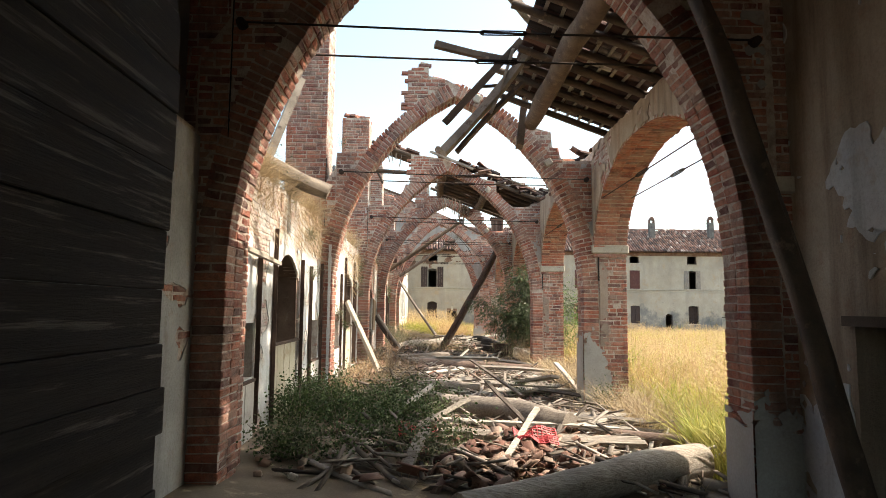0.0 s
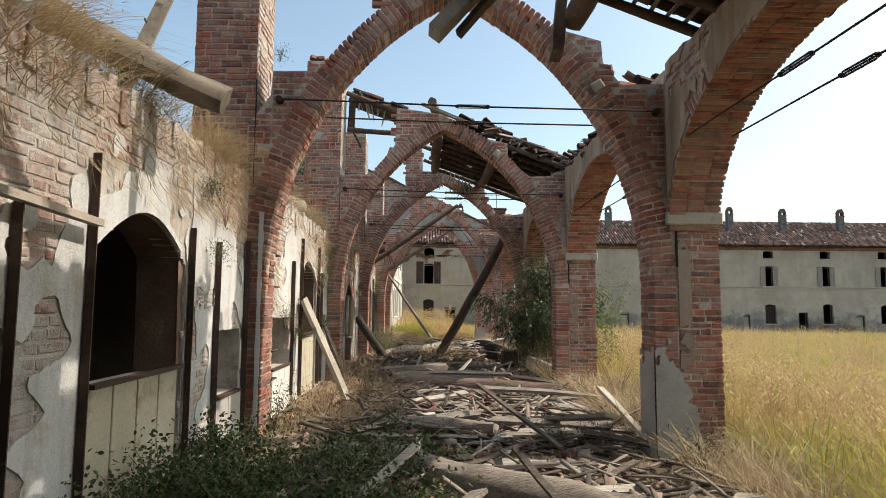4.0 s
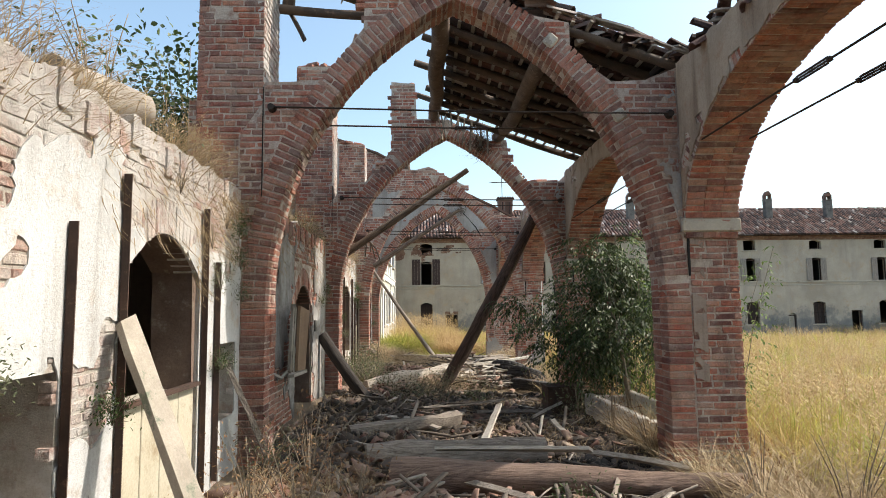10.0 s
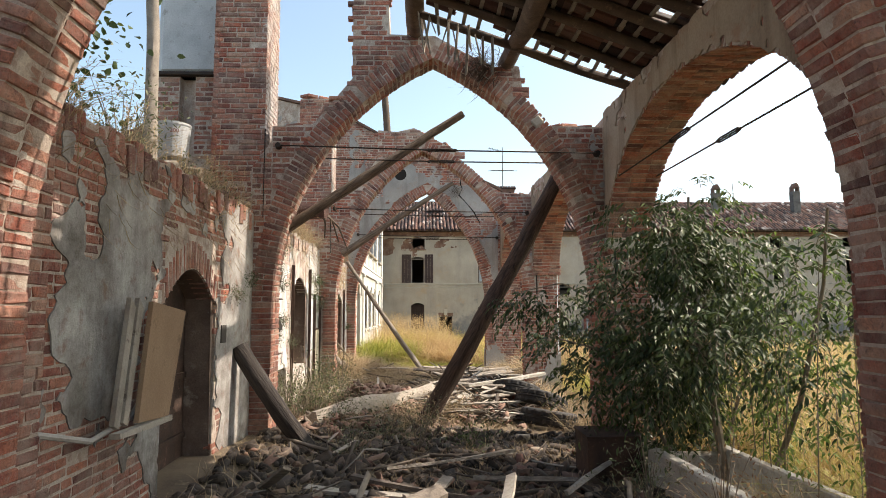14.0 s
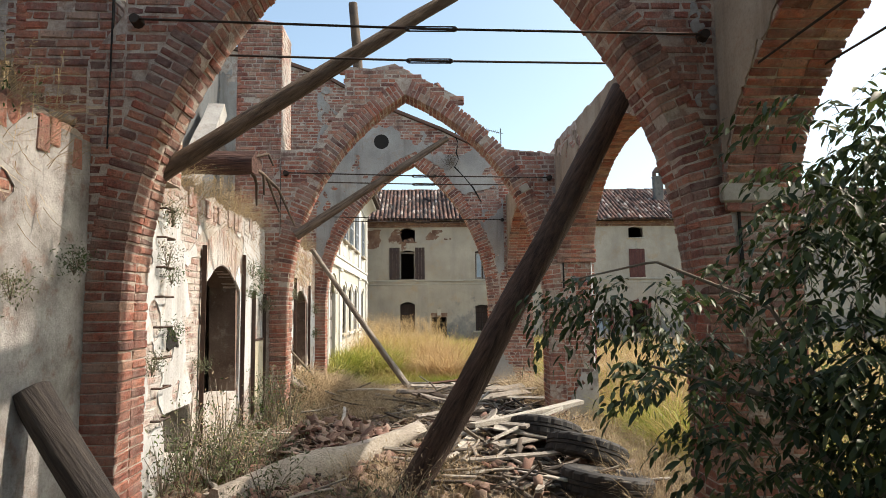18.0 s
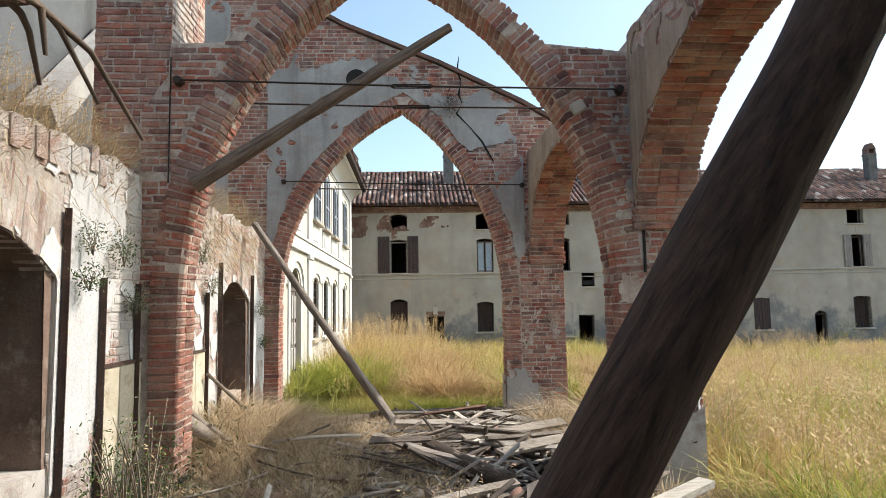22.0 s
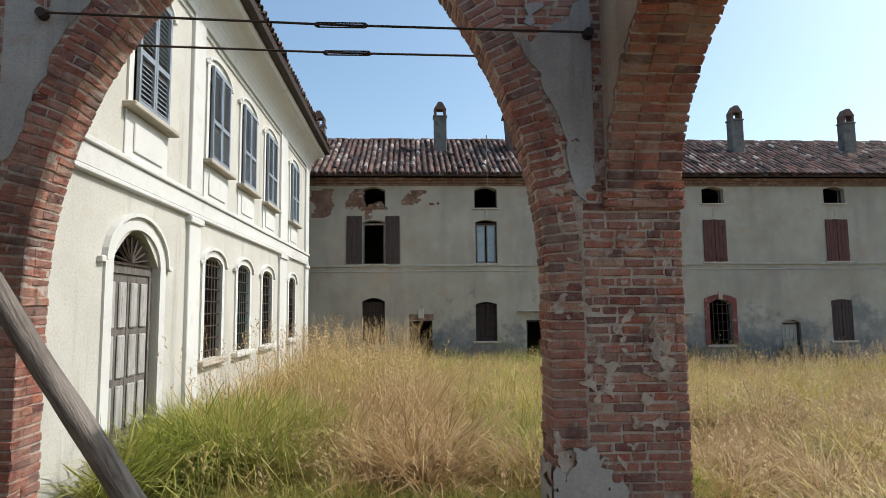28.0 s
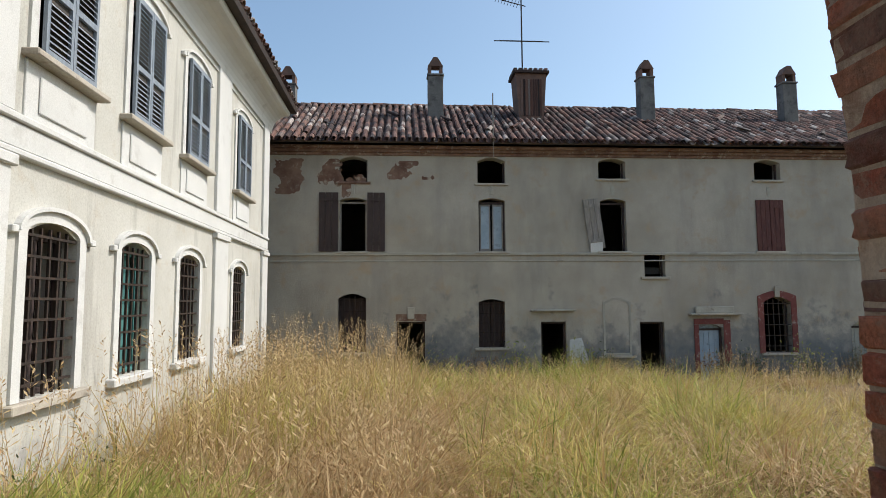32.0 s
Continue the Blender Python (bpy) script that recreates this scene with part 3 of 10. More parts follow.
def cross_arch(k):
    y, jl, jr, tx, tz = ARCHES[k]
    t = thing("cross_arch", (0, y, 0), ("shaded brick arch under the last roof, darkened by damp", "pointed red brick arch, its crown broken and bare of roof", "pointed brick arch with a block of wall left on its crown", "pointed brick arch with one brick stump on its shoulder", "pointed brick arch with a ragged crumbling crown", "gable wall of plastered brick pierced by a pointed arch")[k], "arch", "cross arches", "structure")
    # core behind the bricks, kept back from the ring
    l = side_arc(jl - 0.015, SPRING, (tx, tz + 0.015))
    r = side_arc(jr + 0.015, SPRING, (tx, tz + 0.015))
    xr = WALL_R0 + SHIFT[k]
    thick = 0.4 if k == 5 else THICK
    loop = [(jl - 0.015, -0.4)] + l + r[::-1][1:] + [(jr + 0.015, -0.4), (xr + 0.02, -0.4)]
    if k == 5:
        loop += [(xr + 0.02, 5.0), (2.95, 5.0)]
    loop += TOPS[k][::-1] + ([(-7.5, -0.4)] if k == 5 else [(-2.52, 4.6), (-2.80, 4.2), (-2.80, -0.4)])
    part("masonry_core", fixed(prism(loop, y + 0.014, y + thick - 0.012, XZ)), MORTAR, t)
    ms = Masonry(t, 100 + k)
    # ring of voussoirs, two deep
    for foot in (jl, jr):
        c, r0, end, s = side_centre(foot, SPRING, (tx, tz))
        n = int(r0 * end / 0.079)
        for i in range(n):
            a = end * (i + 0.5) / n
            out = Vector((-s * math.cos(a), 0, math.sin(a)))
            tan = Vector((s * math.sin(a), 0, math.cos(a)))
            for d, row in ((0.125, 0), (thick - 0.125, 1)):
                if ms.rnd.random() < 0.012:
                    continue
                rr = r0 + RING / 2 + ms.rnd.uniform(-0.004, 0.003)
                p = Vector((c, y + d + ms.rnd.uniform(-0.004, 0.003), SPRING)) + out * rr
                if i % 2:
                    ms.put(ms.rnd.choice(BLOCK), axes(out, (0, 1, 0), tan, p, 1.04, 1.0, ms.rnd.uniform(0.88, 1.0)), row == 0)
                else:
                    for e in (-0.075, 0.075):
                        ms.put(ms.rnd.choice(HALF), axes(out, (0, 1, 0), tan, p + out * e + Vector((0, ms.rnd.uniform(-0.005, 0.004), 0)), 1.0, 1.0, ms.rnd.uniform(0.88, 1.0)), row == 0)
        # jamb under the spring
        for i in range(int((SPRING + 0.3) / COURSE)):
            z = SPRING - (i + 0.5) * COURSE
            for d, row in ((0.125, 0), (thick - 0.125, 1)):
                p = (foot - s * (RING / 2 + ms.rnd.uniform(-0.006, 0.006)), y + d + ms.rnd.uniform(-0.006, 0.004), z)
                ms.put(ms.rnd.choice(BLOCK), axes((s, 0, 0), (0, 1, 0), (0, 0, 1), p, 1.04, 1.0, ms.rnd.uniform(0.95, 1.05)), row == 0)
    # face over the ring, front only
    x0 = -2.5 if k < 5 else -4.05
    bare = flaky(31, 0.9, 0.16, 0.5)

    def gable_plaster(u, w):
        """Plaster left on the gable: bare round the ring, along the roof edge and on the brick pilaster."""
        yl, jl_, jr_, tx_, tz_ = ARCHES[5]
        foot = jl_ if u < tx_ else jr_
        c, r0, end, s = side_centre(foot, SPRING, (tx_, tz_))
        ring = math.hypot(u - c, w - SPRING) - r0 - RING if w > SPRING else max(jl_ - u, u - jr_) - RING
        roof = 9.0
        for (a, za), (b, zb) in zip(TOPS[5], TOPS[5][1:]):
            if a <= u <= b:
                roof = za + (zb - za) * (u - a) / (b - a) - w
        pil = max(-3.45 - u, u + 2.72)
        low = (w - 1.1) * 0.5 + 0.5
        if u > 1.6:
            low = min(low, (w - 3.5) * 1.4 + 0.7 * noise.noise((u * 3, w * 3, 2)) + 0.4 * noise.noise((u * 9, w * 9, 5)))
        band = (roof - 0.75) * 1.1 + 0.5 * noise.noise((u * 2.3, w * 2.3, 8)) + 0.35 * noise.noise((u * 7, w * 7, 9))
        patch = 0.55 - 1.3 * math.hypot((u - 1.75) / 0.9, (w - 5.75) / 0.35)
        return min(bare(u, w) + 0.12 + min(0.0, band) + min(0, low) - max(0.0, patch), ring * 3 - 0.06 + 0.25 * bare(u * 2, w * 2), pil * 4, roof * 5 - 0.1)

    def keep(u, z):
        x = x0 + u
        if k == 5 and x > 2.06 and z < 5.5:
            return False
        if inside_arch(k, x, z, RING - 0.03) or not under_top(k, x, z, 0.03):
            return False
        return k < 5 or gable_plaster(x, z) < 0.3

    lay(ms, (x0, y + 0.012, 2.6), (1, 0, 0), (0, -1, 0), (xr if k < 5 else 2.95) - x0, 2.6, 8.6 if k in (0, 5) else 7.2, keep=keep, single=lambda u, z: k in (1, 4) and z < 5.2)
    if k == 5:
        sheet("plaster", t, PLASTER_GREY, lambda u, w: (u, y + 0.008, w), (0, -1, 0), -7.4, 2.2, -0.2, 9.5, 0.075, gable_plaster, 0.016, "grey-white plaster, fallen near the roof")
        part("roof_edge", fixed(prism([(-7.5, 9.62), (-4.05, 8.87), (-2.5, 8.31), (-1.25, 7.61), (0.6, 6.85), (2.2, 6.07), (2.98, 5.62), (2.98, 5.70), (2.2, 6.15), (0.6, 6.93), (-1.25, 7.69), (-2.5, 8.39), (-4.05, 8.95), (-7.5, 9.7)], y - 0.06, y + 0.5, XZ)), TILE_PLAIN, t, "dark tile edging on the gable")
        # crack and vent are near-black pieces laid on the face as unlit depth
        line = [(0.98, 7.0), (0.93, 6.72), (1.02, 6.5), (0.95, 6.25), (1.03, 6.05), (0.9, 5.85), (1.15, 5.6), (1.38, 5.3), (1.62, 4.9)]
        edge = [(a + 0.012 + 0.03 * (i % 2), b + 0.015) for i, (a, b) in enumerate(line)]
        part("crack", fixed(prism(line + edge[::-1], y - 0.012, y + 0.01, XZ)), VOID, t, "jagged open crack in the gable")
        part("round_vent", fixed(prism([(-1.02 + 0.2 * math.cos(q * math.pi / 8), 6.55 + 0.2 * math.sin(q * math.pi / 8)) for q in range(16)], y - 0.012, y - 0.004, XZ)), VOID, t, "dark round hole")
    if k < 5:
        # the strip between the ring and the tall column
        lay(ms, (-2.79, y + 0.012, 2.2), (1, 0, 0), (0, -1, 0), 0.295, 2.2, 4.6, keep=lambda u, z: z < 4.16 + u * 1.4 and math.hypot(-2.79 + u - side_centre(jl, SPRING, (tx, tz))[0], z - SPRING) > side_centre(jl, SPRING, (tx, tz))[1] + RING - 0.03, single=lambda u, z: False)
    if k == 1:
        # narrow strip of white render down the left jamb
        strip = flaky(86 + k, 1.5, 0.42, 0.4)
        sheet("plaster", t, PLASTER, lambda u, w: (u, y + 0.002, w), (0, -1, 0), jl - 0.10, jl - 0.02, -0.1, 3.1, 0.02, lambda u, w: min(strip(u, w) - 0.05 + (0.2 if w < 2.6 else 0.2 - (w - 2.6)), 9 * min(u - jl + 0.085, jl - 0.03 - u) + 0.10 * noise.noise((u * 8, w * 6, k))), 0.012, "strip of white render on the jamb")
    if k < 5:
        # render left in the corner over the arcade pier
        left_on = flaky(80 + k, 1.3, (0.05, -0.12, 0.0, -0.05, -0.1)[k], 0.5)

        def spandrel(u, w):
            foot_c, r0, end, s_ = side_centre(jr, SPRING, (tx, tz))
            clear_ring = (math.hypot(u - foot_c, w - SPRING) - r0 - RING) if w > SPRING else u - jr - RING
            return min(left_on(u, w) - 0.1 + 0.3 * noise.noise((u * 11, w * 11, k)), clear_ring * 5 - 0.05, (4.75 - w) * 2, (xr - u) * 9, (u - xr + 0.22) * 6 + 0.4 * noise.noise((u * 7, w * 3, k)))

        sheet("plaster", t, PLASTER_GREY, lambda u, w: (u, y + 0.004, w), (0, -1, 0), xr - 0.3, xr, 2.4, 4.8, 0.03, spandrel, 0.008, "grey render left in the corner")
    # pale stones set in the ring
    for a_ in ((), (0.62, 1.05), (0.56, 0.86), (0.7,), (0.5,), ())[k]:
        c, r0, end, s = side_centre(jr, SPRING, (tx, tz))
        out = Vector((-s * math.cos(a_), 0, math.sin(a_)))
        tan = Vector((s * math.sin(a_), 0, math.cos(a_)))
        bm = bmesh.new()
        box(bm, -0.085, 0.085, -0.05, 0.05, -0.07, 0.07, bevel=0.02)
        bm.transform(axes(out, (0, 1, 0), tan, Vector((c, y + 0.03, SPRING)) + out * (r0 + 0.17)))
        part("stone_block", bm, STONE, t, "small pale stone block")
    # loose bricks along the broken top
    if k in (1, 2, 3, 4):
        for (a, za), (b, zb) in zip(TOPS[k], TOPS[k][1:]):
            m = int(abs(b - a) / 0.2)
            for i in range(m):
                if ms.rnd.random() < 0.55:
                    f = (i + 0.5) / m
                    p = (a + (b - a) * f, y + ms.rnd.uniform(0.1, 0.4), za + (zb - za) * f + ms.rnd.uniform(0.0, 0.035))
                    q = pose(*p, ms.rnd.uniform(-9, 9), ms.rnd.uniform(-9, 9) - math.degrees(math.atan2(zb - za, b - a)), ms.rnd.uniform(-60, 60))
                    ms.put(ms.rnd.choice(LONG), q, False)
    ms.done()
    return t


COLUMN_X = [-3.3, -3.51, -3.32, -3.42, -3.3]
COLUMN_TOP = [8.4, 8.4, 7.5, 7.52, 7.3]


def left_column(k):
    y = ARCHES[k][0]
    t = thing("brick_column", (-2.9, y, 0), "tall square red brick column standing free above the side wall" if k < 2 else "square brick column above the side wall, its top broken", "column", "tall columns", "structure")
    top, c0 = COLUMN_TOP[k], COLUMN_X[k]
    c1 = c0 + 0.8
    yf = y + 0.035
    part("masonry_core", boxes((c0 + 0.006, c1 - 0.007, yf + 0.007, y + 0.794, -0.4, top)), MORTAR, t)
    ms = Masonry(t, 200 + k)
    lay(ms, (c0 - 0.005, yf, 0), (1, 0, 0), (0, -1, 0), 0.81, 0, top, single=lambda u, z: z < 7.2 and z > 1.2)
    lay(ms, (c0, y + 0.8, 3.5), (0, -1, 0), (-1, 0, 0), 0.77, 3.5, top, single=lambda u, z: False)
    lay(ms, (c1, yf - 0.005, 0), (0, 1, 0), (1, 0, 0), 0.77, 0, 3.52, single=lambda u, z: False)
    part("open_joint", boxes((c1 + 0.004, c1 + 0.014, y - 0.001, y + 0.03, 3.45, 4.8)), VOID, t, "dark open joint beside the arch")
    # broken crown
    for i in range(26):
        layer = i // 14
        p = (ms.rnd.uniform(c0 + 0.1, c1 - 0.1) if layer == 0 else ms.rnd.uniform(c0 + 0.1, c0 + 0.45), ms.rnd.uniform(y + 0.1, y + 0.7), top + 0.03 + 0.07 * layer)
        ms.put(ms.rnd.choice(LONG + SHORT), pose(*p, ms.rnd.uniform(-6, 6), ms.rnd.uniform(-6, 6), ms.rnd.uniform(-50, 50)), False)
    ms.done()
    # the side towards the court is in lime bricks, its sunlight put into their paleness
    pale = Masonry(t, 240 + k, lime=True)
    lay(pale, (c1, yf - 0.005, 3.52), (0, 1, 0), (1, 0, 0), 0.77, 3.52, top, single=lambda u, z: False)
    pale.done()
    return t


def arcade_bay(k):
    """Wall over the arch between pier k and pier k + 1."""
    y0, y1 = ARCHES[k][0] + 0.87, ARCHES[k + 1][0] - 0.03
    zs, rise = 2.9, 1.75
    arc = oval(y0 - 0.014, y1 + 0.014, zs, rise + 0.014, 40)
    ragged = [(y1 - (y1 - y0) * i / 28, 5.07 + 0.05 * noise.noise((i * 1.9, k, 2)) + 0.02 * (i % 2)) for i in range(29)]
    t = thing("arcade_arch", (2.9, (y0 + y1) / 2, zs), "wide brick arcade arch opening to the courtyard", "arch", "arcade arches", "structure")
    part("masonry_core", fixed(prism(arc + ragged, WALL_R0 + 0.01, WALL_R1 - 0.01, YZ)), MORTAR, t)
    ms = Masonry(t, 300 + k)
    m, a = (y0 + y1) / 2, (y1 - y0) / 2
    # equal steps along the oval
    ang = np.linspace(0, math.pi, 800)
    pts = np.stack([m - a * np.cos(ang), zs + rise * np.sin(ang)], 1)
    s = np.concatenate([[0], np.cumsum(np.hypot(*np.diff(pts, axis=0).T))])
    n = int(s[-1] / 0.079)
    for i in range(n):
        j = int(np.searchsorted(s, s[-1] * (i + 0.5) / n))
        p, d = pts[j], pts[min(j + 1, 799)] - pts[max(j - 1, 0)]
        tan = Vector((0, d[0], d[1])).normalized()
        out = Vector((0, -tan.z, tan.y)) * -1
        if out.z < 0 or (out.z < 0.2 and (out.y > 0) == (p[0] < m)):
            out = -out
        for x, row in ((WALL_R0 + 0.118, 0), (WALL_R0 + 0.333, 1), (WALL_R0 + 0.55, 2)):
            q = Vector((x + ms.rnd.uniform(-0.004, 0.004), p[0], p[1])) + out * (0.14 + ms.rnd.uniform(-0.003, 0.003))
            ms.put(ms.rnd.choice(BLOCK), axes(out, (1, 0, 0), tan, q, 1.0, 0.9, ms.rnd.uniform(0.95, 1.04)), row == 0)
    ms.done()
    # beige render over ring and wall alike, worn through to the bricks
    f = flaky(40 + k, 0.9, 0.34, 0.55)

    def field(u, w):
        e = math.hypot((u - m) / a, (w - zs) / rise) - 1
        worn = 0.16 * noise.noise((u * 9, w * 9, k)) + 0.12 * noise.noise((u * 21, w * 21, k + 3))
        return min(f(u, w), e * 6.0 - 0.10 + worn * 1.6, (5.06 - w) * 3 + 0.3 * noise.noise((u * 4, 0, k)))

    sheet("plaster", t, PLASTER_OCHRE, lambda u, w: (WALL_R0 + 0.006, u, w), (-1, 0, 0), y0, y1, zs, 5.08, 0.05, field, 0.012, "beige render, worn through to the bricks")
    lay_m = Masonry(t, 330 + k)
    lay(lay_m, (WALL_R0 + 0.014, y1, zs), (0, -1, 0), (-1, 0, 0), y1 - y0, zs, 5.06, proud=0.006, keep=lambda u, z: math.hypot((y1 - u - m) / (a + 0.24), (z - zs) / (rise + 0.24)) > 1 and field(y1 - u, z) < 0.25, single=lambda u, z: False)
    lay_m.done()
    if k == 1:
        # broken tiles and laths left along the top of the wall
        rnd = random.Random(77)
        tl = Tiles(t, 78)
        for i in range(56):
            yy = rnd.uniform(y0 + 0.1, y1 + 0.35)
            xx = WALL_R0 + rnd.uniform(0.16, 0.55)
            tl.put(pose(xx, yy, 5.11 + 0.05 * (i % 2) + rnd.uniform(-0.02, 0.04), rnd.uniform(-30, 30), rnd.uniform(-30, 30), rnd.uniform(0, 180)), "cover" if i % 3 else "pan", i % 2 == 0)
        tl.done()
        for i in range(12):
            yy = rnd.uniform(y0 + 0.2, y1)
            part("lath", plank_shape((WALL_R0 - rnd.uniform(0.0, 0.12), yy, 5.12 + rnd.uniform(0, 0.06)), (WALL_R0 + 0.55, yy + rnd.uniform(-0.5, 0.5), 5.1 + rnd.uniform(0, 0.1)), 0.05, 0.022, 700 + i, 2, 0.1, 0.0), OLDWOOD, t)
    # the arcade is not quite parallel to the gallery
    t.location.x += (SHIFT[k] + SHIFT[k + 1]) / 2
    t.rotation_euler.z = -math.atan2(SHIFT[k + 1] - SHIFT[k], y1 - y0)
    return t


def arcade_pier(k):
    y = ARCHES[k][0]
    t = thing("brick_pier", (2.9, y, 0), "worn square brick pier of the arcade, grey cement on its foot", "pier", "arcade piers", "structure")
    WALL_R0, WALL_R1 = 2.55 + SHIFT[k], 3.2 + SHIFT[k]
    top = 5.0 if k < 5 else 5.55
    part("masonry_core", boxes((WALL_R0 + 0.01, WALL_R1 - 0.012, y + 0.016, y + 0.857, -0.4, top)), MORTAR, t)
    ms = Masonry(t, 400 + k)
    if k < 4:
        part("stone_band", boxes((WALL_R0 - 0.03, WALL_R1 + 0.04, y - 0.05, y + 0.91, 2.98, 3.14), bevel=0.014), STONE, t, "pale stone band")
    else:
        lay(ms, (WALL_R0 - 0.03, y - 0.028, 2.9), (1, 0, 0), (0, -1, 0), 0.72, 2.9, 3.15, proud=0.012)
        lay(ms, (WALL_R1 + 0.03, y - 0.02, 2.9), (0, 1, 0), (1, 0, 0), 0.9, 2.9, 3.15, proud=0.012)
    foot = flaky(60 + k, 1.6, 0.1)
    high = (0.95, 1.35, 0.2, 0.3, 0.85, 0.75)[k]

    def cement(u, w):
        ragged_top = 0.35 * noise.noise((u * 2.2, k, 0.5)) + 0.35 * noise.noise((u * 5, w * 5, k)) + 0.3 * noise.noise((u * 13, w * 13, k + 2)) + 0.25 * noise.noise((u * 29, w * 29, k + 4))
        side = 0.0
        if k == 1:
            side = -3.5 * max(0.0, u - ARCHES[k][2] - 0.22)
        elif k == 4:
            side = 2.6 * min(0.0, u - 2.72) - 1.5 * max(0.0, 0.28 - w)
        elif k == 5:
            side = -2.5 * max(0.0, u - 2.32)
        return (high - w) * 1.2 + ragged_top + side

    xs = ARCHES[k][2] + RING + 0.008
    lay(ms, (xs, y + 0.012, 0), (1, 0, 0), (0, -1, 0), WALL_R1 + 0.006 - xs, 0, top, keep=lambda u, z: cement(xs + u, z) < 0.4)
    lay(ms, (WALL_R0, y + 0.86, 0), (0, -1, 0), (-1, 0, 0), 0.36, 0, top, single=lambda u, z: False)
    lay(ms, (WALL_R1, y, 0), (0, 1, 0), (1, 0, 0), 0.86, 0, top, single=lambda u, z: False)
    lay(ms, (WALL_R1, y + 0.87, 0), (-1, 0, 0), (0, 1, 0), 0.65, 0, 3.0, single=lambda u, z: False)
    ms.done()
    jr = ARCHES[k][2]
    if 0 < k < 5:
        # render left on the strip beside the ring, with an open joint along it
        worn = flaky(90 + k, 1.9, -0.02, 0.7)
        sheet("plaster", t, PLASTER_BROWN, lambda u, w: (u, y + 0.002, w), (0, -1, 0), xs + 0.01, xs + 0.17, 1.2, 4.75, 0.025, lambda u, w: min(worn(u, w) + 0.12 * noise.noise((u * 23, w * 23, k)), 9 * min(u - xs - 0.012, xs + 0.165 - u) + 0.14 * noise.noise((u * 9, w * 9, k)) + 0.1), 0.008, "worn brown render beside the ring")
        joint = [(xs - 0.012 + 0.012 * noise.noise((0.0, i * 0.37, k)), 2.45 + i * 0.2) for i in range(12)]
        part("open_joint", fixed(prism(joint + [(u + 0.024 + 0.012 * noise.noise((5.0, w * 2.3, k)), w) for u, w in joint[::-1]], y - 0.006, y + 0.02, XZ)), VOID, t, "dark open joint between arch and pier")
    if k > 3:
        # thin smears of lime over the bricks
        film = flaky(95 + k, 2.4, -0.36, 0.9, 1.3)
        sheet("lime_smear", t, MORTAR, lambda u, w: (u, y + 0.006, w), (0, -1, 0), jr + 0.01, WALL_R1 - 0.07, 0.4, 4.2, 0.022, lambda u, w: min(film(u, w) + 0.25 * noise.noise((u * 19, w * 26, k)), 0.4 * (4.2 - w), 0.5 * (w - 0.4)), 0.007, "thin smears of lime")
    # pale chamfer paints the sunlight caught by the pier's worn corner
    if k == 4:
        part("lime_edge", fixed(prism([(WALL_R1 - 0.062, y - 0.012), (WALL_R1 + 0.004, y + 0.035), (WALL_R1 + 0.004, y + 0.06), (WALL_R1 - 0.062, y + 0.03)], 0.5, 2.9, XY)), PLASTER, t, "pale lime on the rounded corner")
    sheet("cement_foot", t, CEMENT, lambda u, w: (u, y - 0.008, w), (0, -1, 0), jr - 0.004, WALL_R1, -0.2, 2.6, 0.035, cement, 0.010, "grey cement render, chipped at the top")
    sheet("cement_foot", t, CEMENT, lambda u, w: (jr - 0.012, u, w), (-1, 0, 0), y - 0.02, y + (0.4 if k == 5 else THICK), -0.2, 2.6, 0.05, lambda u, w: cement(jr - 0.1 + (u - y) * 0.2, w) - (0.0 if k in (0, 1, 5) else 0.2), 0.010, "grey cement render")
    return t


# openings of the side wall, bay by bay: doorway (start, end, spring, top), then recesses (start, end, sill, head)
DOORWAYS = [(7.98, 9.6, 2.3, 2.67), (14.6, 16.08, 2.4, 2.76), (20.35, 21.85, 2.15, 2.54), (26.05, 27.63, 2.4, 2.74), (31.65, 33.25, 2.25, 2.56)]
RECESSES = [[(6.05, 7.15, 1.05, 1.70), (10.42, 11.28, 0.95, 1.66)], [(12.75, 13.86, 1.0, 1.75), (16.55, 17.2, 0.95, 1.75)], [], [(25.0, 25.75, 0.5, 1.05)], []]
SILLS = [1.38, 1.42, 0.1, 1.0, 0.85]
FACE = -2.75


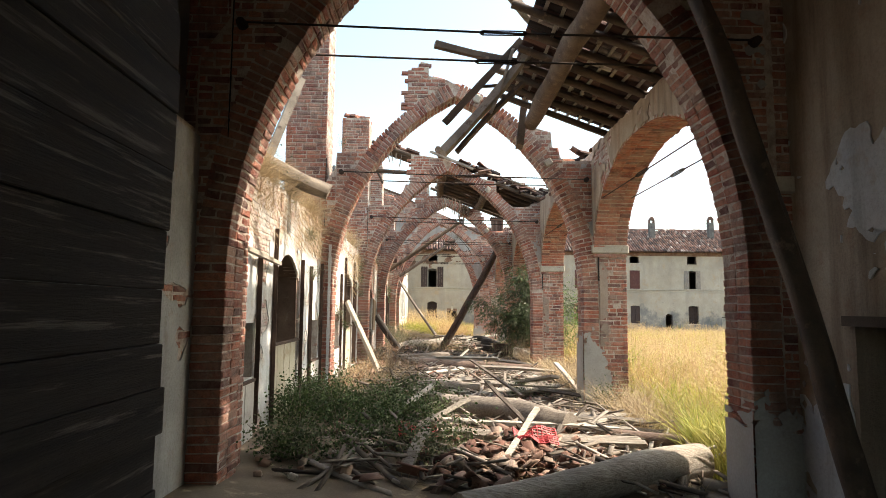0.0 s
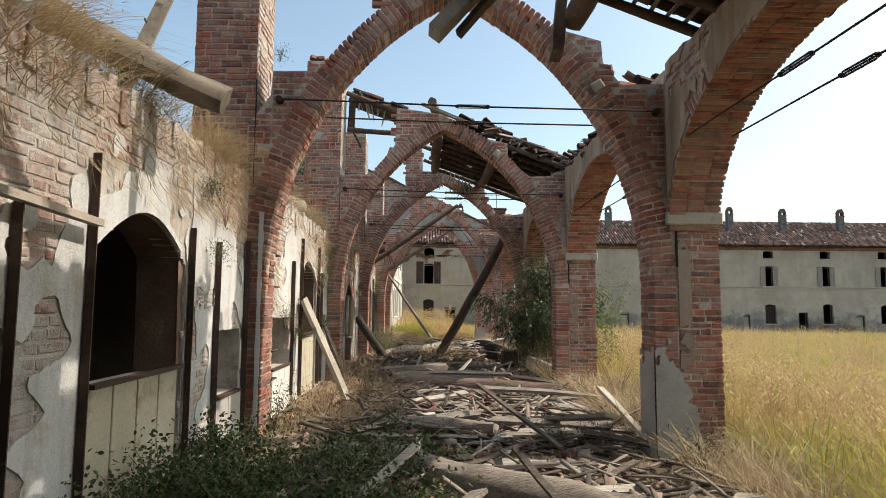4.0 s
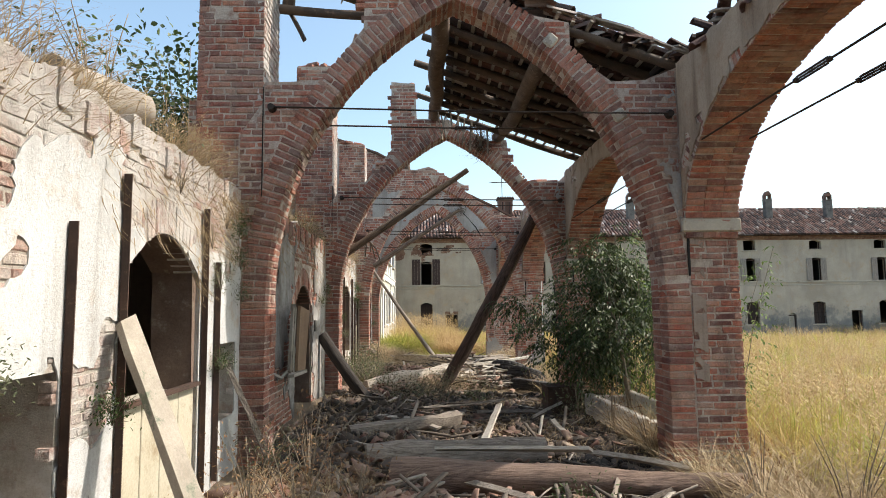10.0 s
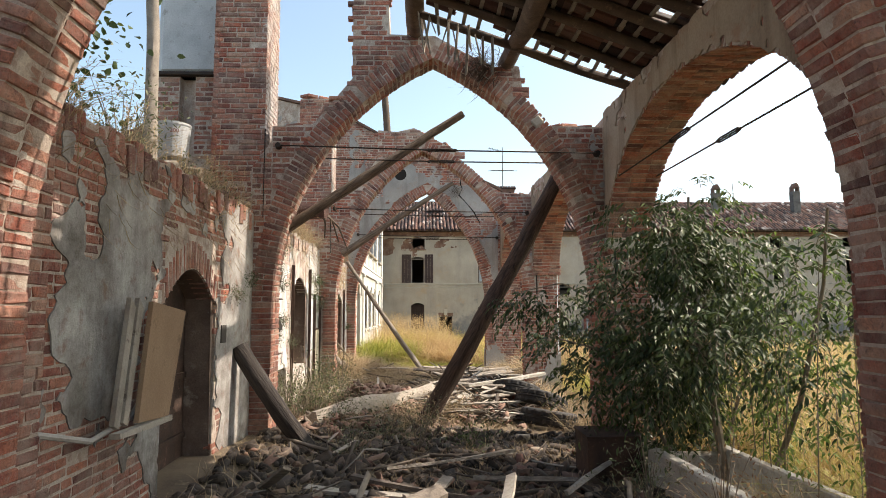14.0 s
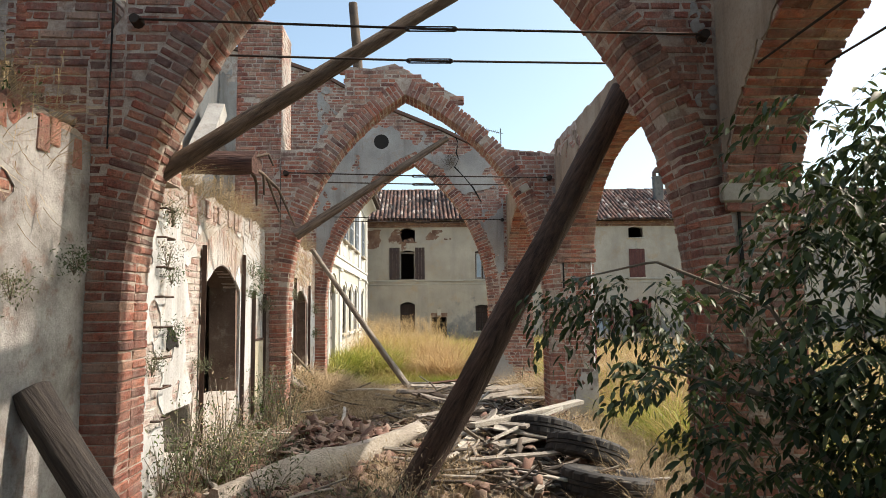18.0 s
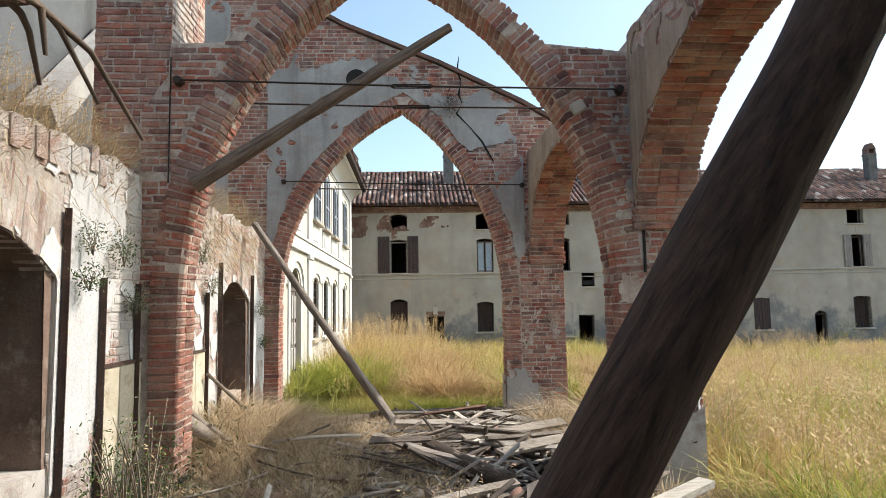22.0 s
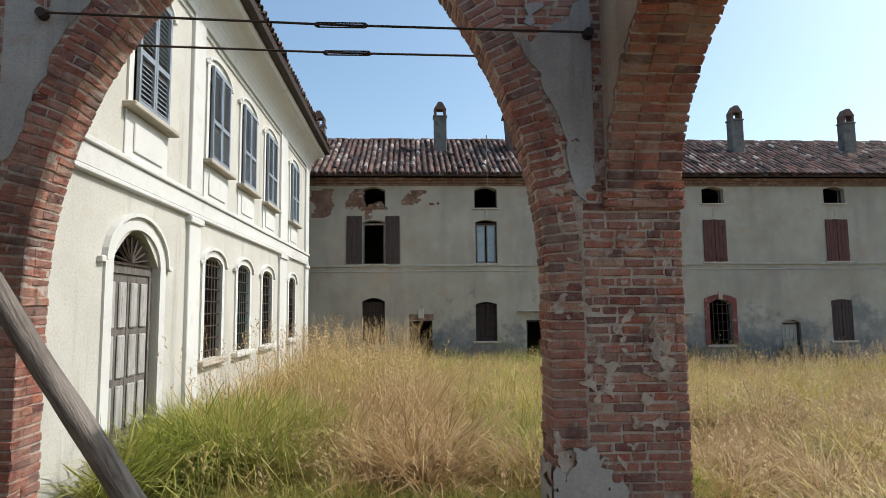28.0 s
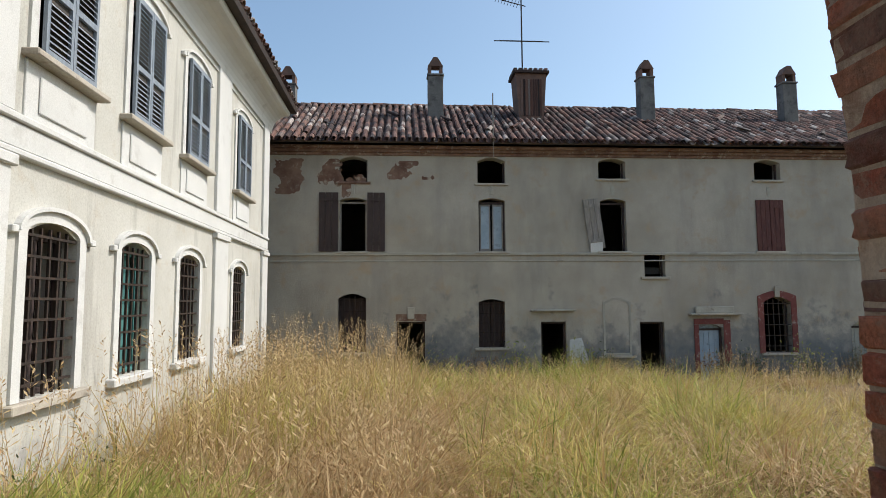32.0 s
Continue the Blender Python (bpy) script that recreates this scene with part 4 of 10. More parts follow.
def side_wall(k):
    y0, y1 = ARCHES[k][0] + 0.79, ARCHES[k + 1][0] + 0.04
    a, b, spring, top = DOORWAYS[k]
    crest = [(y0 + (y1 - y0) * i / 24, 3.52 + 0.10 * noise.noise((i * 0.5, k * 3.1, 0)) + 0.03 * (i % 2)) for i in range(25)]
    arc = [(a + (b - a) * i / 14, spring + (top - spring) * math.sin(math.pi * i / 14)) for i in range(15)]
    loop = [(y0, -0.3)] + crest + [(y1, -0.3), (b, -0.3)] + arc[::-1] + [(a, -0.3)]
    holes = [[(p, r), (q, r), (q, s), (p, s)] for p, q, r, s in RECESSES[k]]
    t = thing("wall_side", (FACE, (y0 + y1) / 2, 0), "low side wall, white plaster flaking off lime-washed brick" if k != 2 else "low side wall, grey plaster flaking off red brick", "wall", kind="structure")
    part("masonry_core", fixed(prism(loop, FACE - 0.42, FACE - 0.008, YZ, holes)), LIMEWASH_CORE if k != 2 else MORTAR, t)

    def clear(u, w):
        """Distance from the openings."""
        d = 9.0
        for p, q, r, s in RECESSES[k]:
            d = min(d, max(p - u, u - q, r - w, w - s))
        if a - 0.6 < u < b + 0.6:
            h = spring + (top - spring) * math.sin(math.pi * min(1, max(0, (u - a) / (b - a))))
            d = min(d, max(a - u, u - b, w - h))
        return d

    grey = k == 2
    ms = Masonry(t, 500 + k, lime=not grey)
    f = flaky(70 + k * 3, 0.75, (0.38, 0.36, 0.06, 0.10, 0.12)[k], 0.65, (0.45, 0.4, 0.8, 0.5, 0.4)[k])

    def field(u, w):
        edge = ((2.45, 2.3, 2.95, 2.62, 1.9)[k] - w) * (1.3, 1.3, 0.9, 0.9, 0.9)[k] + 0.25 * noise.noise((u * 0.8, k, 8))
        edge2 = (w - 1.0) * 0.7 + 0.42 if grey else (w - 0.75) * 0.5 + 0.42
        d = clear(u, w)
        over = 0.35 * math.exp(-((w - top - 0.2) / 0.25) ** 2) if a - 0.1 < u < b + 0.1 else 0
        jamb = 1.1 * math.exp(-((u - a + 0.18) / 0.2) ** 2) * (0.55 + noise.noise((u * 2.2, w * 1.6, k + 20.0))) if k == 3 and w < top else 0.0
        over += jamb - (0.35 * max(0.0, min(1.0, (u - 21.9) / 0.3)) if k == 2 else 0.0)
        return min(f(u, w) + min(0, edge + 0.35) + min(0, edge2 - 0.45) - over * 1.6, d * 3)

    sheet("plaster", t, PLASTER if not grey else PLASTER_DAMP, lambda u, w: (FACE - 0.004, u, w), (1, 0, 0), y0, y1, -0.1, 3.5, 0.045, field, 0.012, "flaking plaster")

    def keep(u, z):
        yy = y1 - u
        return clear(yy, z) > 0.075 and field(yy, z) < 0.3 and z < 3.5 and not (a - 0.05 < yy < b + 0.05 and spring - 0.1 < z < top + (0.52 if k == 3 else 0.34))

    lay(ms, (FACE - 0.008, y1, -0.05), (0, -1, 0), (1, 0, 0), y1 - y0, -0.05, 3.55, proud=0.009, keep=keep, single=lambda u, z: z > 2.7)
    head = [(a + (b - a) * i / 14, spring + (top - spring) * math.sin(math.pi * i / 14)) for i in range(15)]
    inner = [(a + 0.012 + (b - a - 0.024) * i / 14, spring - 0.006 + (top - spring - 0.006) * math.sin(math.pi * i / 14)) for i in range(15)]
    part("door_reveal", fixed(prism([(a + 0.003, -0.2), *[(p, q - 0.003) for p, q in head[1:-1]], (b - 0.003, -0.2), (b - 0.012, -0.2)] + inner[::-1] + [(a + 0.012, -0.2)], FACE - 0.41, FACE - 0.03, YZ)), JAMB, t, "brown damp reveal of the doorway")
    # flat arch of upright bricks over the doorway
    n = int((b - a + 0.1) / 0.078)
    for i in range(n):
        u = a - 0.05 + (b - a + 0.1) * (i + 0.5) / n
        h = spring + (top - spring) * math.sin(math.pi * min(1, max(0, (u - a) / (b - a))))
        lean = (u - (a + b) / 2) * 0.22
        up = Vector((0, lean, 1)).normalized()
        ms.put(ms.rnd.choice(BLOCK_LIMED), axes(up, (1, 0, 0), up.cross(Vector((1, 0, 0))), (FACE - 0.105 + ms.rnd.uniform(-0.005, 0.006), u, h + (0.255 if k == 3 else 0.155)), 1.8 if k == 3 else 1.08, 0.85, 1.0), False)
    # crest of header bricks
    for i in range(int((y1 - y0) / 0.15)):
        if ms.rnd.random() < 0.85:
            u = y0 + (i + 0.5) * 0.15
            ms.put(ms.rnd.choice(BLOCK_LIMED), axes((0, 0, 1), (1, 0, 0), (0, 1, 0), (FACE - 0.1 + ms.rnd.uniform(-0.02, 0.02), u, 3.43 + ms.rnd.uniform(-0.07, 0.04)), ms.rnd.uniform(0.75, 0.95), 0.9, 1.85), False)
    ms.done()
    return t

# ---- the long farm house across the courtyard ----
FH = 50.87


def seg_head(x0, x1, z0, z1, bow, n=6):
    """Outline of an opening with a slightly arched head."""
    return [(x0, z0), (x1, z0)] + [(x1 + (x0 - x1) * i / n, z1 - bow + bow * math.sin(math.pi * i / n)) for i in range(n + 1)]


def barrel_tile(length=0.42, r0=0.085, r1=0.07, n=5, hollow_up=False):
    """A half-round clay tile along y, its wide end at y = 0."""
    vs, fs = [], []
    s = -1 if hollow_up else 1
    for layer in (0.0, 0.012):
        for y, r in ((0, r0), (length, r1)):
            for i in range(n + 1):
                a = math.pi * i / n
                vs.append(((r - layer) * math.cos(a), y, s * (r - layer) * math.sin(a)))
    m = n + 1
    for i in range(n):
        fs += [(i, i + 1, m + i + 1, m + i), (2 * m + i, 3 * m + i, 3 * m + i + 1, 2 * m + i + 1), (i, 2 * m + i, 2 * m + i + 1, i + 1), (m + i, m + i + 1, 3 * m + i + 1, 3 * m + i)]
    return vs, fs


class Tiles:
    def __init__(self, parent, seed):
        self.parent, self.rnd, self.vs, self.fs, self.n, self.count = parent, random.Random(seed), [], [], 0, 0
        v, f = barrel_tile()
        self.cover = (np.array(v), f)
        v2, f2 = barrel_tile(hollow_up=True)
        self.pan = (np.array(v2), f2)
        self.mesh = bpy.data.meshes.new("roof_tile")
        self.mesh.from_pydata(v, [], f)
        self.mesh.materials.append(TILE)

    def put(self, m, kind="cover", single=False):
        if single and self.count < 290:
            ob = new("roof_tile", self.mesh)
            ob.matrix_basis = m
            attach(ob, self.parent)
            self.count += 1
            return
        co, fs = self.cover if kind == "cover" else self.pan
        a = np.array(m)
        self.vs.append(co @ a[:3, :3].T + a[:3, 3])
        self.fs += [tuple(i + self.n for i in f) for f in fs]
        self.n += len(co)

    def slope(self, origin_, across, up, width, length, single=lambda a, b: False, missing=0.01, lost=lambda a, b: False):
        """Rows of tiles: across runs along the eave, up climbs the slope."""
        across, up = Vector(across).normalized(), Vector(up).normalized()
        nrm = across.cross(up)
        rnd = self.rnd
        cols, rows = int(width / 0.215), int(length / 0.32) + 1
        for c in range(cols):
            wob = rnd.uniform(-0.015, 0.015)
            for r in range(rows):
                if rnd.random() < missing or lost((c + 0.5) * 0.215, r):
                    continue
                p = Vector(origin_) + across * ((c + 0.5) * 0.215 + wob + rnd.uniform(-0.012, 0.012)) + up * (r * 0.32 - 0.06 + rnd.uniform(-0.025, 0.025)) + nrm * (0.06 + rnd.uniform(0, 0.014))
                tw = rnd.uniform(-0.05, 0.05)
                u2 = (up + across * tw + nrm * 0.03).normalized()
                a2 = u2.cross(nrm).normalized()
                n2 = a2.cross(u2)
                self.put(axes(a2, u2, n2, p), "cover", single((c + 0.5) * 0.215, r))
                p2 = Vector(origin_) + across * ((c + 1.0) * 0.215) + up * (r * 0.32 - 0.04) + nrm * 0.075
                self.put(axes(across, up, nrm, p2, 1.15), "pan")

    def done(self, name="roof_tiles"):
        if self.n:
            ob = part(name, ([tuple(v) for v in np.concatenate(self.vs)], self.fs), TILE, self.parent)
            ob["kind"] = "stuff"


SHUTTER_BROWN = mat_two("brown shutter paint", (0.045, 0.03, 0.028), (0.065, 0.044, 0.04), 4, 60, c3=(0.085, 0.065, 0.058), stretch=(4, 4, 0.6))
SHUTTER_RED = mat_two("faded red shutter paint", (0.085, 0.032, 0.029), (0.13, 0.05, 0.042), 4, 60, c3=(0.16, 0.09, 0.075), stretch=(4, 4, 0.6))
SHUTTER_GREY = mat_two("bare grey shutter wood", (0.20, 0.18, 0.16), (0.32, 0.29, 0.26), 4, 60, c3=(0.12, 0.10, 0.09), stretch=(4, 4, 0.6))
SHUTTER_BLUE = mat_two("blue-grey shutter paint", (0.19, 0.225, 0.27), (0.26, 0.30, 0.345), 4, 60, c3=(0.13, 0.155, 0.18), stretch=(4, 4, 0.6))
BLUE_DOOR = mat_two("pale blue door paint", (0.30, 0.38, 0.45), (0.38, 0.46, 0.52), 3, 50, c3=(0.25, 0.28, 0.3))
RED_TRIM = mat_two("oxblood painted trim", (0.15, 0.04, 0.035), (0.20, 0.06, 0.05), 3, 50, c3=(0.3, 0.24, 0.2))
# near black stands in for unlit depth in rooms, gaps and openings
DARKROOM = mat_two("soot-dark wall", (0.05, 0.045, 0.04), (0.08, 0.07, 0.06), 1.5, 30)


def grille(parent, x0, x1, z0, z1, y, nx, nz, r=0.011, across="x"):
    """Iron bars over a window, each bar a part."""
    for i in range(nx):
        c = x0 + (x1 - x0) * (i + 1) / (nx + 1)
        d = (c - r, c + r, y - r, y + r, z0, z1) if across == "x" else (y - r, y + r, c - r, c + r, z0, z1)
        part("bar", boxes(d), IRON, parent)
    for j in range(nz):
        c = z0 + (z1 - z0) * (j + 0.6) / nz
        d = (x0, x1, y - r * 1.6, y - r * 0.4, c - r, c + r) if across == "x" else (y - r * 0.4, y + r * 1.6, x0, x1, c - r, c + r)
        part("bar", boxes(d), IRON, parent)


def plank_shutter(name, parent, x0, x1, y, z0, z1, material, label, boards=3, turn=0.0):
    bm = bmesh.new()
    w = (x1 - x0) / boards
    for i in range(boards):
        box(bm, x0 + i * w + 0.004, x0 + (i + 1) * w - 0.004, y - 0.035, y, z0, z1, bevel=0.004)
    for z in (z0 + 0.18, z1 - 0.25):
        box(bm, x0 + 0.02, x1 - 0.02, y - 0.055, y - 0.034, z, z + 0.09)
    if turn:
        c = Vector(((x0 + x1) / 2, y, z1))
        bmesh.ops.rotate(bm, verts=bm.verts, cent=c, matrix=Matrix.Rotation(radians(turn), 3, "Y"))
    return part(name, bm, material, parent, label)


def farm_house():
    t = thing("farm_house", (20, FH, -0.2), "long three-storey farm house with stained cream plaster and clay roof", "house")
    x0, x1, top = -6.0, 62.0, 6.72
    cols = [-0.63, 3.39, 7.0, 11.8, 16.45, 21.35, 25.9, 30.4, 35.0, 39.6, 44.2, 48.8]
    holes = []
    attic = {0: (5.68, 6.43, 0.12), 1: (5.66, 6.43, 0.12), 5: (5.75, 6.44, 0.02)}
    for i, c in enumerate(cols):
        za, zb, bow = attic.get(i, (5.82, 6.43, 0.10))
        holes.append(seg_head(c - 0.41, c + 0.41, za, zb, bow))
        holes.append(seg_head(c - 0.39, c + 0.39, 3.66, 5.22, 0.08))
    ground = [("grille", -1.03, -0.24, 0.8, 2.46, 0.13), ("door", 0.62, 1.43, -0.6, 1.65, 0.0), ("grille", 2.97, 3.73, 0.9, 2.28, 0.08), ("door", 4.77, 5.51, -0.6, 1.62, 0.0),
              ("hole", 7.89, 8.52, 2.91, 3.57, 0.0), ("door", 7.69, 8.42, -0.6, 1.59, 0.0), ("blue", 9.45, 10.2, -0.6, 1.5, 0.12), ("grille_red", 11.45, 12.3, 0.66, 2.3, 0.16), ("grey", 14.15, 14.85, -0.6, 1.53, 0.12),
              ("shut", 16.05, 16.85, 0.75, 2.25, 0.05), ("door", 19.0, 19.6, -0.6, 1.6, 0.15), ("grille", 20.95, 21.8, 0.75, 2.25, 0.05), ("grey", 23.75, 24.3, -0.6, 1.5, 0.15), ("grille", 25.5, 26.35, 0.75, 2.25, 0.1),
              ("door", 28.1, 28.85, -0.6, 1.62, 0.0), ("hole", 30.05, 30.85, 0.75, 2.3, 0.16), ("grey", 32.6, 33.3, -0.6, 1.5, 0.15), ("hole", 34.6, 35.4, 0.75, 2.25, 0.16), ("door", 37.2, 38.0, -0.6, 1.6, 0.1), ("grille", 39.2, 40.0, 0.75, 2.25, 0.1), ("grille", 43.8, 44.6, 0.75, 2.25, 0.1)]
    doors_low = [g for g in ground if g[3] < 0]
    for g in ground:
        if g[3] > 0:
            holes.append(seg_head(*g[1:]))
    loop = [(x0, -0.7)]
    for g in sorted(doors_low, key=lambda q: q[1]):
        o = seg_head(*g[1:])
        loop += [(g[1], -0.7)] + o[2:][::-1] + [(g[2], -0.7)]
    loop += [(x1, -0.7), (x1, top), (x0, top)]
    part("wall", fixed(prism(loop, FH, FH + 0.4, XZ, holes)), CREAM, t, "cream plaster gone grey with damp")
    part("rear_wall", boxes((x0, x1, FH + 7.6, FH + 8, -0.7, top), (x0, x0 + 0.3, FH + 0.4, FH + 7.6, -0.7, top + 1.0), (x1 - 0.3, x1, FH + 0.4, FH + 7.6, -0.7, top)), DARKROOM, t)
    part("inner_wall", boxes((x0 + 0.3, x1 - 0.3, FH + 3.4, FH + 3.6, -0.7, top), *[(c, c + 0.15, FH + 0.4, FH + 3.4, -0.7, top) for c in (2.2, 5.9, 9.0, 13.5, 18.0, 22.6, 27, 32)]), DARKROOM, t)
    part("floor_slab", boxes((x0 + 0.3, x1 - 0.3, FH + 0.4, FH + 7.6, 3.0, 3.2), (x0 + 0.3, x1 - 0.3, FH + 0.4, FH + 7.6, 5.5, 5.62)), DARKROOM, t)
    # mouldings
    for d_ in ((x0, 62, FH - 0.05, FH - 0.003, 3.54, 3.62), (x0, 62, FH - 0.025, FH - 0.003, 3.36, 3.40)):
        part("string_course", boxes(d_, bevel=0.008), CREAM_DARK, t, "thin weathered string course")
    for d, za, zb in ((0.05, 6.45, 6.53), (0.11, 6.532, 6.62), (0.19, 6.622, 6.72)):
        part("cornice_course", boxes((x0, x1, FH - d, FH + 0.02, za, zb), bevel=0.01), CORNICE, t, "brick cornice, plaster fallen")
    # roof
    slope = (Vector((0, 4.0, 2.25))).normalized()
    part("roof_deck", fixed(prism([(FH - 0.42, 6.72), (FH - 0.42, 6.78), (FH + 3.7, 9.08), (FH + 8.4, 6.78), (FH + 8.4, 6.70), (FH + 3.7, 8.98)], x0 - 0.2, x1, YZ)), DARKWOOD, t)
    tl = Tiles(t, 7)
    tl.slope((x0 - 0.2, FH - 0.45, 6.76), (1, 0, 0), (0, 4.12, 2.30), 52.0, 4.75, single=lambda a, r: 3.0 < a < 9.5 and r < 10, missing=0.012)
    for i in range(160):
        tl.put(pose(x0 + 0.36 * i, FH + 3.72, 9.14 + tl.rnd.uniform(-0.02, 0.03), 0, 0, -90 + tl.rnd.uniform(-6, 6)) @ Matrix.Diagonal((1.5, 1.1, 1.2, 1)))
    tl.done()
    # loose slipped tiles
    for i in range(14):
        a = tl.rnd.uniform(-1, 14)
        r = tl.rnd.uniform(0.6, 4.2)
        m = pose(a, FH - 0.45 + r * 0.873, 6.92 + r * 0.487, 29, tl.rnd.uniform(-25, 25), tl.rnd.uniform(-70, 70))
        vs, fs = barrel_tile()
        part("loose_tile", ([tuple(m @ Vector(v)) for v in vs], fs), TILE, t, "slipped clay tile")
    # windows
    for i, c in enumerate(cols):
        za, zb, bow = attic.get(i, (5.82, 6.43, 0.10))
        w = part("window", boxes((c - 0.41, c - 0.37, FH + 0.2, FH + 0.26, za, zb - bow), (c + 0.37, c + 0.41, FH + 0.2, FH + 0.26, za, zb - bow), (c - 0.37, c + 0.37, FH + 0.2, FH + 0.26, za, za + 0.04)), SHUTTER_BROWN, t, "small open attic window")
        part("window_sill", boxes((c - 0.5, c + 0.5, FH - 0.06, FH + 0.12, za - 0.07, za - 0.005), bevel=0.01), STONE if i != 0 else CORNICE, w)
        w = part("window", boxes((c - 0.39, c - 0.34, FH + 0.16, FH + 0.22, 3.66, 5.14), (c + 0.34, c + 0.39, FH + 0.16, FH + 0.22, 3.66, 5.14), (c - 0.34, c + 0.34, FH + 0.16, FH + 0.22, 5.06, 5.12)), SHUTTER_GREY if i == 0 else SHUTTER_BROWN, t)
        if i == 0:
            plank_shutter("shutter", w, c - 0.96, c - 0.41, FH - 0.01, 3.66, 5.36, SHUTTER_BROWN, "dark brown shutter folded back")
            plank_shutter("shutter", w, c + 0.41, c + 0.92, FH - 0.01, 3.66, 5.36, SHUTTER_BROWN, "dark brown shutter folded back")
        elif i == 1:
            w["label"] = "closed casement with pale blue-grey panes"
            for a, b in ((c - 0.34, c - 0.03), (c + 0.03, c + 0.34)):
                part("pane", boxes((a + 0.035, b - 0.035, FH + 0.17, FH + 0.18, 3.75, 5.02)), BLUE_DOOR, w)
                part("casement", boxes((a, a + 0.035, FH + 0.15, FH + 0.2, 3.68, 5.05), (b - 0.035, b, FH + 0.15, FH + 0.2, 3.68, 5.05), (a + 0.035, b - 0.035, FH + 0.15, FH + 0.2, 3.68, 3.75), (a + 0.035, b - 0.035, FH + 0.15, FH + 0.2, 5.0, 5.05)), SHUTTER_GREY, w)
        elif i == 2:
            w["label"] = "dark open window with a hanging broken shutter"
            plank_shutter("shutter", w, c - 0.93, c - 0.45, FH - 0.02, 3.72, 5.2, SHUTTER_GREY, "broken grey shutter hanging askew", turn=-7)
            part("board", boxes((c - 0.72, c - 0.36, FH - 0.06, FH - 0.045, 3.62, 3.95)), TRIM_WHITE, w, "white board")
        elif i in (3, 4):
            for a, b in ((c - 0.43, c - 0.005), (c + 0.005, c + 0.43)):
                plank_shutter("shutter", w, a, b, FH - 0.005, 3.60, 5.2, SHUTTER_RED, "closed faded red shutter")
        else:
            plank_shutter("shutter", w, c - 0.7, c - 0.3, FH - 0.02, 3.66, 5.2, SHUTTER_GREY, "half-open grey shutter")
            plank_shutter("shutter", w, c + 0.28, c + 0.68, FH - 0.02, 3.66, 5.2, SHUTTER_GREY, "half-open grey shutter")
        part("window_sill", boxes((c - 0.5, c + 0.5, FH - 0.07, FH + 0.14, 3.59, 3.655), bevel=0.01), STONE, w)
        # brick panel and keystone over the window
        part("keystone", boxes((c - 0.05, c + 0.05, FH - 0.022, FH + 0.002, 5.32, 5.6), bevel=0.008), CREAM_DARK, w)
    for kind, a, b, z0, z1, bow in ground:
        if kind in ("grille", "grille_red", "hole", "shut"):
            w = part("window", boxes((a, a + 0.04, FH + 0.2, FH + 0.26, z0, z1 - bow), (b - 0.04, b, FH + 0.2, FH + 0.26, z0, z1 - bow)), SHUTTER_BROWN, t, {"grille": "barred ground-floor window", "grille_red": "barred window in an oxblood red frame", "hole": "small dark opening", "shut": "window with dark closed shutters"}[kind])
            if kind.startswith("grille"):
                grille(w, a, b, z0, z1 - bow * 0.5, FH + 0.06, 4, 5)
            if kind == "grille":
                part("shutter", boxes((a + 0.02, (a + b) / 2 - 0.01, FH + 0.28, FH + 0.31, z0, z1 - bow), ((a + b) / 2 + 0.01, b - 0.02, FH + 0.28, FH + 0.31, z0, z1 - bow)), SHUTTER_BROWN, w, "dark inner shutter")
            if kind == "shut":
                plank_shutter("shutter", w, a, (a + b) / 2 - 0.005, FH + 0.06, z0, z1, SHUTTER_BROWN, "closed dark shutter")
                plank_shutter("shutter", w, (a + b) / 2 + 0.005, b, FH + 0.06, z0, z1, SHUTTER_BROWN, "closed dark shutter")
            part("window_sill", boxes((a - 0.12, b + 0.12, FH - 0.07, FH + 0.14, z0 - 0.08, z0 - 0.004), bevel=0.01), STONE, w)
            if kind == "grille_red":
                o, i_ = seg_head(a - 0.17, b + 0.17, z0 - 0.02, z1 + 0.18, bow), seg_head(a, b, z0, z1, bow)
                part("surround", fixed(prism(o, FH - 0.03, FH - 0.003, XZ, [i_])), RED_TRIM, w, "oxblood red surround")
                part("keystone", boxes(((a + b) / 2 - 0.08, (a + b) / 2 + 0.08, FH - 0.06, FH - 0.031, z1 - 0.02, z1 + 0.3), bevel=0.01), CREAM, w)
        else:
            w = part("doorway", boxes((a, a + 0.06, FH + 0.12, FH + 0.2, -0.5, z1 - bow), (b - 0.06, b, FH + 0.12, FH + 0.2, -0.5, z1 - bow), (a + 0.06, b - 0.06, FH + 0.12, FH + 0.2, z1 - bow - 0.06, z1 - bow)), SHUTTER_BROWN, t, {"door": "open dark doorway", "blue": "pale blue door under a small stone hood", "grey": "closed grey door with an arched head"}[kind])
            if kind in ("blue", "grey"):
                m_ = BLUE_DOOR if kind == "blue" else CREAM_DARK
                plank_shutter("door_leaf", w, a + 0.06, b - 0.06, FH + 0.2, -0.5, z1, m_, "pale blue planked door" if kind == "blue" else "grey planked door", boards=4)
            if kind == "blue":
                o = [(a - 0.14, -0.6), (a - 0.14, z1 + 0.12), (b + 0.14, z1 + 0.12), (b + 0.14, -0.6)]
                part("surround", boxes((a - 0.14, a - 0.005, FH - 0.03, FH - 0.003, -0.5, z1), (b + 0.005, b + 0.2, FH - 0.03, FH - 0.003, 0.35, z1 + 0.12), (a - 0.14, b + 0.005, FH - 0.03, FH - 0.003, z1 + 0.01, z1 + 0.17)), RED_TRIM, w, "oxblood red surround, half worn off")
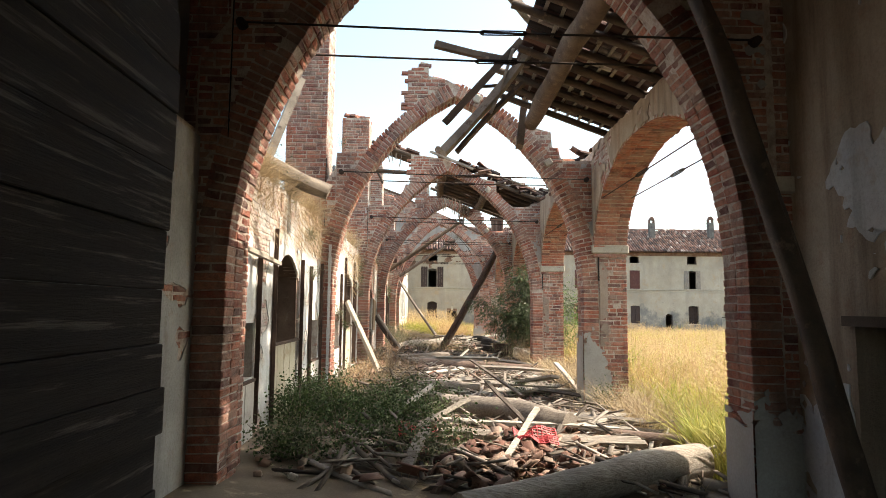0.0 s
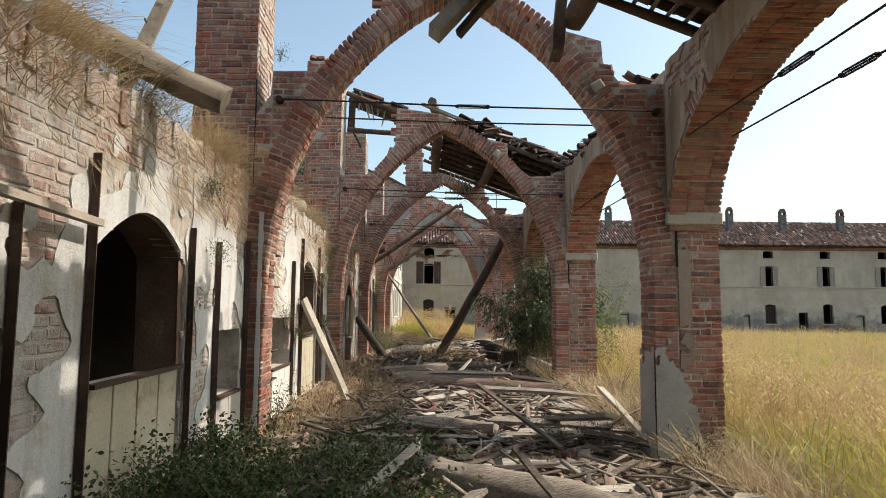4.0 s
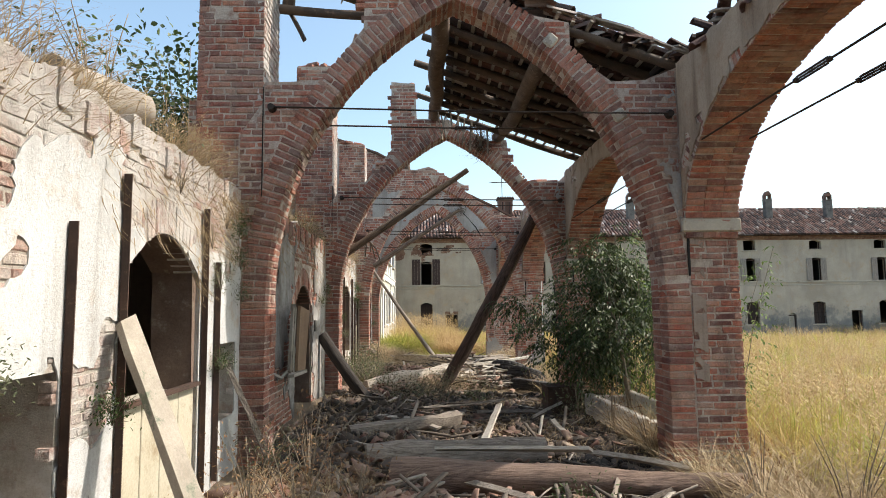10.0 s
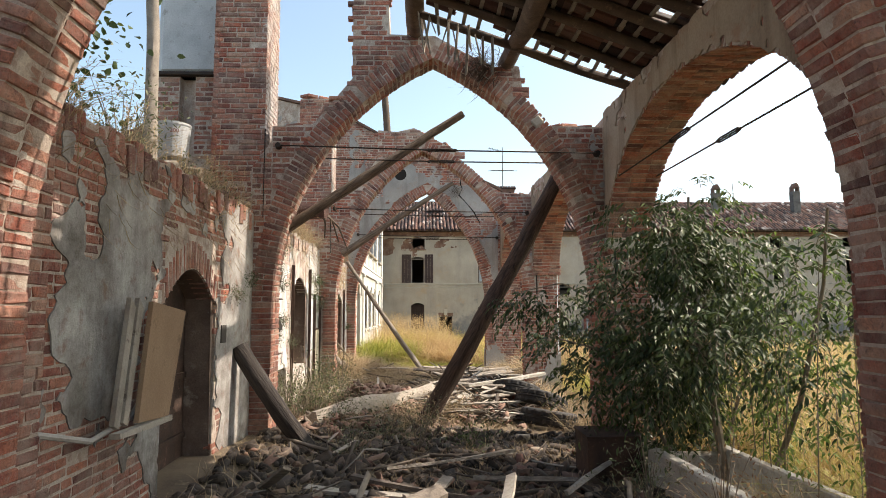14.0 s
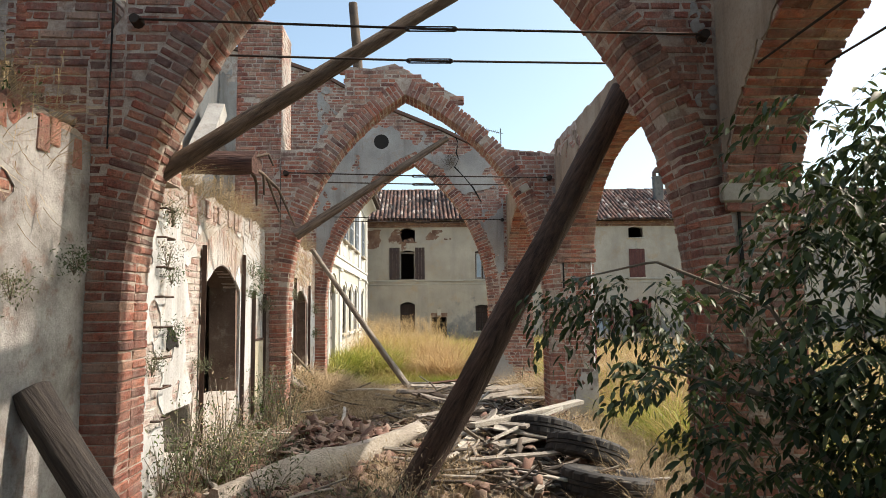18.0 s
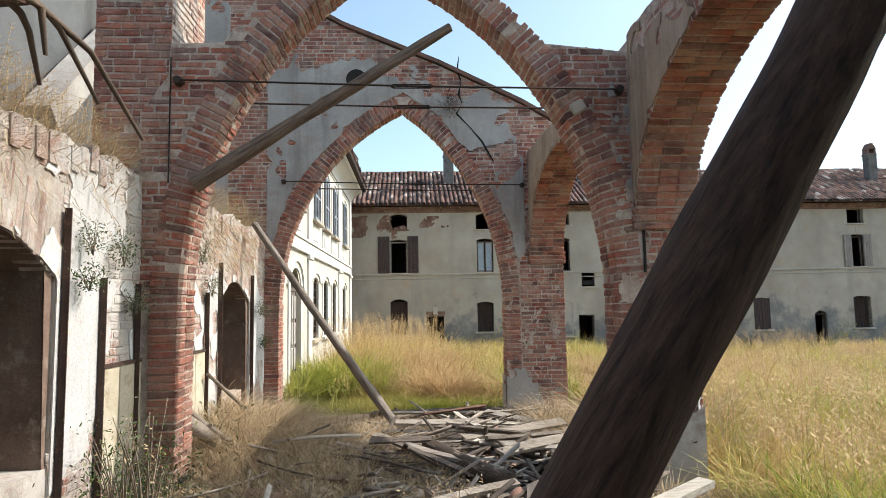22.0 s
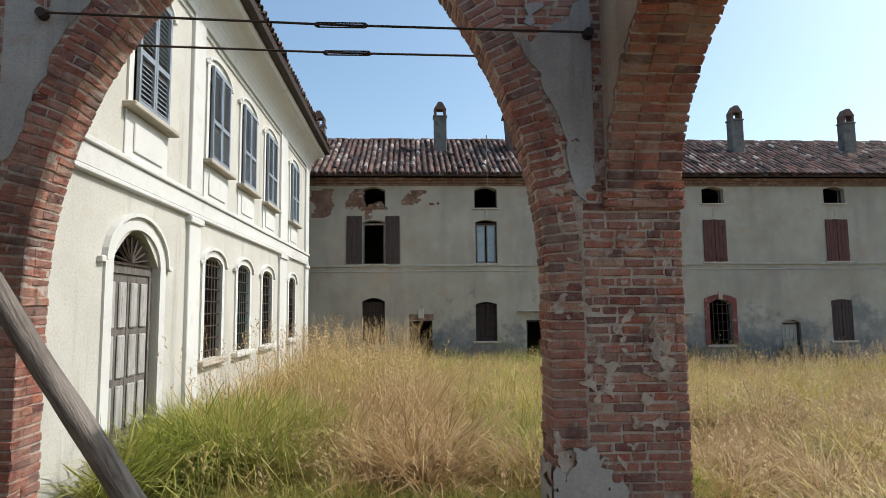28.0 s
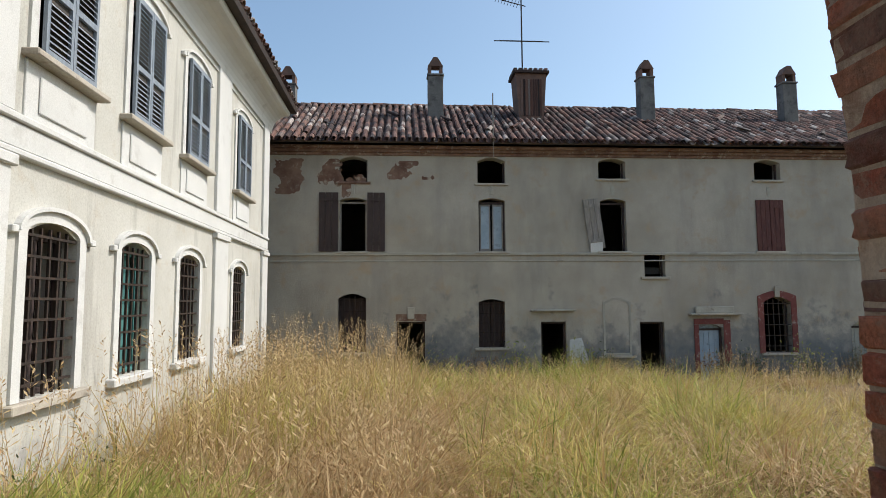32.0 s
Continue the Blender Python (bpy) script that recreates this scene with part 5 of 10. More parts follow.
                part("hood", boxes((a - 0.3, b + 0.55, FH - 0.2, FH - 0.003, z1 + 0.27, z1 + 0.33), (a - 0.1, b + 0.3, FH - 0.1, FH - 0.003, z1 + 0.33, z1 + 0.52), bevel=0.012), STONE, w, "broken stone hood")
            if kind == "door" and a < 1:
                part("keystone", boxes(((a + b) / 2 - 0.1, (a + b) / 2 + 0.1, FH - 0.04, FH - 0.003, z1 + 0.08, z1 + 0.42), bevel=0.012), STONE, w)
                part("lintel", boxes((a - 0.02, b + 0.04, FH - 0.012, FH + 0.002, z1 + 0.02, z1 + 0.22)), CORNICE, w, "bare brick lintel")
            if 4 < a < 5:
                part("hood", boxes((a - 0.3, b + 0.25, FH - 0.16, FH - 0.003, z1 + 0.3, z1 + 0.35), bevel=0.01), CREAM_DARK, w, "thin hood over the door")
    # blind niche
    o, i_ = seg_head(6.6, 7.43, 0.62, 2.3, 0.14), seg_head(6.66, 7.37, 0.7, 2.24, 0.13)
    part("niche_frame", fixed(prism(o, FH - 0.012, FH + 0.002, XZ, [i_])), CREAM_DARK, t, "outline of a walled-up window")
    part("window_sill", boxes((6.45, 7.55, FH - 0.07, FH, 0.56, 0.62), bevel=0.01), STONE, t)
    # bare patches where the plaster has gone
    for k, (a, b, z0, z1) in enumerate(((0.35, 1.9, 5.75, 6.3), (-2.9, -0.9, 5.3, 6.35), (-0.95, -0.25, 5.2, 5.9))):
        f = flaky(90 + k, 1.6, -0.02)
        sheet("bare_patch", t, CORNICE, lambda u, w: (u, FH - 0.002, w), (0, -1, 0), a, b, z0, z1, 0.06, lambda u, w, a=a, b=b, z0=z0, z1=z1: min(f(u, w), 3 * min(u - a, b - u, w - z0, z1 - w)), 0.006, "bare brick patch")
    part("white_patch", fixed(prism([(5.55, -0.3), (6.05, -0.3), (6.15, 0.5), (5.95, 1.15), (5.6, 1.1)], FH - 0.006, FH - 0.001, XZ)), TRIM_WHITE, t, "fresh white plaster patch")
    # lightning rod on the eave
    part("rod", boxes((3.375, 3.405, FH - 0.5, FH - 0.47, 6.3, 8.2)), OLDWOOD, t, "thin upright rod at the eave")
    return t


def chimney(x, y, top, w=0.5, cap=True):
    zb = 6.78 + (y - FH + 0.42) * 0.558
    t = thing("chimney", (x, y, zb), "slim grey plastered chimney with a tile hood on the roof", "chimney", "chimneys on the farm house")
    bm = bmesh.new()
    a = w / 2
    box(bm, x - a, x + a, y - a * 0.8, y + a * 0.8, zb - 0.35, top - 0.62, bevel=0.015)
    part("shaft", bm, CHIMNEY, t)
    part("collar", boxes((x - a - 0.03, x + a + 0.03, y - a * 0.8 - 0.03, y + a * 0.8 + 0.03, top - 0.62, top - 0.56), bevel=0.008), CHIMNEY, t)
    for sx in (-1, 1):
        part("hood_pillar", boxes((x + sx * a * 0.75 - 0.05, x + sx * a * 0.75 + 0.05, y - a * 0.7, y + a * 0.7, top - 0.56, top - 0.3)), TILE_PLAIN, t)
    part("hood", fixed(prism([(x - a, top - 0.3), (x + a, top - 0.3), (x + 0.07, top), (x - 0.07, top)], y - a * 0.8, y + a * 0.8, XZ)), TILE_PLAIN, t, "dark clay tile hood")
    return t


def broad_chimney(x, y):
    zb = 6.78 + (y - FH + 0.42) * 0.558
    t = thing("chimney", (x, y, zb), "broad flaring brick chimney stack with a tile rim", "chimney", "chimneys on the farm house")
    part("shaft", fixed(prism([(x - 0.40, zb - 0.3), (x + 0.40, zb - 0.3), (x + 0.52, 9.75), (x - 0.52, 9.75)], y - 0.4, y + 0.4, XZ)), TILE_PLAIN, t)
    for i in range(9):
        part("rib", boxes((x - 0.34 + i * 0.08, x - 0.29 + i * 0.08, y - 0.425, y - 0.4, zb, 9.55)), TILE, t)
    part("rim", boxes((x - 0.6, x + 0.6, y - 0.5, y + 0.5, 9.75, 9.84), bevel=0.01), TILE, t)
    for i in range(7):
        part("rim_tile", boxes((x - 0.58 + i * 0.17, x - 0.46 + i * 0.17, y - 0.45, y + 0.45, 9.84, 9.93), bevel=0.01), TILE, t)
    return t


def antenna(x, y):
    t = thing("antenna", (x, y, 9.8), "thin metal roof aerial with crossed rods on a chimney", "antenna")
    part("mast", boxes((x - 0.02, x + 0.02, y - 0.02, y + 0.02, 9.6, 12.6)), IRON, t)
    part("boom", boxes((x - 0.95, x + 0.95, y - 0.012, y + 0.012, 11.02, 11.045)), IRON, t)
    part("boom", boxes((x - 0.75, x + 0.75, y + 0.05, y + 0.07, 11.06, 11.085)), IRON, t)
    bm = boxes((x - 0.95, x + 0.15, y - 0.012, y + 0.012, 12.3, 12.325))
    for i in range(8):
        box(bm, x - 0.9 + i * 0.11, x - 0.885 + i * 0.11, y - 0.25, y + 0.25, 12.31, 12.322)
    bmesh.ops.rotate(bm, verts=bm.verts, cent=(x, y, 12.3), matrix=Matrix.Rotation(radians(14), 3, "Y"))
    part("yagi", bm, IRON, t)


# ---- the villa ----
VX = -2.66


def louvre_leaf(parent, y0, y1, z0, z1, x):
    """One leaf of a louvred shutter: two stiles, three rails and sloping slats."""
    lf = part("shutter_leaf", boxes((x, x + 0.04, y0, y0 + 0.05, z0, z1), (x, x + 0.04, y1 - 0.05, y1, z0, z1), *[(x, x + 0.04, y0 + 0.05, y1 - 0.05, zr, zr + 0.07) for zr in (z0, z0 + (z1 - z0) * 0.4, z1 - 0.07)]), SHUTTER_BLUE, parent, "blue-grey louvred shutter leaf")
    z = z0 + 0.10
    while z < z1 - 0.11:
        if abs(z - z0 - (z1 - z0) * 0.4 - 0.03) > 0.07:
            vs = [(x + d + e, yy, z + f) for yy in (y0 + 0.05, y1 - 0.05) for d, e, f in ((0.004, 0.0, 0.028), (0.044, 0.0, -0.012), (0.044, 0.0, -0.022), (0.004, 0.0, 0.018))]
            part("slat", (vs, [(0, 1, 2, 3), (7, 6, 5, 4), (0, 4, 5, 1), (1, 5, 6, 2), (2, 6, 7, 3), (3, 7, 4, 0)]), SHUTTER_BLUE, lf)
        z += 0.062
    # near-black sheet paints the shade between the slats
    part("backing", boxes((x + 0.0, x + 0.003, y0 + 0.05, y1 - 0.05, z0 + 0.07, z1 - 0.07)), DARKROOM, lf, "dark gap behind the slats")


def surround(parent, y0, y1, z0, z1, bow, wide=0.13, name="surround"):
    """Flat white frame round an arched opening, with a thin moulding over its head and short ears."""
    m, a, zs = (y0 + y1) / 2, (y1 - y0) / 2, z1 - bow

    def head(grow, n=14):
        return [(m - (a + grow) * math.cos(math.pi * i / n), zs + (bow + grow * 0.85) * math.sin(math.pi * i / n)) for i in range(n + 1)]
    loop = [(y0 - wide, z0)] + head(wide) + [(y1 + wide, z0), (y1, z0)] + head(0.0)[::-1] + [(y0, z0)]
    s = part(name, fixed(prism(loop, VX, VX + 0.03, YZ)), TRIM_WHITE, parent, "white stucco surround")
    part("hood_mould", fixed(prism(head(wide) + head(wide + 0.05)[::-1], VX, VX + 0.07, YZ)), TRIM_WHITE, s)
    for e, f in ((y0 - wide - 0.14, y0 - wide - 0.051), (y1 + wide + 0.051, y1 + wide + 0.14)):
        part("hood_ear", boxes((VX, VX + 0.065, e, f, zs - 0.03, zs + 0.04), bevel=0.01), TRIM_WHITE, s)
    return s


def villa():
    t = thing("villa", (VX, 42, 0), "two-storey pale cream villa with white mouldings and blue-grey shutters", "house")
    y0, y1, top = 34.76, 48.98, 7.15
    low = [(39.17, 40.08), (41.05, 41.94), (43.02, 43.95), (46.0, 46.9)]
    high = [(36.45, 37.4), (39.17, 40.15), (41.1, 42.05), (43.1, 44.08), (46.05, 47.05)]
    holes = [seg_head(a, b, 1.3, 2.96, 0.13, 10) for a, b in low] + [seg_head(a, b, 4.52, 6.18, 0.1, 8) for a, b in high]
    door = (36.15, 37.42, 3.05, 0.42)
    d = seg_head(door[0], door[1], -0.3, door[2], door[3], 12)
    loop = [(y0, -0.5), (door[0], -0.5)] + d[2:][::-1] + [(door[1], -0.5), (y1, -0.5), (y1, top), (y0, top)]
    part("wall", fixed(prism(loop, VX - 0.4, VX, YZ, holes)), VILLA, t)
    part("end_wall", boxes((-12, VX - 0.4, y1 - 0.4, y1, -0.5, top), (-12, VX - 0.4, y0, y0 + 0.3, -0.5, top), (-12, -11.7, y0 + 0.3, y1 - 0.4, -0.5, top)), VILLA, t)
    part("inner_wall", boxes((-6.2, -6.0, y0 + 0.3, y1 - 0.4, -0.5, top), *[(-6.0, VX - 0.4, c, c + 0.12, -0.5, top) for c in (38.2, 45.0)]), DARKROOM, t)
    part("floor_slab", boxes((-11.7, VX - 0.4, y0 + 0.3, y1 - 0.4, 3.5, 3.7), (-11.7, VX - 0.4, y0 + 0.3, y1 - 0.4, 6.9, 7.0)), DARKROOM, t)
    for d_ in ((VX - 0.01, VX + 0.05, y0, y1 + 0.03, 3.542, 3.778), (VX - 0.01, VX + 0.085, y0, y1 + 0.05, 3.78, 3.85), (VX - 0.01, VX + 0.07, y0, y1 + 0.05, 3.48, 3.54)):
        part("string_course", boxes(d_, bevel=0.012), TRIM_WHITE, t, "white string course")
    for a, b in ((38.36, 38.84), (44.70, 45.5), (48.45, 49.0)):
        part("pilaster", boxes((VX - 0.01, VX + 0.06, a, b, -0.4, 3.475), bevel=0.01), TRIM_WHITE, t, "flat white pilaster")
        part("pilaster", boxes((VX - 0.01, VX + 0.06, a, b, 3.855, 6.6), bevel=0.01), TRIM_WHITE, t, "flat white pilaster")
        part("capital", boxes((VX - 0.01, VX + 0.10, a - 0.04, b + 0.04, 3.37, 3.472), bevel=0.012), TRIM_WHITE, t)
    # coved cornice and eave
    cove = [(VX - 0.05, 6.6)] + [(VX + 0.04 + 0.42 * (1 - math.cos(i / 8 * math.pi / 2)), 6.62 + 0.46 * math.sin(i / 8 * math.pi / 2)) for i in range(9)] + [(VX + 0.5, 7.12), (VX + 0.5, 7.18), (VX - 0.05, 7.18)]
    part("cornice", fixed(prism(cove, y0 - 0.1, y1 + 0.3, lambda u, w, d_: (u, d_, w))), TRIM_WHITE, t, "coved white cornice", smooth=False)
    part("picture_rail", boxes((VX - 0.01, VX + 0.03, y0, y1, 6.50, 6.545)), TRIM_WHITE, t)
    part("gutter", fixed(prism([(VX + 0.5, 7.19), (VX + 0.66, 7.19), (VX + 0.68, 7.3), (VX + 0.5, 7.3)], y0 - 0.1, y1 + 0.4, XZ)), IRON, t, "rusted eaves gutter")
    part("roof", fixed(prism([(VX + 0.6, 7.24), (VX + 0.6, 7.34), (-7.3, 9.1), (-12.6, 7.3), (-12.6, 7.2)], y0 - 0.1, y1 + 0.4, XZ)), TILE_PLAIN, t, "dark clay roof")
    tl = Tiles(t, 9)
    tl.slope((VX + 0.62, y0 - 0.1, 7.30), (0, 1, 0), (-4.7, 0, 1.85), y1 - y0 + 0.5, 1.6)
    tl.done()
    for i, (a, b) in enumerate(low):
        w = part("window", fixed(prism([(a, 1.3), (b, 1.3), (b, 2.86), (a, 2.86)], VX - 0.22, VX - 0.16, YZ, [[(a + 0.05, 1.35), (b - 0.05, 1.35), (b - 0.05, 2.8), (a + 0.05, 2.8)]])), SHUTTER_BROWN if i != 1 else TEAL, t, ("barred window with torn inner boards", "barred window with teal inner shutters", "barred dark ground-floor window", "barred dark ground-floor window")[i])
        part("mullion", boxes((VX - 0.215, VX - 0.165, (a + b) / 2 - 0.03, (a + b) / 2 + 0.03, 1.352, 2.798)), SHUTTER_BROWN if i != 1 else TEAL, w)
        surround(w, a, b, 1.3, 2.96, 0.13)
        part("window_sill", boxes((VX - 0.1, VX + 0.11, a - 0.22, b + 0.22, 1.2, 1.295), bevel=0.012), STONE if i == 0 else TRIM_WHITE, w)
        grille(w, a, b, 1.31, 2.9, VX - 0.03, 5, 8, 0.013, "y")
        if i == 1:
            for c, e in ((a + 0.05, (a + b) / 2 - 0.01), ((a + b) / 2 + 0.01, b - 0.05)):
                part("inner_shutter", boxes((VX - 0.26, VX - 0.23, c, e, 1.32, 2.9)), TEAL, w, "teal painted inner shutter")
        else:
            part("inner_shutter", boxes((VX - 0.26, VX - 0.23, a + 0.06, (a + b) / 2 - 0.06, 1.32, 2.6)), SHUTTER_RED, w, "reddish inner shutter")
    for i, (a, b) in enumerate(high):
        w = part("window", fixed(prism([(a, 4.52), (b, 4.52), (b, 6.08), (a, 6.08)], VX - 0.2, VX - 0.14, YZ, [[(a + 0.05, 4.57), (b - 0.05, 4.57), (b - 0.05, 6.02), (a + 0.05, 6.02)]])), SHUTTER_BLUE, t, "upper window closed by louvred shutters")
        surround(w, a, b, 4.52, 6.18, 0.1, 0.12)
        part("window_sill", boxes((VX - 0.1, VX + 0.16, a - 0.2, b + 0.2, 4.425, 4.495), bevel=0.012), STONE, w)
        m = (a + b) / 2
        louvre_leaf(w, a + 0.01, m - 0.004, 4.51, 6.10, VX + 0.055)
        louvre_leaf(w, m + 0.004, b - 0.01, 4.51, 6.10, VX + 0.055)
        part("apron", boxes((VX - 0.01, VX + 0.022, a - 0.14, b + 0.14, 3.86, 4.42), bevel=0.006), TRIM_WHITE, w, "white panel under the sill")
        part("apron_panel", boxes((VX + 0.02, VX + 0.045, a + 0.06, b - 0.06, 3.95, 4.31), bevel=0.01), TRIM_WHITE, w)
    # the double door
    a, b, zt, bow = door
    dr = part("door", boxes((VX - 0.16, VX - 0.08, a, a + 0.07, -0.3, zt - bow), (VX - 0.16, VX - 0.08, b - 0.07, b, -0.3, zt - bow), (VX - 0.16, VX - 0.08, a + 0.07, b - 0.07, 2.52, 2.62)), GREYDOOR, t, "tall weathered grey panelled double door")
    surround(dr, a, b, -0.1, zt, bow, 0.18)
    m = (a + b) / 2
    for c, e in ((a + 0.07, m - 0.006), (m + 0.006, b - 0.07)):
        lf = part("door_leaf", boxes((VX - 0.15, VX - 0.10, c, e, 0.0, 2.515)), GREYDOOR, dr, "grey panelled door leaf")
        w_ = (e - c) / 2
        for q in range(2):
            for z0, z1 in ((0.12, 0.62), (0.72, 1.22), (1.3, 1.8), (1.88, 2.42)):
                part("panel", boxes((VX - 0.10, VX - 0.075, c + q * w_ + 0.05, c + (q + 1) * w_ - 0.05, z0, z1), bevel=0.014), DOORPANEL, lf)
    fan = part("fanlight", fixed(prism([(a + 0.08, 2.62), (b - 0.08, 2.62), (b - 0.08, 2.65), (a + 0.08, 2.65)], VX - 0.08, VX - 0.06, YZ)), IRON, dr, "wrought iron fanlight")
    for i in range(9):
        ang = math.pi * (i + 0.5) / 9
        bm = bmesh.new()
        bar_between(bm, Vector((VX - 0.07, m, 2.65)), Vector((VX - 0.07, m - 0.5 * math.cos(ang), 2.66 + 0.33 * math.sin(ang))), 0.011)
        part("scroll", bm, IRON, fan)
    part("threshold", boxes((VX - 0.08, VX + 0.15, a - 0.1, b + 0.1, -0.2, 0.0), bevel=0.01), STONE, dr)
    return t


def bar_between(bm, p, q, r):
    """A thin square bar from p to q."""
    p, q = Vector(p), Vector(q)
    d = (q - p)
    z = d.normalized()
    x = z.orthogonal().normalized()
    y = z.cross(x)
    ring = [[bm.verts.new(c + x * (r * sx) + y * (r * sy)) for sx, sy in ((-1, -1), (1, -1), (1, 1), (-1, 1))] for c in (p, q)]
    for i in range(4):
        bm.faces.new((ring[0][i], ring[0][(i + 1) % 4], ring[1][(i + 1) % 4], ring[1][i]))
    bm.faces.new(ring[0][::-1])
    bm.faces.new(ring[1])


farm_house()
for cx, ctop in ((-2.9, 9.85), (1.88, 10.25), (9.0, 10.3), (14.0, 10.2), (18.75, 10.1), (24.0, 10.2), (28.4, 10.1), (33.2, 10.1)):
    chimney(cx, 53.0, ctop)
broad_chimney(5.05, 53.2)
antenna(4.85, 53.2)
villa()

# ---- timber, iron and the remains of the roof ----


def log_shape(points, radii, seed=0, sides=10, rough=0.06, ring=None, flat=1.0):
    """A rough round timber along a line of points, split and knotty. Returns verts, faces."""
    pts = [Vector(p) for p in points]
    dist = [0.0]
    for a, b in zip(pts, pts[1:]):
        dist.append(dist[-1] + (b - a).length)
    n = ring or max(6, int(dist[-1] / 0.09))
    vs, fs = [], []
    up0 = Vector((0.13, 0.21, 1.0)).normalized()
    for i in range(n + 1):
        s = dist[-1] * i / n
        k = max(j for j in range(len(pts) - 1) if dist[j] <= s + 1e-9)
        f = (s - dist[k]) / max(1e-9, dist[k + 1] - dist[k])
        c = pts[k].lerp(pts[k + 1], f)
        r = radii[0] + (radii[1] - radii[0]) * i / n
        d = (pts[k + 1] - pts[k]).normalized()
        x = d.cross(up0).normalized()
        y = x.cross(d)
        c = c + (x * noise.noise((s * 0.7, seed, 1)) + y * noise.noise((s * 0.7, seed, 2))) * r * 0.35
        for q in range(sides):
            a = 2 * math.pi * q / sides
            w = 1 + rough * 3 * noise.noise((math.cos(a) * 1.6 + seed, math.sin(a) * 1.6, s * 1.3 / (r * 8 + 0.3))) + rough * noise.noise((q * 9.1 + seed, s * 3.0, 5))
            vs.append(c + (x * math.cos(a) + y * math.sin(a) * flat) * r * w)
    for i in range(n):
        for q in range(sides):
            b = (q + 1) % sides
            fs.append((i * sides + q, i * sides + b, (i + 1) * sides + b, (i + 1) * sides + q))
    fs.append(tuple(range(sides))[::-1])
    fs.append(tuple(n * sides + q for q in range(sides)))
    return [tuple(v) for v in vs], fs


def wood_log(name, points, radii, label, material, seed=0, category="timber", group="", parent=None, sides=10, rough=0.06, flat=1.0):
    ob = part(name, log_shape(points, radii, seed, max(sides, 12), rough, flat=flat), material, parent, smooth=True)
    ob.data.set_sharp_from_angle(angle=radians(55))
    if parent is None:
        tagged(ob, label, category, group)
    elif label:
        ob["label"] = label
    return ob


def plank_shape(p, q, width, thick, seed, segs=5, twist=0.25, warp=0.03):
    """A weathered board from p to q, warped and split at its ends."""
    rnd = random.Random(seed)
    p, q = Vector(p), Vector(q)
    d = (q - p).normalized()
    side = d.cross(Vector((0, 0, 1)))
    side = side.normalized() if side.length > 0.1 else Vector((1, 0, 0))
    nrm = side.cross(d)
    t0 = rnd.uniform(-twist, twist) * 2
    t1 = t0 + rnd.uniform(-twist, twist)
    bow = rnd.uniform(-warp, warp) * (q - p).length
    vs, fs = [], []
    for i in range(segs + 1):
        f = i / segs
        a = t0 + (t1 - t0) * f
        s2, n2 = side * math.cos(a) + nrm * math.sin(a), nrm * math.cos(a) - side * math.sin(a)
        c = p.lerp(q, f) + nrm * bow * math.sin(math.pi * f) + side * rnd.uniform(-0.006, 0.006)
        w = width * rnd.uniform(0.9, 1.05) / 2
        h = thick * rnd.uniform(0.85, 1.1) / 2
        e = d * (rnd.uniform(-0.05, 0.05) if i in (0, segs) else 0)
        e2 = d * (rnd.uniform(-0.05, 0.05) if i in (0, segs) else 0)
        vs += [c - s2 * w - n2 * h + e, c + s2 * w - n2 * h + e2, c + s2 * w + n2 * h + e2, c - s2 * w + n2 * h + e]
    for i in range(segs):
        for k in range(4):
            b = (k + 1) % 4
            fs.append((i * 4 + k, i * 4 + b, (i + 1) * 4 + b, (i + 1) * 4 + k))
    fs += [(3, 2, 1, 0), tuple(segs * 4 + k for k in range(4))]
    return [tuple(v) for v in vs], fs


def grained(name, lo, hi, dark, along, size=1.0):
    """Cracked timber, its grain running along a given direction."""
    m, nt, b = shader(name, 0.86)
    q = Vector(along).rotation_difference(Vector((0, 0, 1))).to_euler()
    g = nt.nodes.new("ShaderNodeNewGeometry")
    r = nt.nodes.new("ShaderNodeMapping")
    r.inputs["Rotation"].default_value = q
    nt.links.new(g.outputs["Position"], r.inputs["Vector"])
    sc = nt.nodes.new("ShaderNodeMapping")
    sc.inputs["Scale"].default_value = (16 * size, 16 * size, 1.1 * size)
    nt.links.new(r.outputs["Vector"], sc.inputs["Vector"])
    n = node(nt, "ShaderNodeTexNoise", Scale=2.2, Detail=9.0, Roughness=0.7)
    nt.links.new(sc.outputs["Vector"], n.inputs["Vector"])
    col = ramp(nt, n.outputs["Fac"], [(0.34, dark), (0.46, lo), (0.70, hi)])
    s = noise_tex(nt, 2.0, 7, 0.65, None, "World")
    col = mix(nt, ramp(nt, s, [(0.5, (0, 0, 0)), (0.72, (0.65, 0.65, 0.65))]), col, dark)
    f = noise_tex(nt, 90, 5, 0.7, None, "World")
    col = mix(nt, 0.4, col, ramp(nt, f, [(0.3, (0.65, 0.65, 0.65)), (0.7, (1.25, 1.25, 1.25))]), "MULTIPLY")
    nt.links.new(col, b.inputs["Base Color"])
    relief(nt, b, n.outputs["Fac"], 1.0, 0.03)
    return m


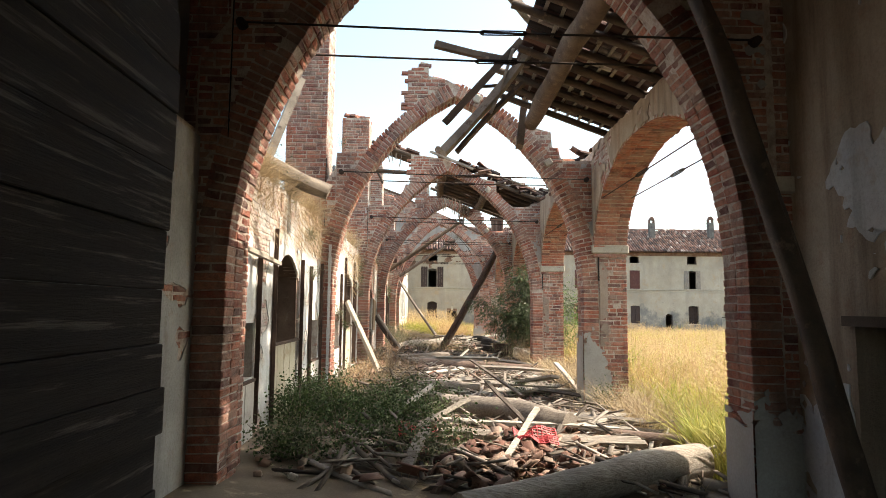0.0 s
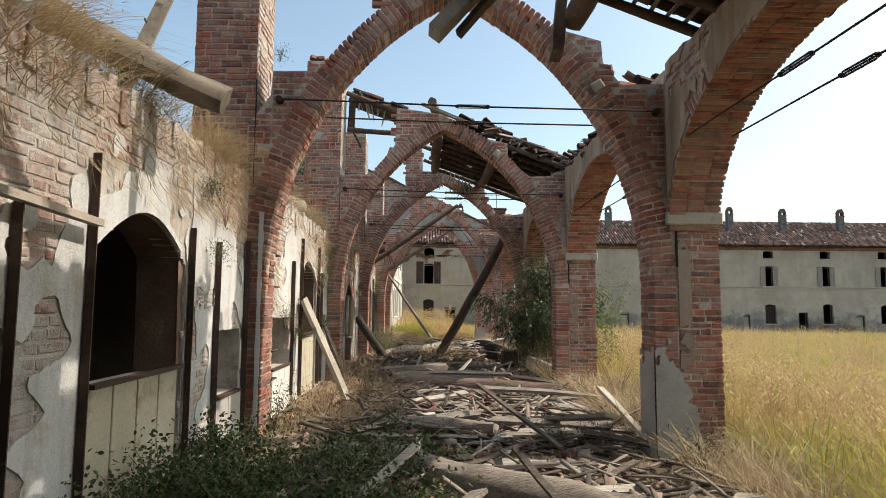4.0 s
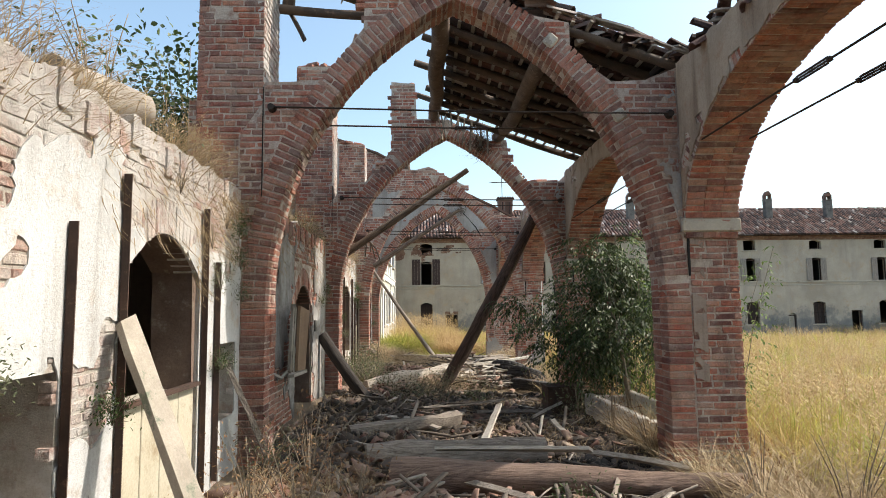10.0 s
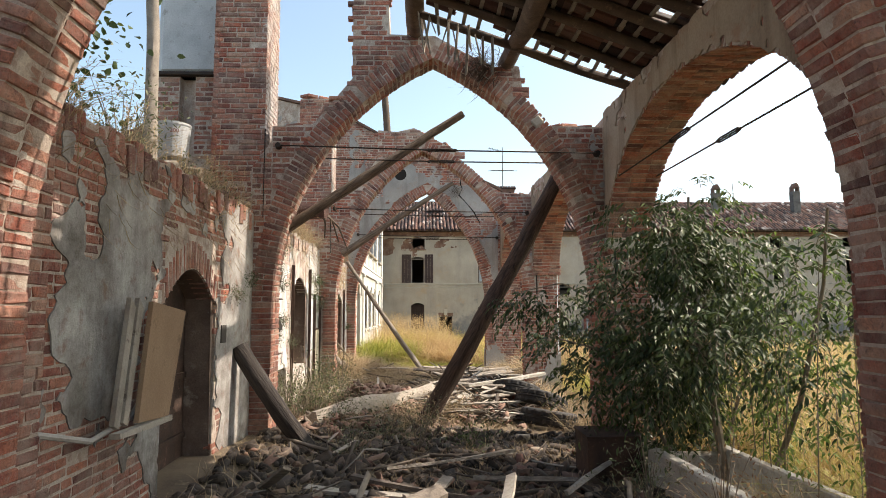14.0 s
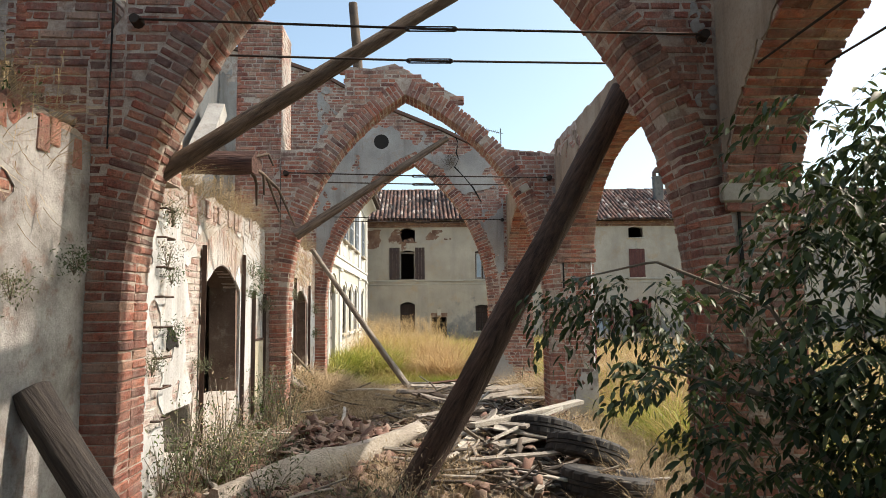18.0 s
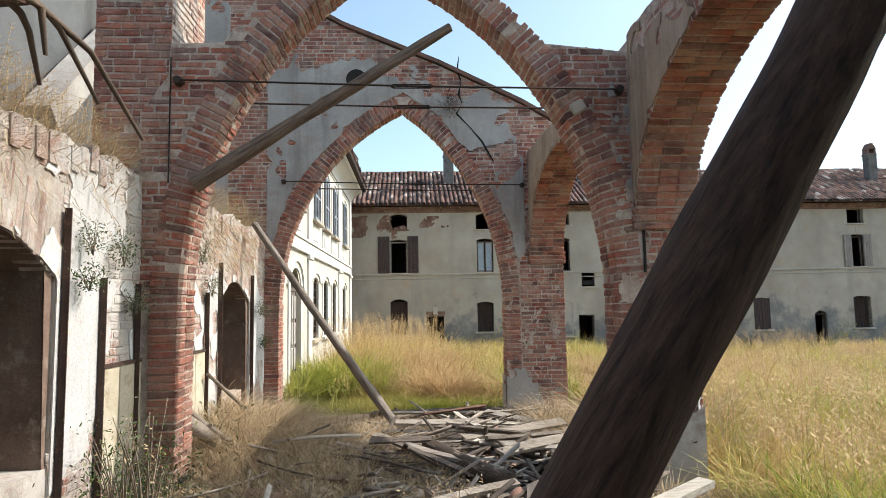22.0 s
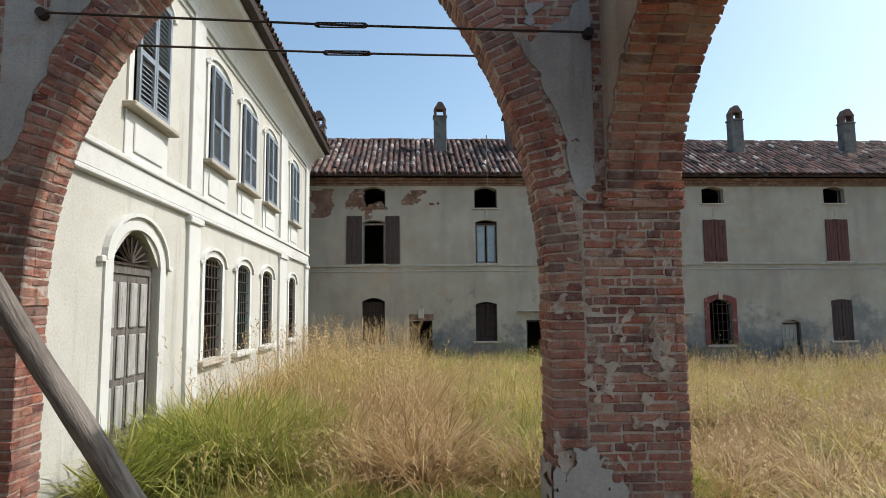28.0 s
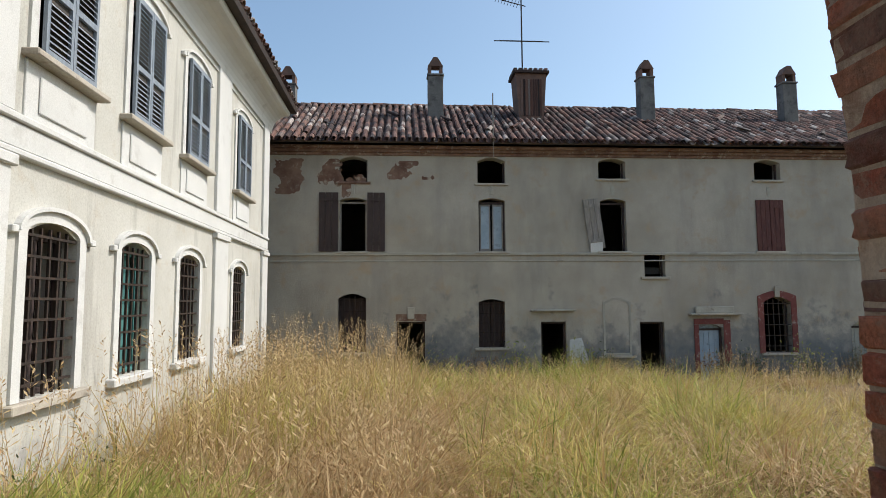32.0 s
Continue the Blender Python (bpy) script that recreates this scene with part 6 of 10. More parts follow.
POLE_DARK = grained("dark cracked trunk", (0.075, 0.046, 0.034), (0.16, 0.105, 0.078), (0.022, 0.014, 0.011), (2.13, -0.9, 4.0))
POLE_BROWN = grained("brown cracked pole", (0.15, 0.105, 0.075), (0.27, 0.20, 0.15), (0.05, 0.035, 0.026), (3.05, 0.15, 2.2))
POLE_GREY = grained("grey cracked pole", (0.20, 0.17, 0.145), (0.34, 0.30, 0.26), (0.09, 0.07, 0.055), (2.3, -0.5, -3.3))
CHARRED = grained("charred log wood", (0.03, 0.024, 0.021), (0.075, 0.06, 0.05), (0.012, 0.009, 0.008), (1.1, 0, -1.5))
BEAM_RED = grained("red-brown cracked beam", (0.085, 0.038, 0.028), (0.155, 0.08, 0.06), (0.022, 0.012, 0.01), (1.5, -0.3, -0.06))


def roof_z(x, y=0):
    return 5.05 + 0.36 * (2.9 - x)


def tie_rods():
    """Paired iron rods with turnbuckles across each arch, and along the arcade openings."""
    for k, (y, jl, jr, tx, tz) in enumerate(ARCHES):
        xr = 2.42 + SHIFT[k]
        for row, (dy, z0, z1) in enumerate(((-0.06, 4.53, 4.43), (THICK + 0.06 if k < 5 else 0.46, 4.5, 4.42))):
            t = thing("tie_rod", (0, y + dy, 4.45), "thin rusted iron tie rod with a turnbuckle across the arch", "tie rod", "tie rods")
            bm = bmesh.new()
            sag = -0.02
            mid = Vector((0.05, y + dy, (z0 + z1) / 2 + sag))
            bar_between(bm, (-2.38, y + dy, z0), mid, 0.008)
            bar_between(bm, mid, (xr, y + dy, z1), 0.008)
            part("rod", bm, IRON, t)
            bm = bmesh.new()
            for sx in (-0.2, 0.2):
                bmesh.ops.create_icosphere(bm, subdivisions=1, radius=0.026, matrix=Matrix.Translation(mid + Vector((sx, 0, 0))))
            bar_between(bm, mid + Vector((-0.2, 0, 0.02)), mid + Vector((0.2, 0, 0.02)), 0.005)
            bar_between(bm, mid + Vector((-0.2, 0, -0.02)), mid + Vector((0.2, 0, -0.02)), 0.005)
            part("turnbuckle", bm, IRON, t)
            for sx, z in ((-2.40, z0), (xr + 0.02, z1)):
                bm = bmesh.new()
                bmesh.ops.create_cone(bm, cap_ends=True, segments=10, radius1=0.055, radius2=0.04, depth=0.10, matrix=Matrix.Translation((sx, y + dy * 0.5 if row == 0 else y + dy - 0.03, z)) @ Matrix.Rotation(radians(90), 4, "X"))
                part("anchor", bm, IRON, t)
    for k in range(3):
        y0, y1 = ARCHES[k][0] + 0.5, ARCHES[k + 1][0] + 0.1
        for dx in (0.04, 0.58):
            t = thing("tie_rod", (2.6, (y0 + y1) / 2, 3.95), "thin rusted iron tie rod along the arcade opening", "tie rod", "tie rods")
            a, b = Vector((WALL_R0 + SHIFT[k] + dx, y0, 3.98)), Vector((WALL_R0 + SHIFT[k + 1] + dx, y1, 3.97))
            bm = bmesh.new()
            bar_between(bm, a, b, 0.008)
            part("rod", bm, IRON, t)
            mid = a.lerp(b, 0.52)
            u = (b - a).normalized()
            bm = bmesh.new()
            for s in (-0.22, 0.22):
                bmesh.ops.create_icosphere(bm, subdivisions=1, radius=0.028, matrix=Matrix.Translation(mid + u * s))
            bar_between(bm, mid - u * 0.2 + Vector((0, 0, 0.024)), mid + u * 0.2 + Vector((0, 0, 0.024)), 0.008)
            bar_between(bm, mid - u * 0.2 - Vector((0, 0, 0.024)), mid + u * 0.2 - Vector((0, 0, 0.024)), 0.008)
            part("turnbuckle", bm, IRON, t)


def roof_piece(name, x0, x1, y0, y1, seed, label, step=0.5, gaps=0.05, ragged=0.4, lost=lambda x, y: False):
    """A remnant of the lean-to roof: rafters down the slope, laths, clay tiles."""
    rnd = random.Random(seed)
    t = thing(name, ((x0 + x1) / 2, (y0 + y1) / 2, roof_z((x0 + x1) / 2)), label, "roof", kind="structure")
    n = int((y1 - y0) / step)
    for i in range(n + 1):
        y = y0 + (y1 - y0) * i / n + rnd.uniform(-0.05, 0.05)
        a, b = x0 - rnd.uniform(0, ragged), x1
        if lost(a, y):
            a = x0 + 1.5
        wood_log("rafter", [(a, y, roof_z(a) - 0.06), (b, y + rnd.uniform(-0.05, 0.05), roof_z(b) - 0.06)], (0.055, 0.065), "", DARKWOOD, seed + i, parent=t, sides=7)
    m = int((x1 - x0) / 0.19)
    for j in range(m):
        x = x0 + (x1 - x0) * (j + 0.5) / m
        for c in range(int((y1 - y0) / 0.9) + 1):
            ya = y0 + c * 0.9 - (rnd.uniform(-0.1, 0.3) if c == 0 else 0.0)
            if rnd.random() < 0.08 or lost(x, ya + 0.4):
                continue
            yb = min(y1 + 0.1, ya + 0.95)
            part("lath", plank_shape((x, ya, roof_z(x) + 0.012), (x + rnd.uniform(-0.03, 0.03), yb, roof_z(x) + 0.012), 0.05, 0.022, seed * 31 + j * 17 + c, 1, 0.05, 0.0), OLDWOOD, t)
    tl = Tiles(t, seed)
    up = Vector((x0 - x1, 0, roof_z(x0) - roof_z(x1)))
    tl.slope((x1 + 0.12, y0, roof_z(x1 + 0.12) + 0.02), (0, 1, 0), up, y1 - y0, up.length - 0.1, single=lambda a, r: False, missing=gaps, lost=lambda a, r: lost(x1 - r * 0.30, y0 + a))
    tl.done()
    return t


def dark_start():
    """The roofed end of the gallery where the camera sets out."""
    t = thing("roof", (0, 0, 6), "closed tile roof over the dark end of the gallery", "roof", kind="structure")
    part("deck", fixed(prism([(-6.0, roof_z(-6.0)), (3.6, roof_z(3.6)), (3.6, roof_z(3.6) + 0.12), (-6.0, roof_z(-6.0) + 0.12)], -7.0, 5.75, XZ)), DARKWOOD, t)
    # unseen walls added to dim the start; the arch admits sky light
    tagged(part("wall_back", fixed(prism([(-6, -0.3), (-2.4, -0.3)] + side_arc(-2.4, 2.2, (0.0, 5.6)) + side_arc(2.4, 2.2, (0.0, 5.6))[::-1][1:] + [(2.4, -0.3), (3.2, -0.3), (3.2, 9.2), (-6, 9.2)], -7.2, -6.9, XZ)), DARK), "plain wall with an open arch behind the start", "wall", kind="structure")
    tagged(part("wall_west", boxes((-6.3, -6.0, -7.2, 5.2, -0.3, 9.6)), DARK), "plain wall closing the dark end", "wall", kind="structure")
    # right-hand wall with a low dark doorway
    loop = [(-6.9, -0.3), (3.2, -0.3), (3.2, 1.78), (4.45, 1.78), (4.45, -0.3), (5.22, -0.3), (5.22, 5.4), (-6.9, 5.4)]
    w = thing("wall_east", (2.75, 1, 0), "ochre plastered wall with a low dark doorway", "wall", kind="structure")
    part("masonry_core", fixed(prism(loop, 2.74, 3.15, YZ)), PLASTER_OCHRE, w)
    f = flaky(141, 0.9, -0.12)
    sheet("plaster", w, PLASTER, lambda u, z: (2.738, u, z), (-1, 0, 0), 2.2, 5.2, 0, 5.2, 0.06, lambda u, z: min(f(u, z), 4 * max(3.1 - u, u - 4.5, z - 1.85)), 0.012, "pale patch of older plaster")
    part("lintel", boxes((2.70, 3.16, 3.1, 4.55, 1.78, 1.86)), DARKWOOD, w)
    # box added behind the low doorway so that its opening stays dark
    tagged(part("wall_closet", boxes((3.15, 5.0, 2.9, 3.0, -0.3, 2.4), (3.15, 5.0, 4.6, 4.7, -0.3, 2.4), (4.9, 5.0, 3.0, 4.6, -0.3, 2.4), (3.15, 5.0, 2.9, 4.7, 2.4, 2.5)), DARKROOM), "dark closet behind the doorway", "wall", kind="structure")
    # plank wall beside the camera
    p = thing("plank_partition", (-1.75, 1, 0), "black old partition of rough horizontal boards", "partition")
    rnd = random.Random(5)
    z = 0.0
    while z < 4.8:
        h = rnd.uniform(0.17, 0.27)
        bm = bmesh.new()
        box(bm, -1.80, -1.75 + rnd.uniform(-0.008, 0.008), -3.0, 2.36 + rnd.uniform(-0.03, 0.03), z + 0.001, z + h - 0.002, bevel=0.004)
        part("board", bm, BLACKWOOD, p)
        z += h
    for y in (-1.5, 0.9, 2.28):
        part("post", boxes((-1.90, -1.805, y, y + 0.1, 0, 4.8)), BLACKWOOD, p)
    # wall before the first arch
    s = thing("wall_side", (FACE, 3.5, 0), "damp side wall with peeling plaster and dry weeds on its crest", "wall", kind="structure")
    part("masonry_core", boxes((FACE - 0.42, FACE - 0.008, -6.9, 5.24, -0.3, 3.5)), MORTAR, s)
    f2 = flaky(150, 1.1, 0.36, 0.5, 0.5)
    fld = lambda u, w: f2(u, w) + min(0, (2.9 - w) * 0.9)
    sheet("plaster", s, PLASTER_GREY, lambda u, w: (FACE - 0.004, u, w), (1, 0, 0), 1.5, 5.2, -0.1, 3.45, 0.05, fld, 0.011, "peeling damp plaster")
    ms = Masonry(s, 555)
    lay(ms, (FACE - 0.008, 5.22, 0), (0, -1, 0), (1, 0, 0), 3.6, 0, 3.5, proud=0.004, keep=lambda u, z: fld(5.22 - u, z) < 0.3)
    ms.done()
    # unseen upper wall, added to shut light out beside the start
    tagged(part("wall_upper", boxes((-3.3, -2.9, -6.9, 5.2, 3.5, 8.2)), DARK), "plain upper wall over the dark end", "wall", kind="structure")
    wood_log("leaning_post", [(1.70, 4.86, 4.85), (2.2, 4.5, 2.66), (2.62, 4.15, 0.1)], (0.085, 0.10), "thick dark timber post leaning beside the brick pier", DARKWOOD, 77, "post")


def rooms_behind():
    """Shaded rooms behind the side wall, with the ruined upper storey over them."""
    for k in range(5):
        y0, y1 = ARCHES[k][0] + 0.8, ARCHES[k + 1][0]
        w = thing("room_shell", (-5, (y0 + y1) / 2, 0), "bare dark room behind the side wall", "room", kind="structure")
        holes = [[(32.20, 0.19), (33.63, 0.19), (33.63, 1.91), (32.20, 1.91)]] if k == 4 else []
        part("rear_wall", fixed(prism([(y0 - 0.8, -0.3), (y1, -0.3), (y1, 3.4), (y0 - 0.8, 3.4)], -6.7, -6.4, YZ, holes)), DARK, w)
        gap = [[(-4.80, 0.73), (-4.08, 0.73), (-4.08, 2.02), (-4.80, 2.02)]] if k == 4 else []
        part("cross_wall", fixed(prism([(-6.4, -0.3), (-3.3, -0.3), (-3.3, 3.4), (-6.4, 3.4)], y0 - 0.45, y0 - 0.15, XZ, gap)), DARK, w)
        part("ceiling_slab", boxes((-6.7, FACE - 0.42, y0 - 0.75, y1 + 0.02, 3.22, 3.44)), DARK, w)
        part("sill_wall", boxes((FACE - 0.40, FACE - (0.02 if k == 3 else 0.1), DOORWAYS[k][0] + 0.002, DOORWAYS[k][1] - 0.002, -0.3, SILLS[k] - 0.05 if k != 2 else 0.1)), CREAM_DARK if k < 2 else (LIMEWASH_CORE if k == 3 else MORTAR), w)
        for a, b, z0, z1 in RECESSES[k]:
            if k < 2:
                continue
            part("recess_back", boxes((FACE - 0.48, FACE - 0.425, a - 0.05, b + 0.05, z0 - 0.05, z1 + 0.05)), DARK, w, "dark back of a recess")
    # iron railing seen through the window of the fourth room
    rl = thing("railing", (-6.75, 32.92, 0.4), "thin black iron railing outside the back window", "railing")
    part("top_rail", boxes((-6.80, -6.77, 32.00, 33.83, 0.61, 0.64)), IRON, rl)
    for i in range(9):
        yy = 32.10 + i * 0.16
        part("baluster", boxes((-6.795, -6.775, yy, yy + 0.02, -0.05, 0.61)), IRON, rl)
    ob = part("terrace", boxes((-6.7, FACE - 0.45, 5.3, 34.2, 3.45, 3.52)), SOIL)
    tagged(ob, "earth and rubble on the rooms' flat top", "terrace", kind="structure")
    tagged(part("sill_beam", plank_shape((-0.75, 34.18, 0.10), (1.78, 34.22, 0.12), 0.24, 0.2, 17, 6, 0.05, 0.01), BLACKWOOD), "blackened timber sill lying across the gable arch", "beam")
    # plain closing wall of the house behind
    tagged(part("wall_house_behind", boxes((-9.2, -9.0, 5.0, 34.2, 3.0, 6.2)), PLASTER_GREY), "distant plain plaster wall of the house behind", "wall", kind="structure")
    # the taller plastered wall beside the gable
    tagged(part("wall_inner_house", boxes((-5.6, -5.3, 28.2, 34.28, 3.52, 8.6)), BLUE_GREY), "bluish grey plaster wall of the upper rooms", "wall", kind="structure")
    tagged(part("brace", plank_shape((-4.75, 30.6, 4.6), (-4.9, 33.0, 7.0), 0.42, 0.34, 64, 5, 0.05, 0.0), PLASTER_GREY), "white plastered sloping brace against the upper wall", "brace")
    # brick stump with a slit beside the fourth column, with a tank on it
    st = thing("brick_stump", (-3.9, 23.9, 3.5), "ruined brick stump with a narrow slit beside the column", "wall", kind="structure")
    part("masonry_core", boxes((-4.62, -4.17, 24.0, 24.4, 3.52, 5.85), (-3.92, -3.32, 24.0, 24.4, 3.52, 5.85), (-4.17, -3.92, 24.15, 24.4, 3.52, 5.85)), MORTAR, st)
    ms = Masonry(st, 610)
    lay(ms, (-4.62, 24.0, 3.52), (1, 0, 0), (0, -1, 0), 0.45, 3.52, 5.85)
    lay(ms, (-3.92, 24.0, 3.52), (1, 0, 0), (0, -1, 0), 0.60, 3.52, 5.85)
    ms.done()
    tk = thing("water_tank", (-4.0, 24.2, 5.86), "large pale grey metal tank on the brick stump", "tank")
    part("body", boxes((-4.55, -3.5, 23.95, 24.5, 5.86, 7.3), bevel=0.10), ZINC, tk)
    part("base_rim", boxes((-4.57, -3.48, 23.93, 24.52, 5.86, 5.92), bevel=0.01), IRON, tk)
    wood_log("pipe", [(-3.55, 23.85, 3.4), (-3.45, 23.8, 5.6)], (0.03, 0.03), "pale upright drain pipe beside the stump", PALEWOOD, 3, "pipe", sides=8, rough=0.01)
    wood_log("post", [(-3.76, 22.2, 3.5), (-3.87, 22.2, 7.2)], (0.085, 0.075), "grey upright wooden post on the terrace", OLDWOOD, 8, "post")
    # bucket
    b = thing("bucket", (-3.86, 23.1, 4.24), "dented pale zinc barrel with a red number standing on rubble", "bucket")
    bm = bmesh.new()
    bmesh.ops.create_cone(bm, cap_ends=True, segments=20, radius1=0.20, radius2=0.235, depth=0.5, matrix=Matrix.Translation((-3.86, 23.1, 4.52)))
    part("body", bm, ZINC, b, smooth=False)
    for z, r in ((4.75, 0.24), (4.30, 0.21)):
        bm = bmesh.new()
        bmesh.ops.create_cone(bm, cap_ends=True, segments=20, radius1=r, radius2=r, depth=0.03, matrix=Matrix.Translation((-3.86, 23.1, z)))
        part("hoop", bm, ZINC, b)
    cu = bpy.data.curves.new("number", "FONT")
    cu.body, cu.size, cu.extrude, cu.align_x = "200", 0.085, 0.002, "CENTER"
    tx = new("number", cu)
    cu.materials.append(RED_TRIM)
    tx.matrix_basis = pose(-3.76, 22.868, 4.6, 86, 0, 24)
    attach(tx, b)
    part("rubble_base", log_shape([(-4.3, 23.15, 3.85), (-3.4, 23.1, 3.82)], (0.42, 0.38), 5, 14, 0.15), SOIL, b, "heap of rubble")
    # smaller stumps seen between the columns
    for y, x0, x1, top in ((18.6, -3.9, -3.3, 5.1), (12.7, -3.7, -3.3, 5.0), (24.35, -3.2, -2.55, 5.05), (30.0, -3.1, -2.6, 6.6)):
        s = thing("brick_stump", ((x0 + x1) / 2, y, 3.5), "short broken brick stump on the wall crest", "wall", "brick stumps", "structure")
        part("masonry_core", boxes((x0, x1, y, y + 0.4, 3.4, top)), MORTAR, s)
        ms = Masonry(s, int(y * 10))
        lay(ms, (x0, y, 3.4), (1, 0, 0), (0, -1, 0), x1 - x0, 3.4, top)
        lay(ms, (x1, y, 3.4), (0, 1, 0), (1, 0, 0), 0.4, 3.4, top, single=lambda u, z: False)
        ms.done()


def wall_fittings():
    """Iron posts, boards and pale panels on the side wall."""
    posts = [(7.2, 0.5, 2.5), (7.94, 0.4, 2.95), (9.64, 0.4, 2.66), (10.36, 0.4, 2.6), (11.36, 0.4, 2.72), (13.9, 0.5, 2.66), (14.55, 0.4, 3.1), (16.14, 0.4, 3.1), (16.5, 0.4, 2.6), (25.98, 0.5, 2.93), (27.7, 0.4, 2.96), (28.3, 0.4, 2.43), (28.98, 0.4, 2.4), (31.04, 0.3, 2.36), (31.6, 0.3, 2.8), (33.3, 0.3, 2.7)]
    for y, z0, z1 in posts:
        ob = part("iron_post", boxes((FACE + 0.018, FACE + 0.075, y - 0.028, y - 0.018, z0, z1), (FACE + 0.018, FACE + 0.028, y - 0.018, y + 0.03, z0, z1)), RUST, None)
        tagged(ob, "dark rusted angle-iron post fixed to the wall", "post", "iron posts on the side wall")
    panels = [(6.05, 7.15, 0.2, 1.0, "pale concrete panel under a recess", CEMENT), (8.05, 9.55, 0.3, 1.36, "", PANEL), (10.42, 11.3, 0.3, 0.92, "pale concrete panel under a recess", CEMENT), (12.75, 13.84, 0.3, 0.98, "white painted panel under a recess", TRIM_WHITE), (14.66, 16.06, 0.3, 1.40, "", PANEL), (28.34, 28.96, 0.55, 1.62, "", PANEL), (29.0, 29.3, 0.55, 1.62, "", PANEL), (30.3, 31.0, 0.55, 1.58, "", PANEL)]
    for y0, y1, z0, z1, label, mat in panels:
        t = thing("panel_board", (FACE, (y0 + y1) / 2, z0), label or "stained yellowish boards closing the foot of an opening", "panel", "panels on the side wall")
        n = max(1, round((y1 - y0) / 0.36))
        for i in range(n):
            a, b = y0 + (y1 - y0) * i / n, y0 + (y1 - y0) * (i + 1) / n
            part("board", boxes((FACE - 0.06, FACE - 0.02 if label == "" and y0 in (8.05, 14.66) else FACE + 0.035, a + 0.008, b - 0.008, z0, z1), bevel=0.006), mat, t)
        part("top_rail", boxes((FACE - 0.03, FACE + 0.045, y0, y1, z1 + 0.002, z1 + 0.035)), RUST, t)
    # rungs of two wall ladders
    for y0, zs in ((12.5, (0.9, 1.3, 1.75, 2.2, 2.65)), (24.66, (1.03, 1.35, 1.65, 1.96, 2.27, 2.57, 2.88, 3.18))):
        for z in zs:
            bm = bmesh.new()
            pts = [Vector((FACE, y0, z)), Vector((FACE + 0.09, y0, z)), Vector((FACE + 0.09, y0 + 0.26, z)), Vector((FACE, y0 + 0.26, z))]
            for a, b in zip(pts, pts[1:]):
                bar_between(bm, a, b, 0.008)
            tagged(part("wall_rung", bm, RUST), "rusted iron rung set into the wall", "rung", "rungs of the wall ladders")
    # hole drawn as a near-black piece on the face, not cut in
    hole = [(24.97, 1.74), (25.05, 1.70), (25.2, 1.74), (25.3, 1.72), (25.27, 1.82), (25.17, 1.86), (25.1, 1.95), (25.0, 1.93)]
    tagged(part("wall_hole", fixed(prism(hole, FACE - 0.02, FACE + 0.017, YZ)), VOID), "ragged dark hole broken into the plaster", "hole")
    # door of the third bay and the board hung beside it
    d = thing("door", (FACE - 0.3, 21.1, 0.1), "rusted brown sheet-iron door standing in the arched doorway", "door")
    part("leaf", boxes((FACE - 0.38, FACE - 0.33, 20.36, 21.84, 0.05, 2.5)), RUST, d)
    for z in (0.6, 1.3, 2.0):
        part("rail", boxes((FACE - 0.33, FACE - 0.30, 20.4, 21.8, z, z + 0.06)), RUST, d)
    c = thing("cupboard_door", (-2.5, 20.1, 0.9), "loose brown board door hanging askew on a grey wooden frame", "board")
    tilted = [(19.33, 1.2), (19.91, 1.16), (20.21, 2.08), (19.51, 2.16)]
    part("board", fixed(prism(tilted, -2.52, -2.48, YZ)), BROWNBOARD, c, "brown board")
    for dy in (-0.16, -0.30):
        part("batten", fixed(prism([(p + dy if i in (0, 3) else q + dy, z + 0.03) for i, ((p, z), q) in enumerate(zip(tilted, (0, tilted[0][0] + 0.08, tilted[3][0] + 0.08, 0)))], -2.56, -2.522, YZ)), OLDWOOD, c)
    part("batten", plank_shape((-2.5, tilted[0][0] - 0.35, tilted[0][1] - 0.04), (-2.5, tilted[1][0] + 0.05, tilted[1][1] - 0.02), 0.09, 0.05, 15, 2, 0.05, 0.0), PALEWOOD, c)
    tagged(part("hose", log_shape([(-2.7, 18.2, 1.35), (-2.62, 18.9, 1.15), (-2.62, 19.5, 1.22), (-2.66, 20.0, 1.5)], (0.022, 0.022), 3, 7, 0.02), CEMENT), "grey hose slung along the wall", "hose")
    tagged(part("rail_board", plank_shape((-2.68, 6.15, 2.56), (-2.66, 7.9, 2.47), 0.06, 0.05, 33, 3, 0.05, 0.0), PALEWOOD), "pale board nailed across the wall", "board")
    tagged(part("wall_niche", boxes((FACE + 0.003, FACE + 0.022, 22.02, 22.2, 1.68, 1.9)), DARKROOM), "small square dark hole in the wall", "niche")


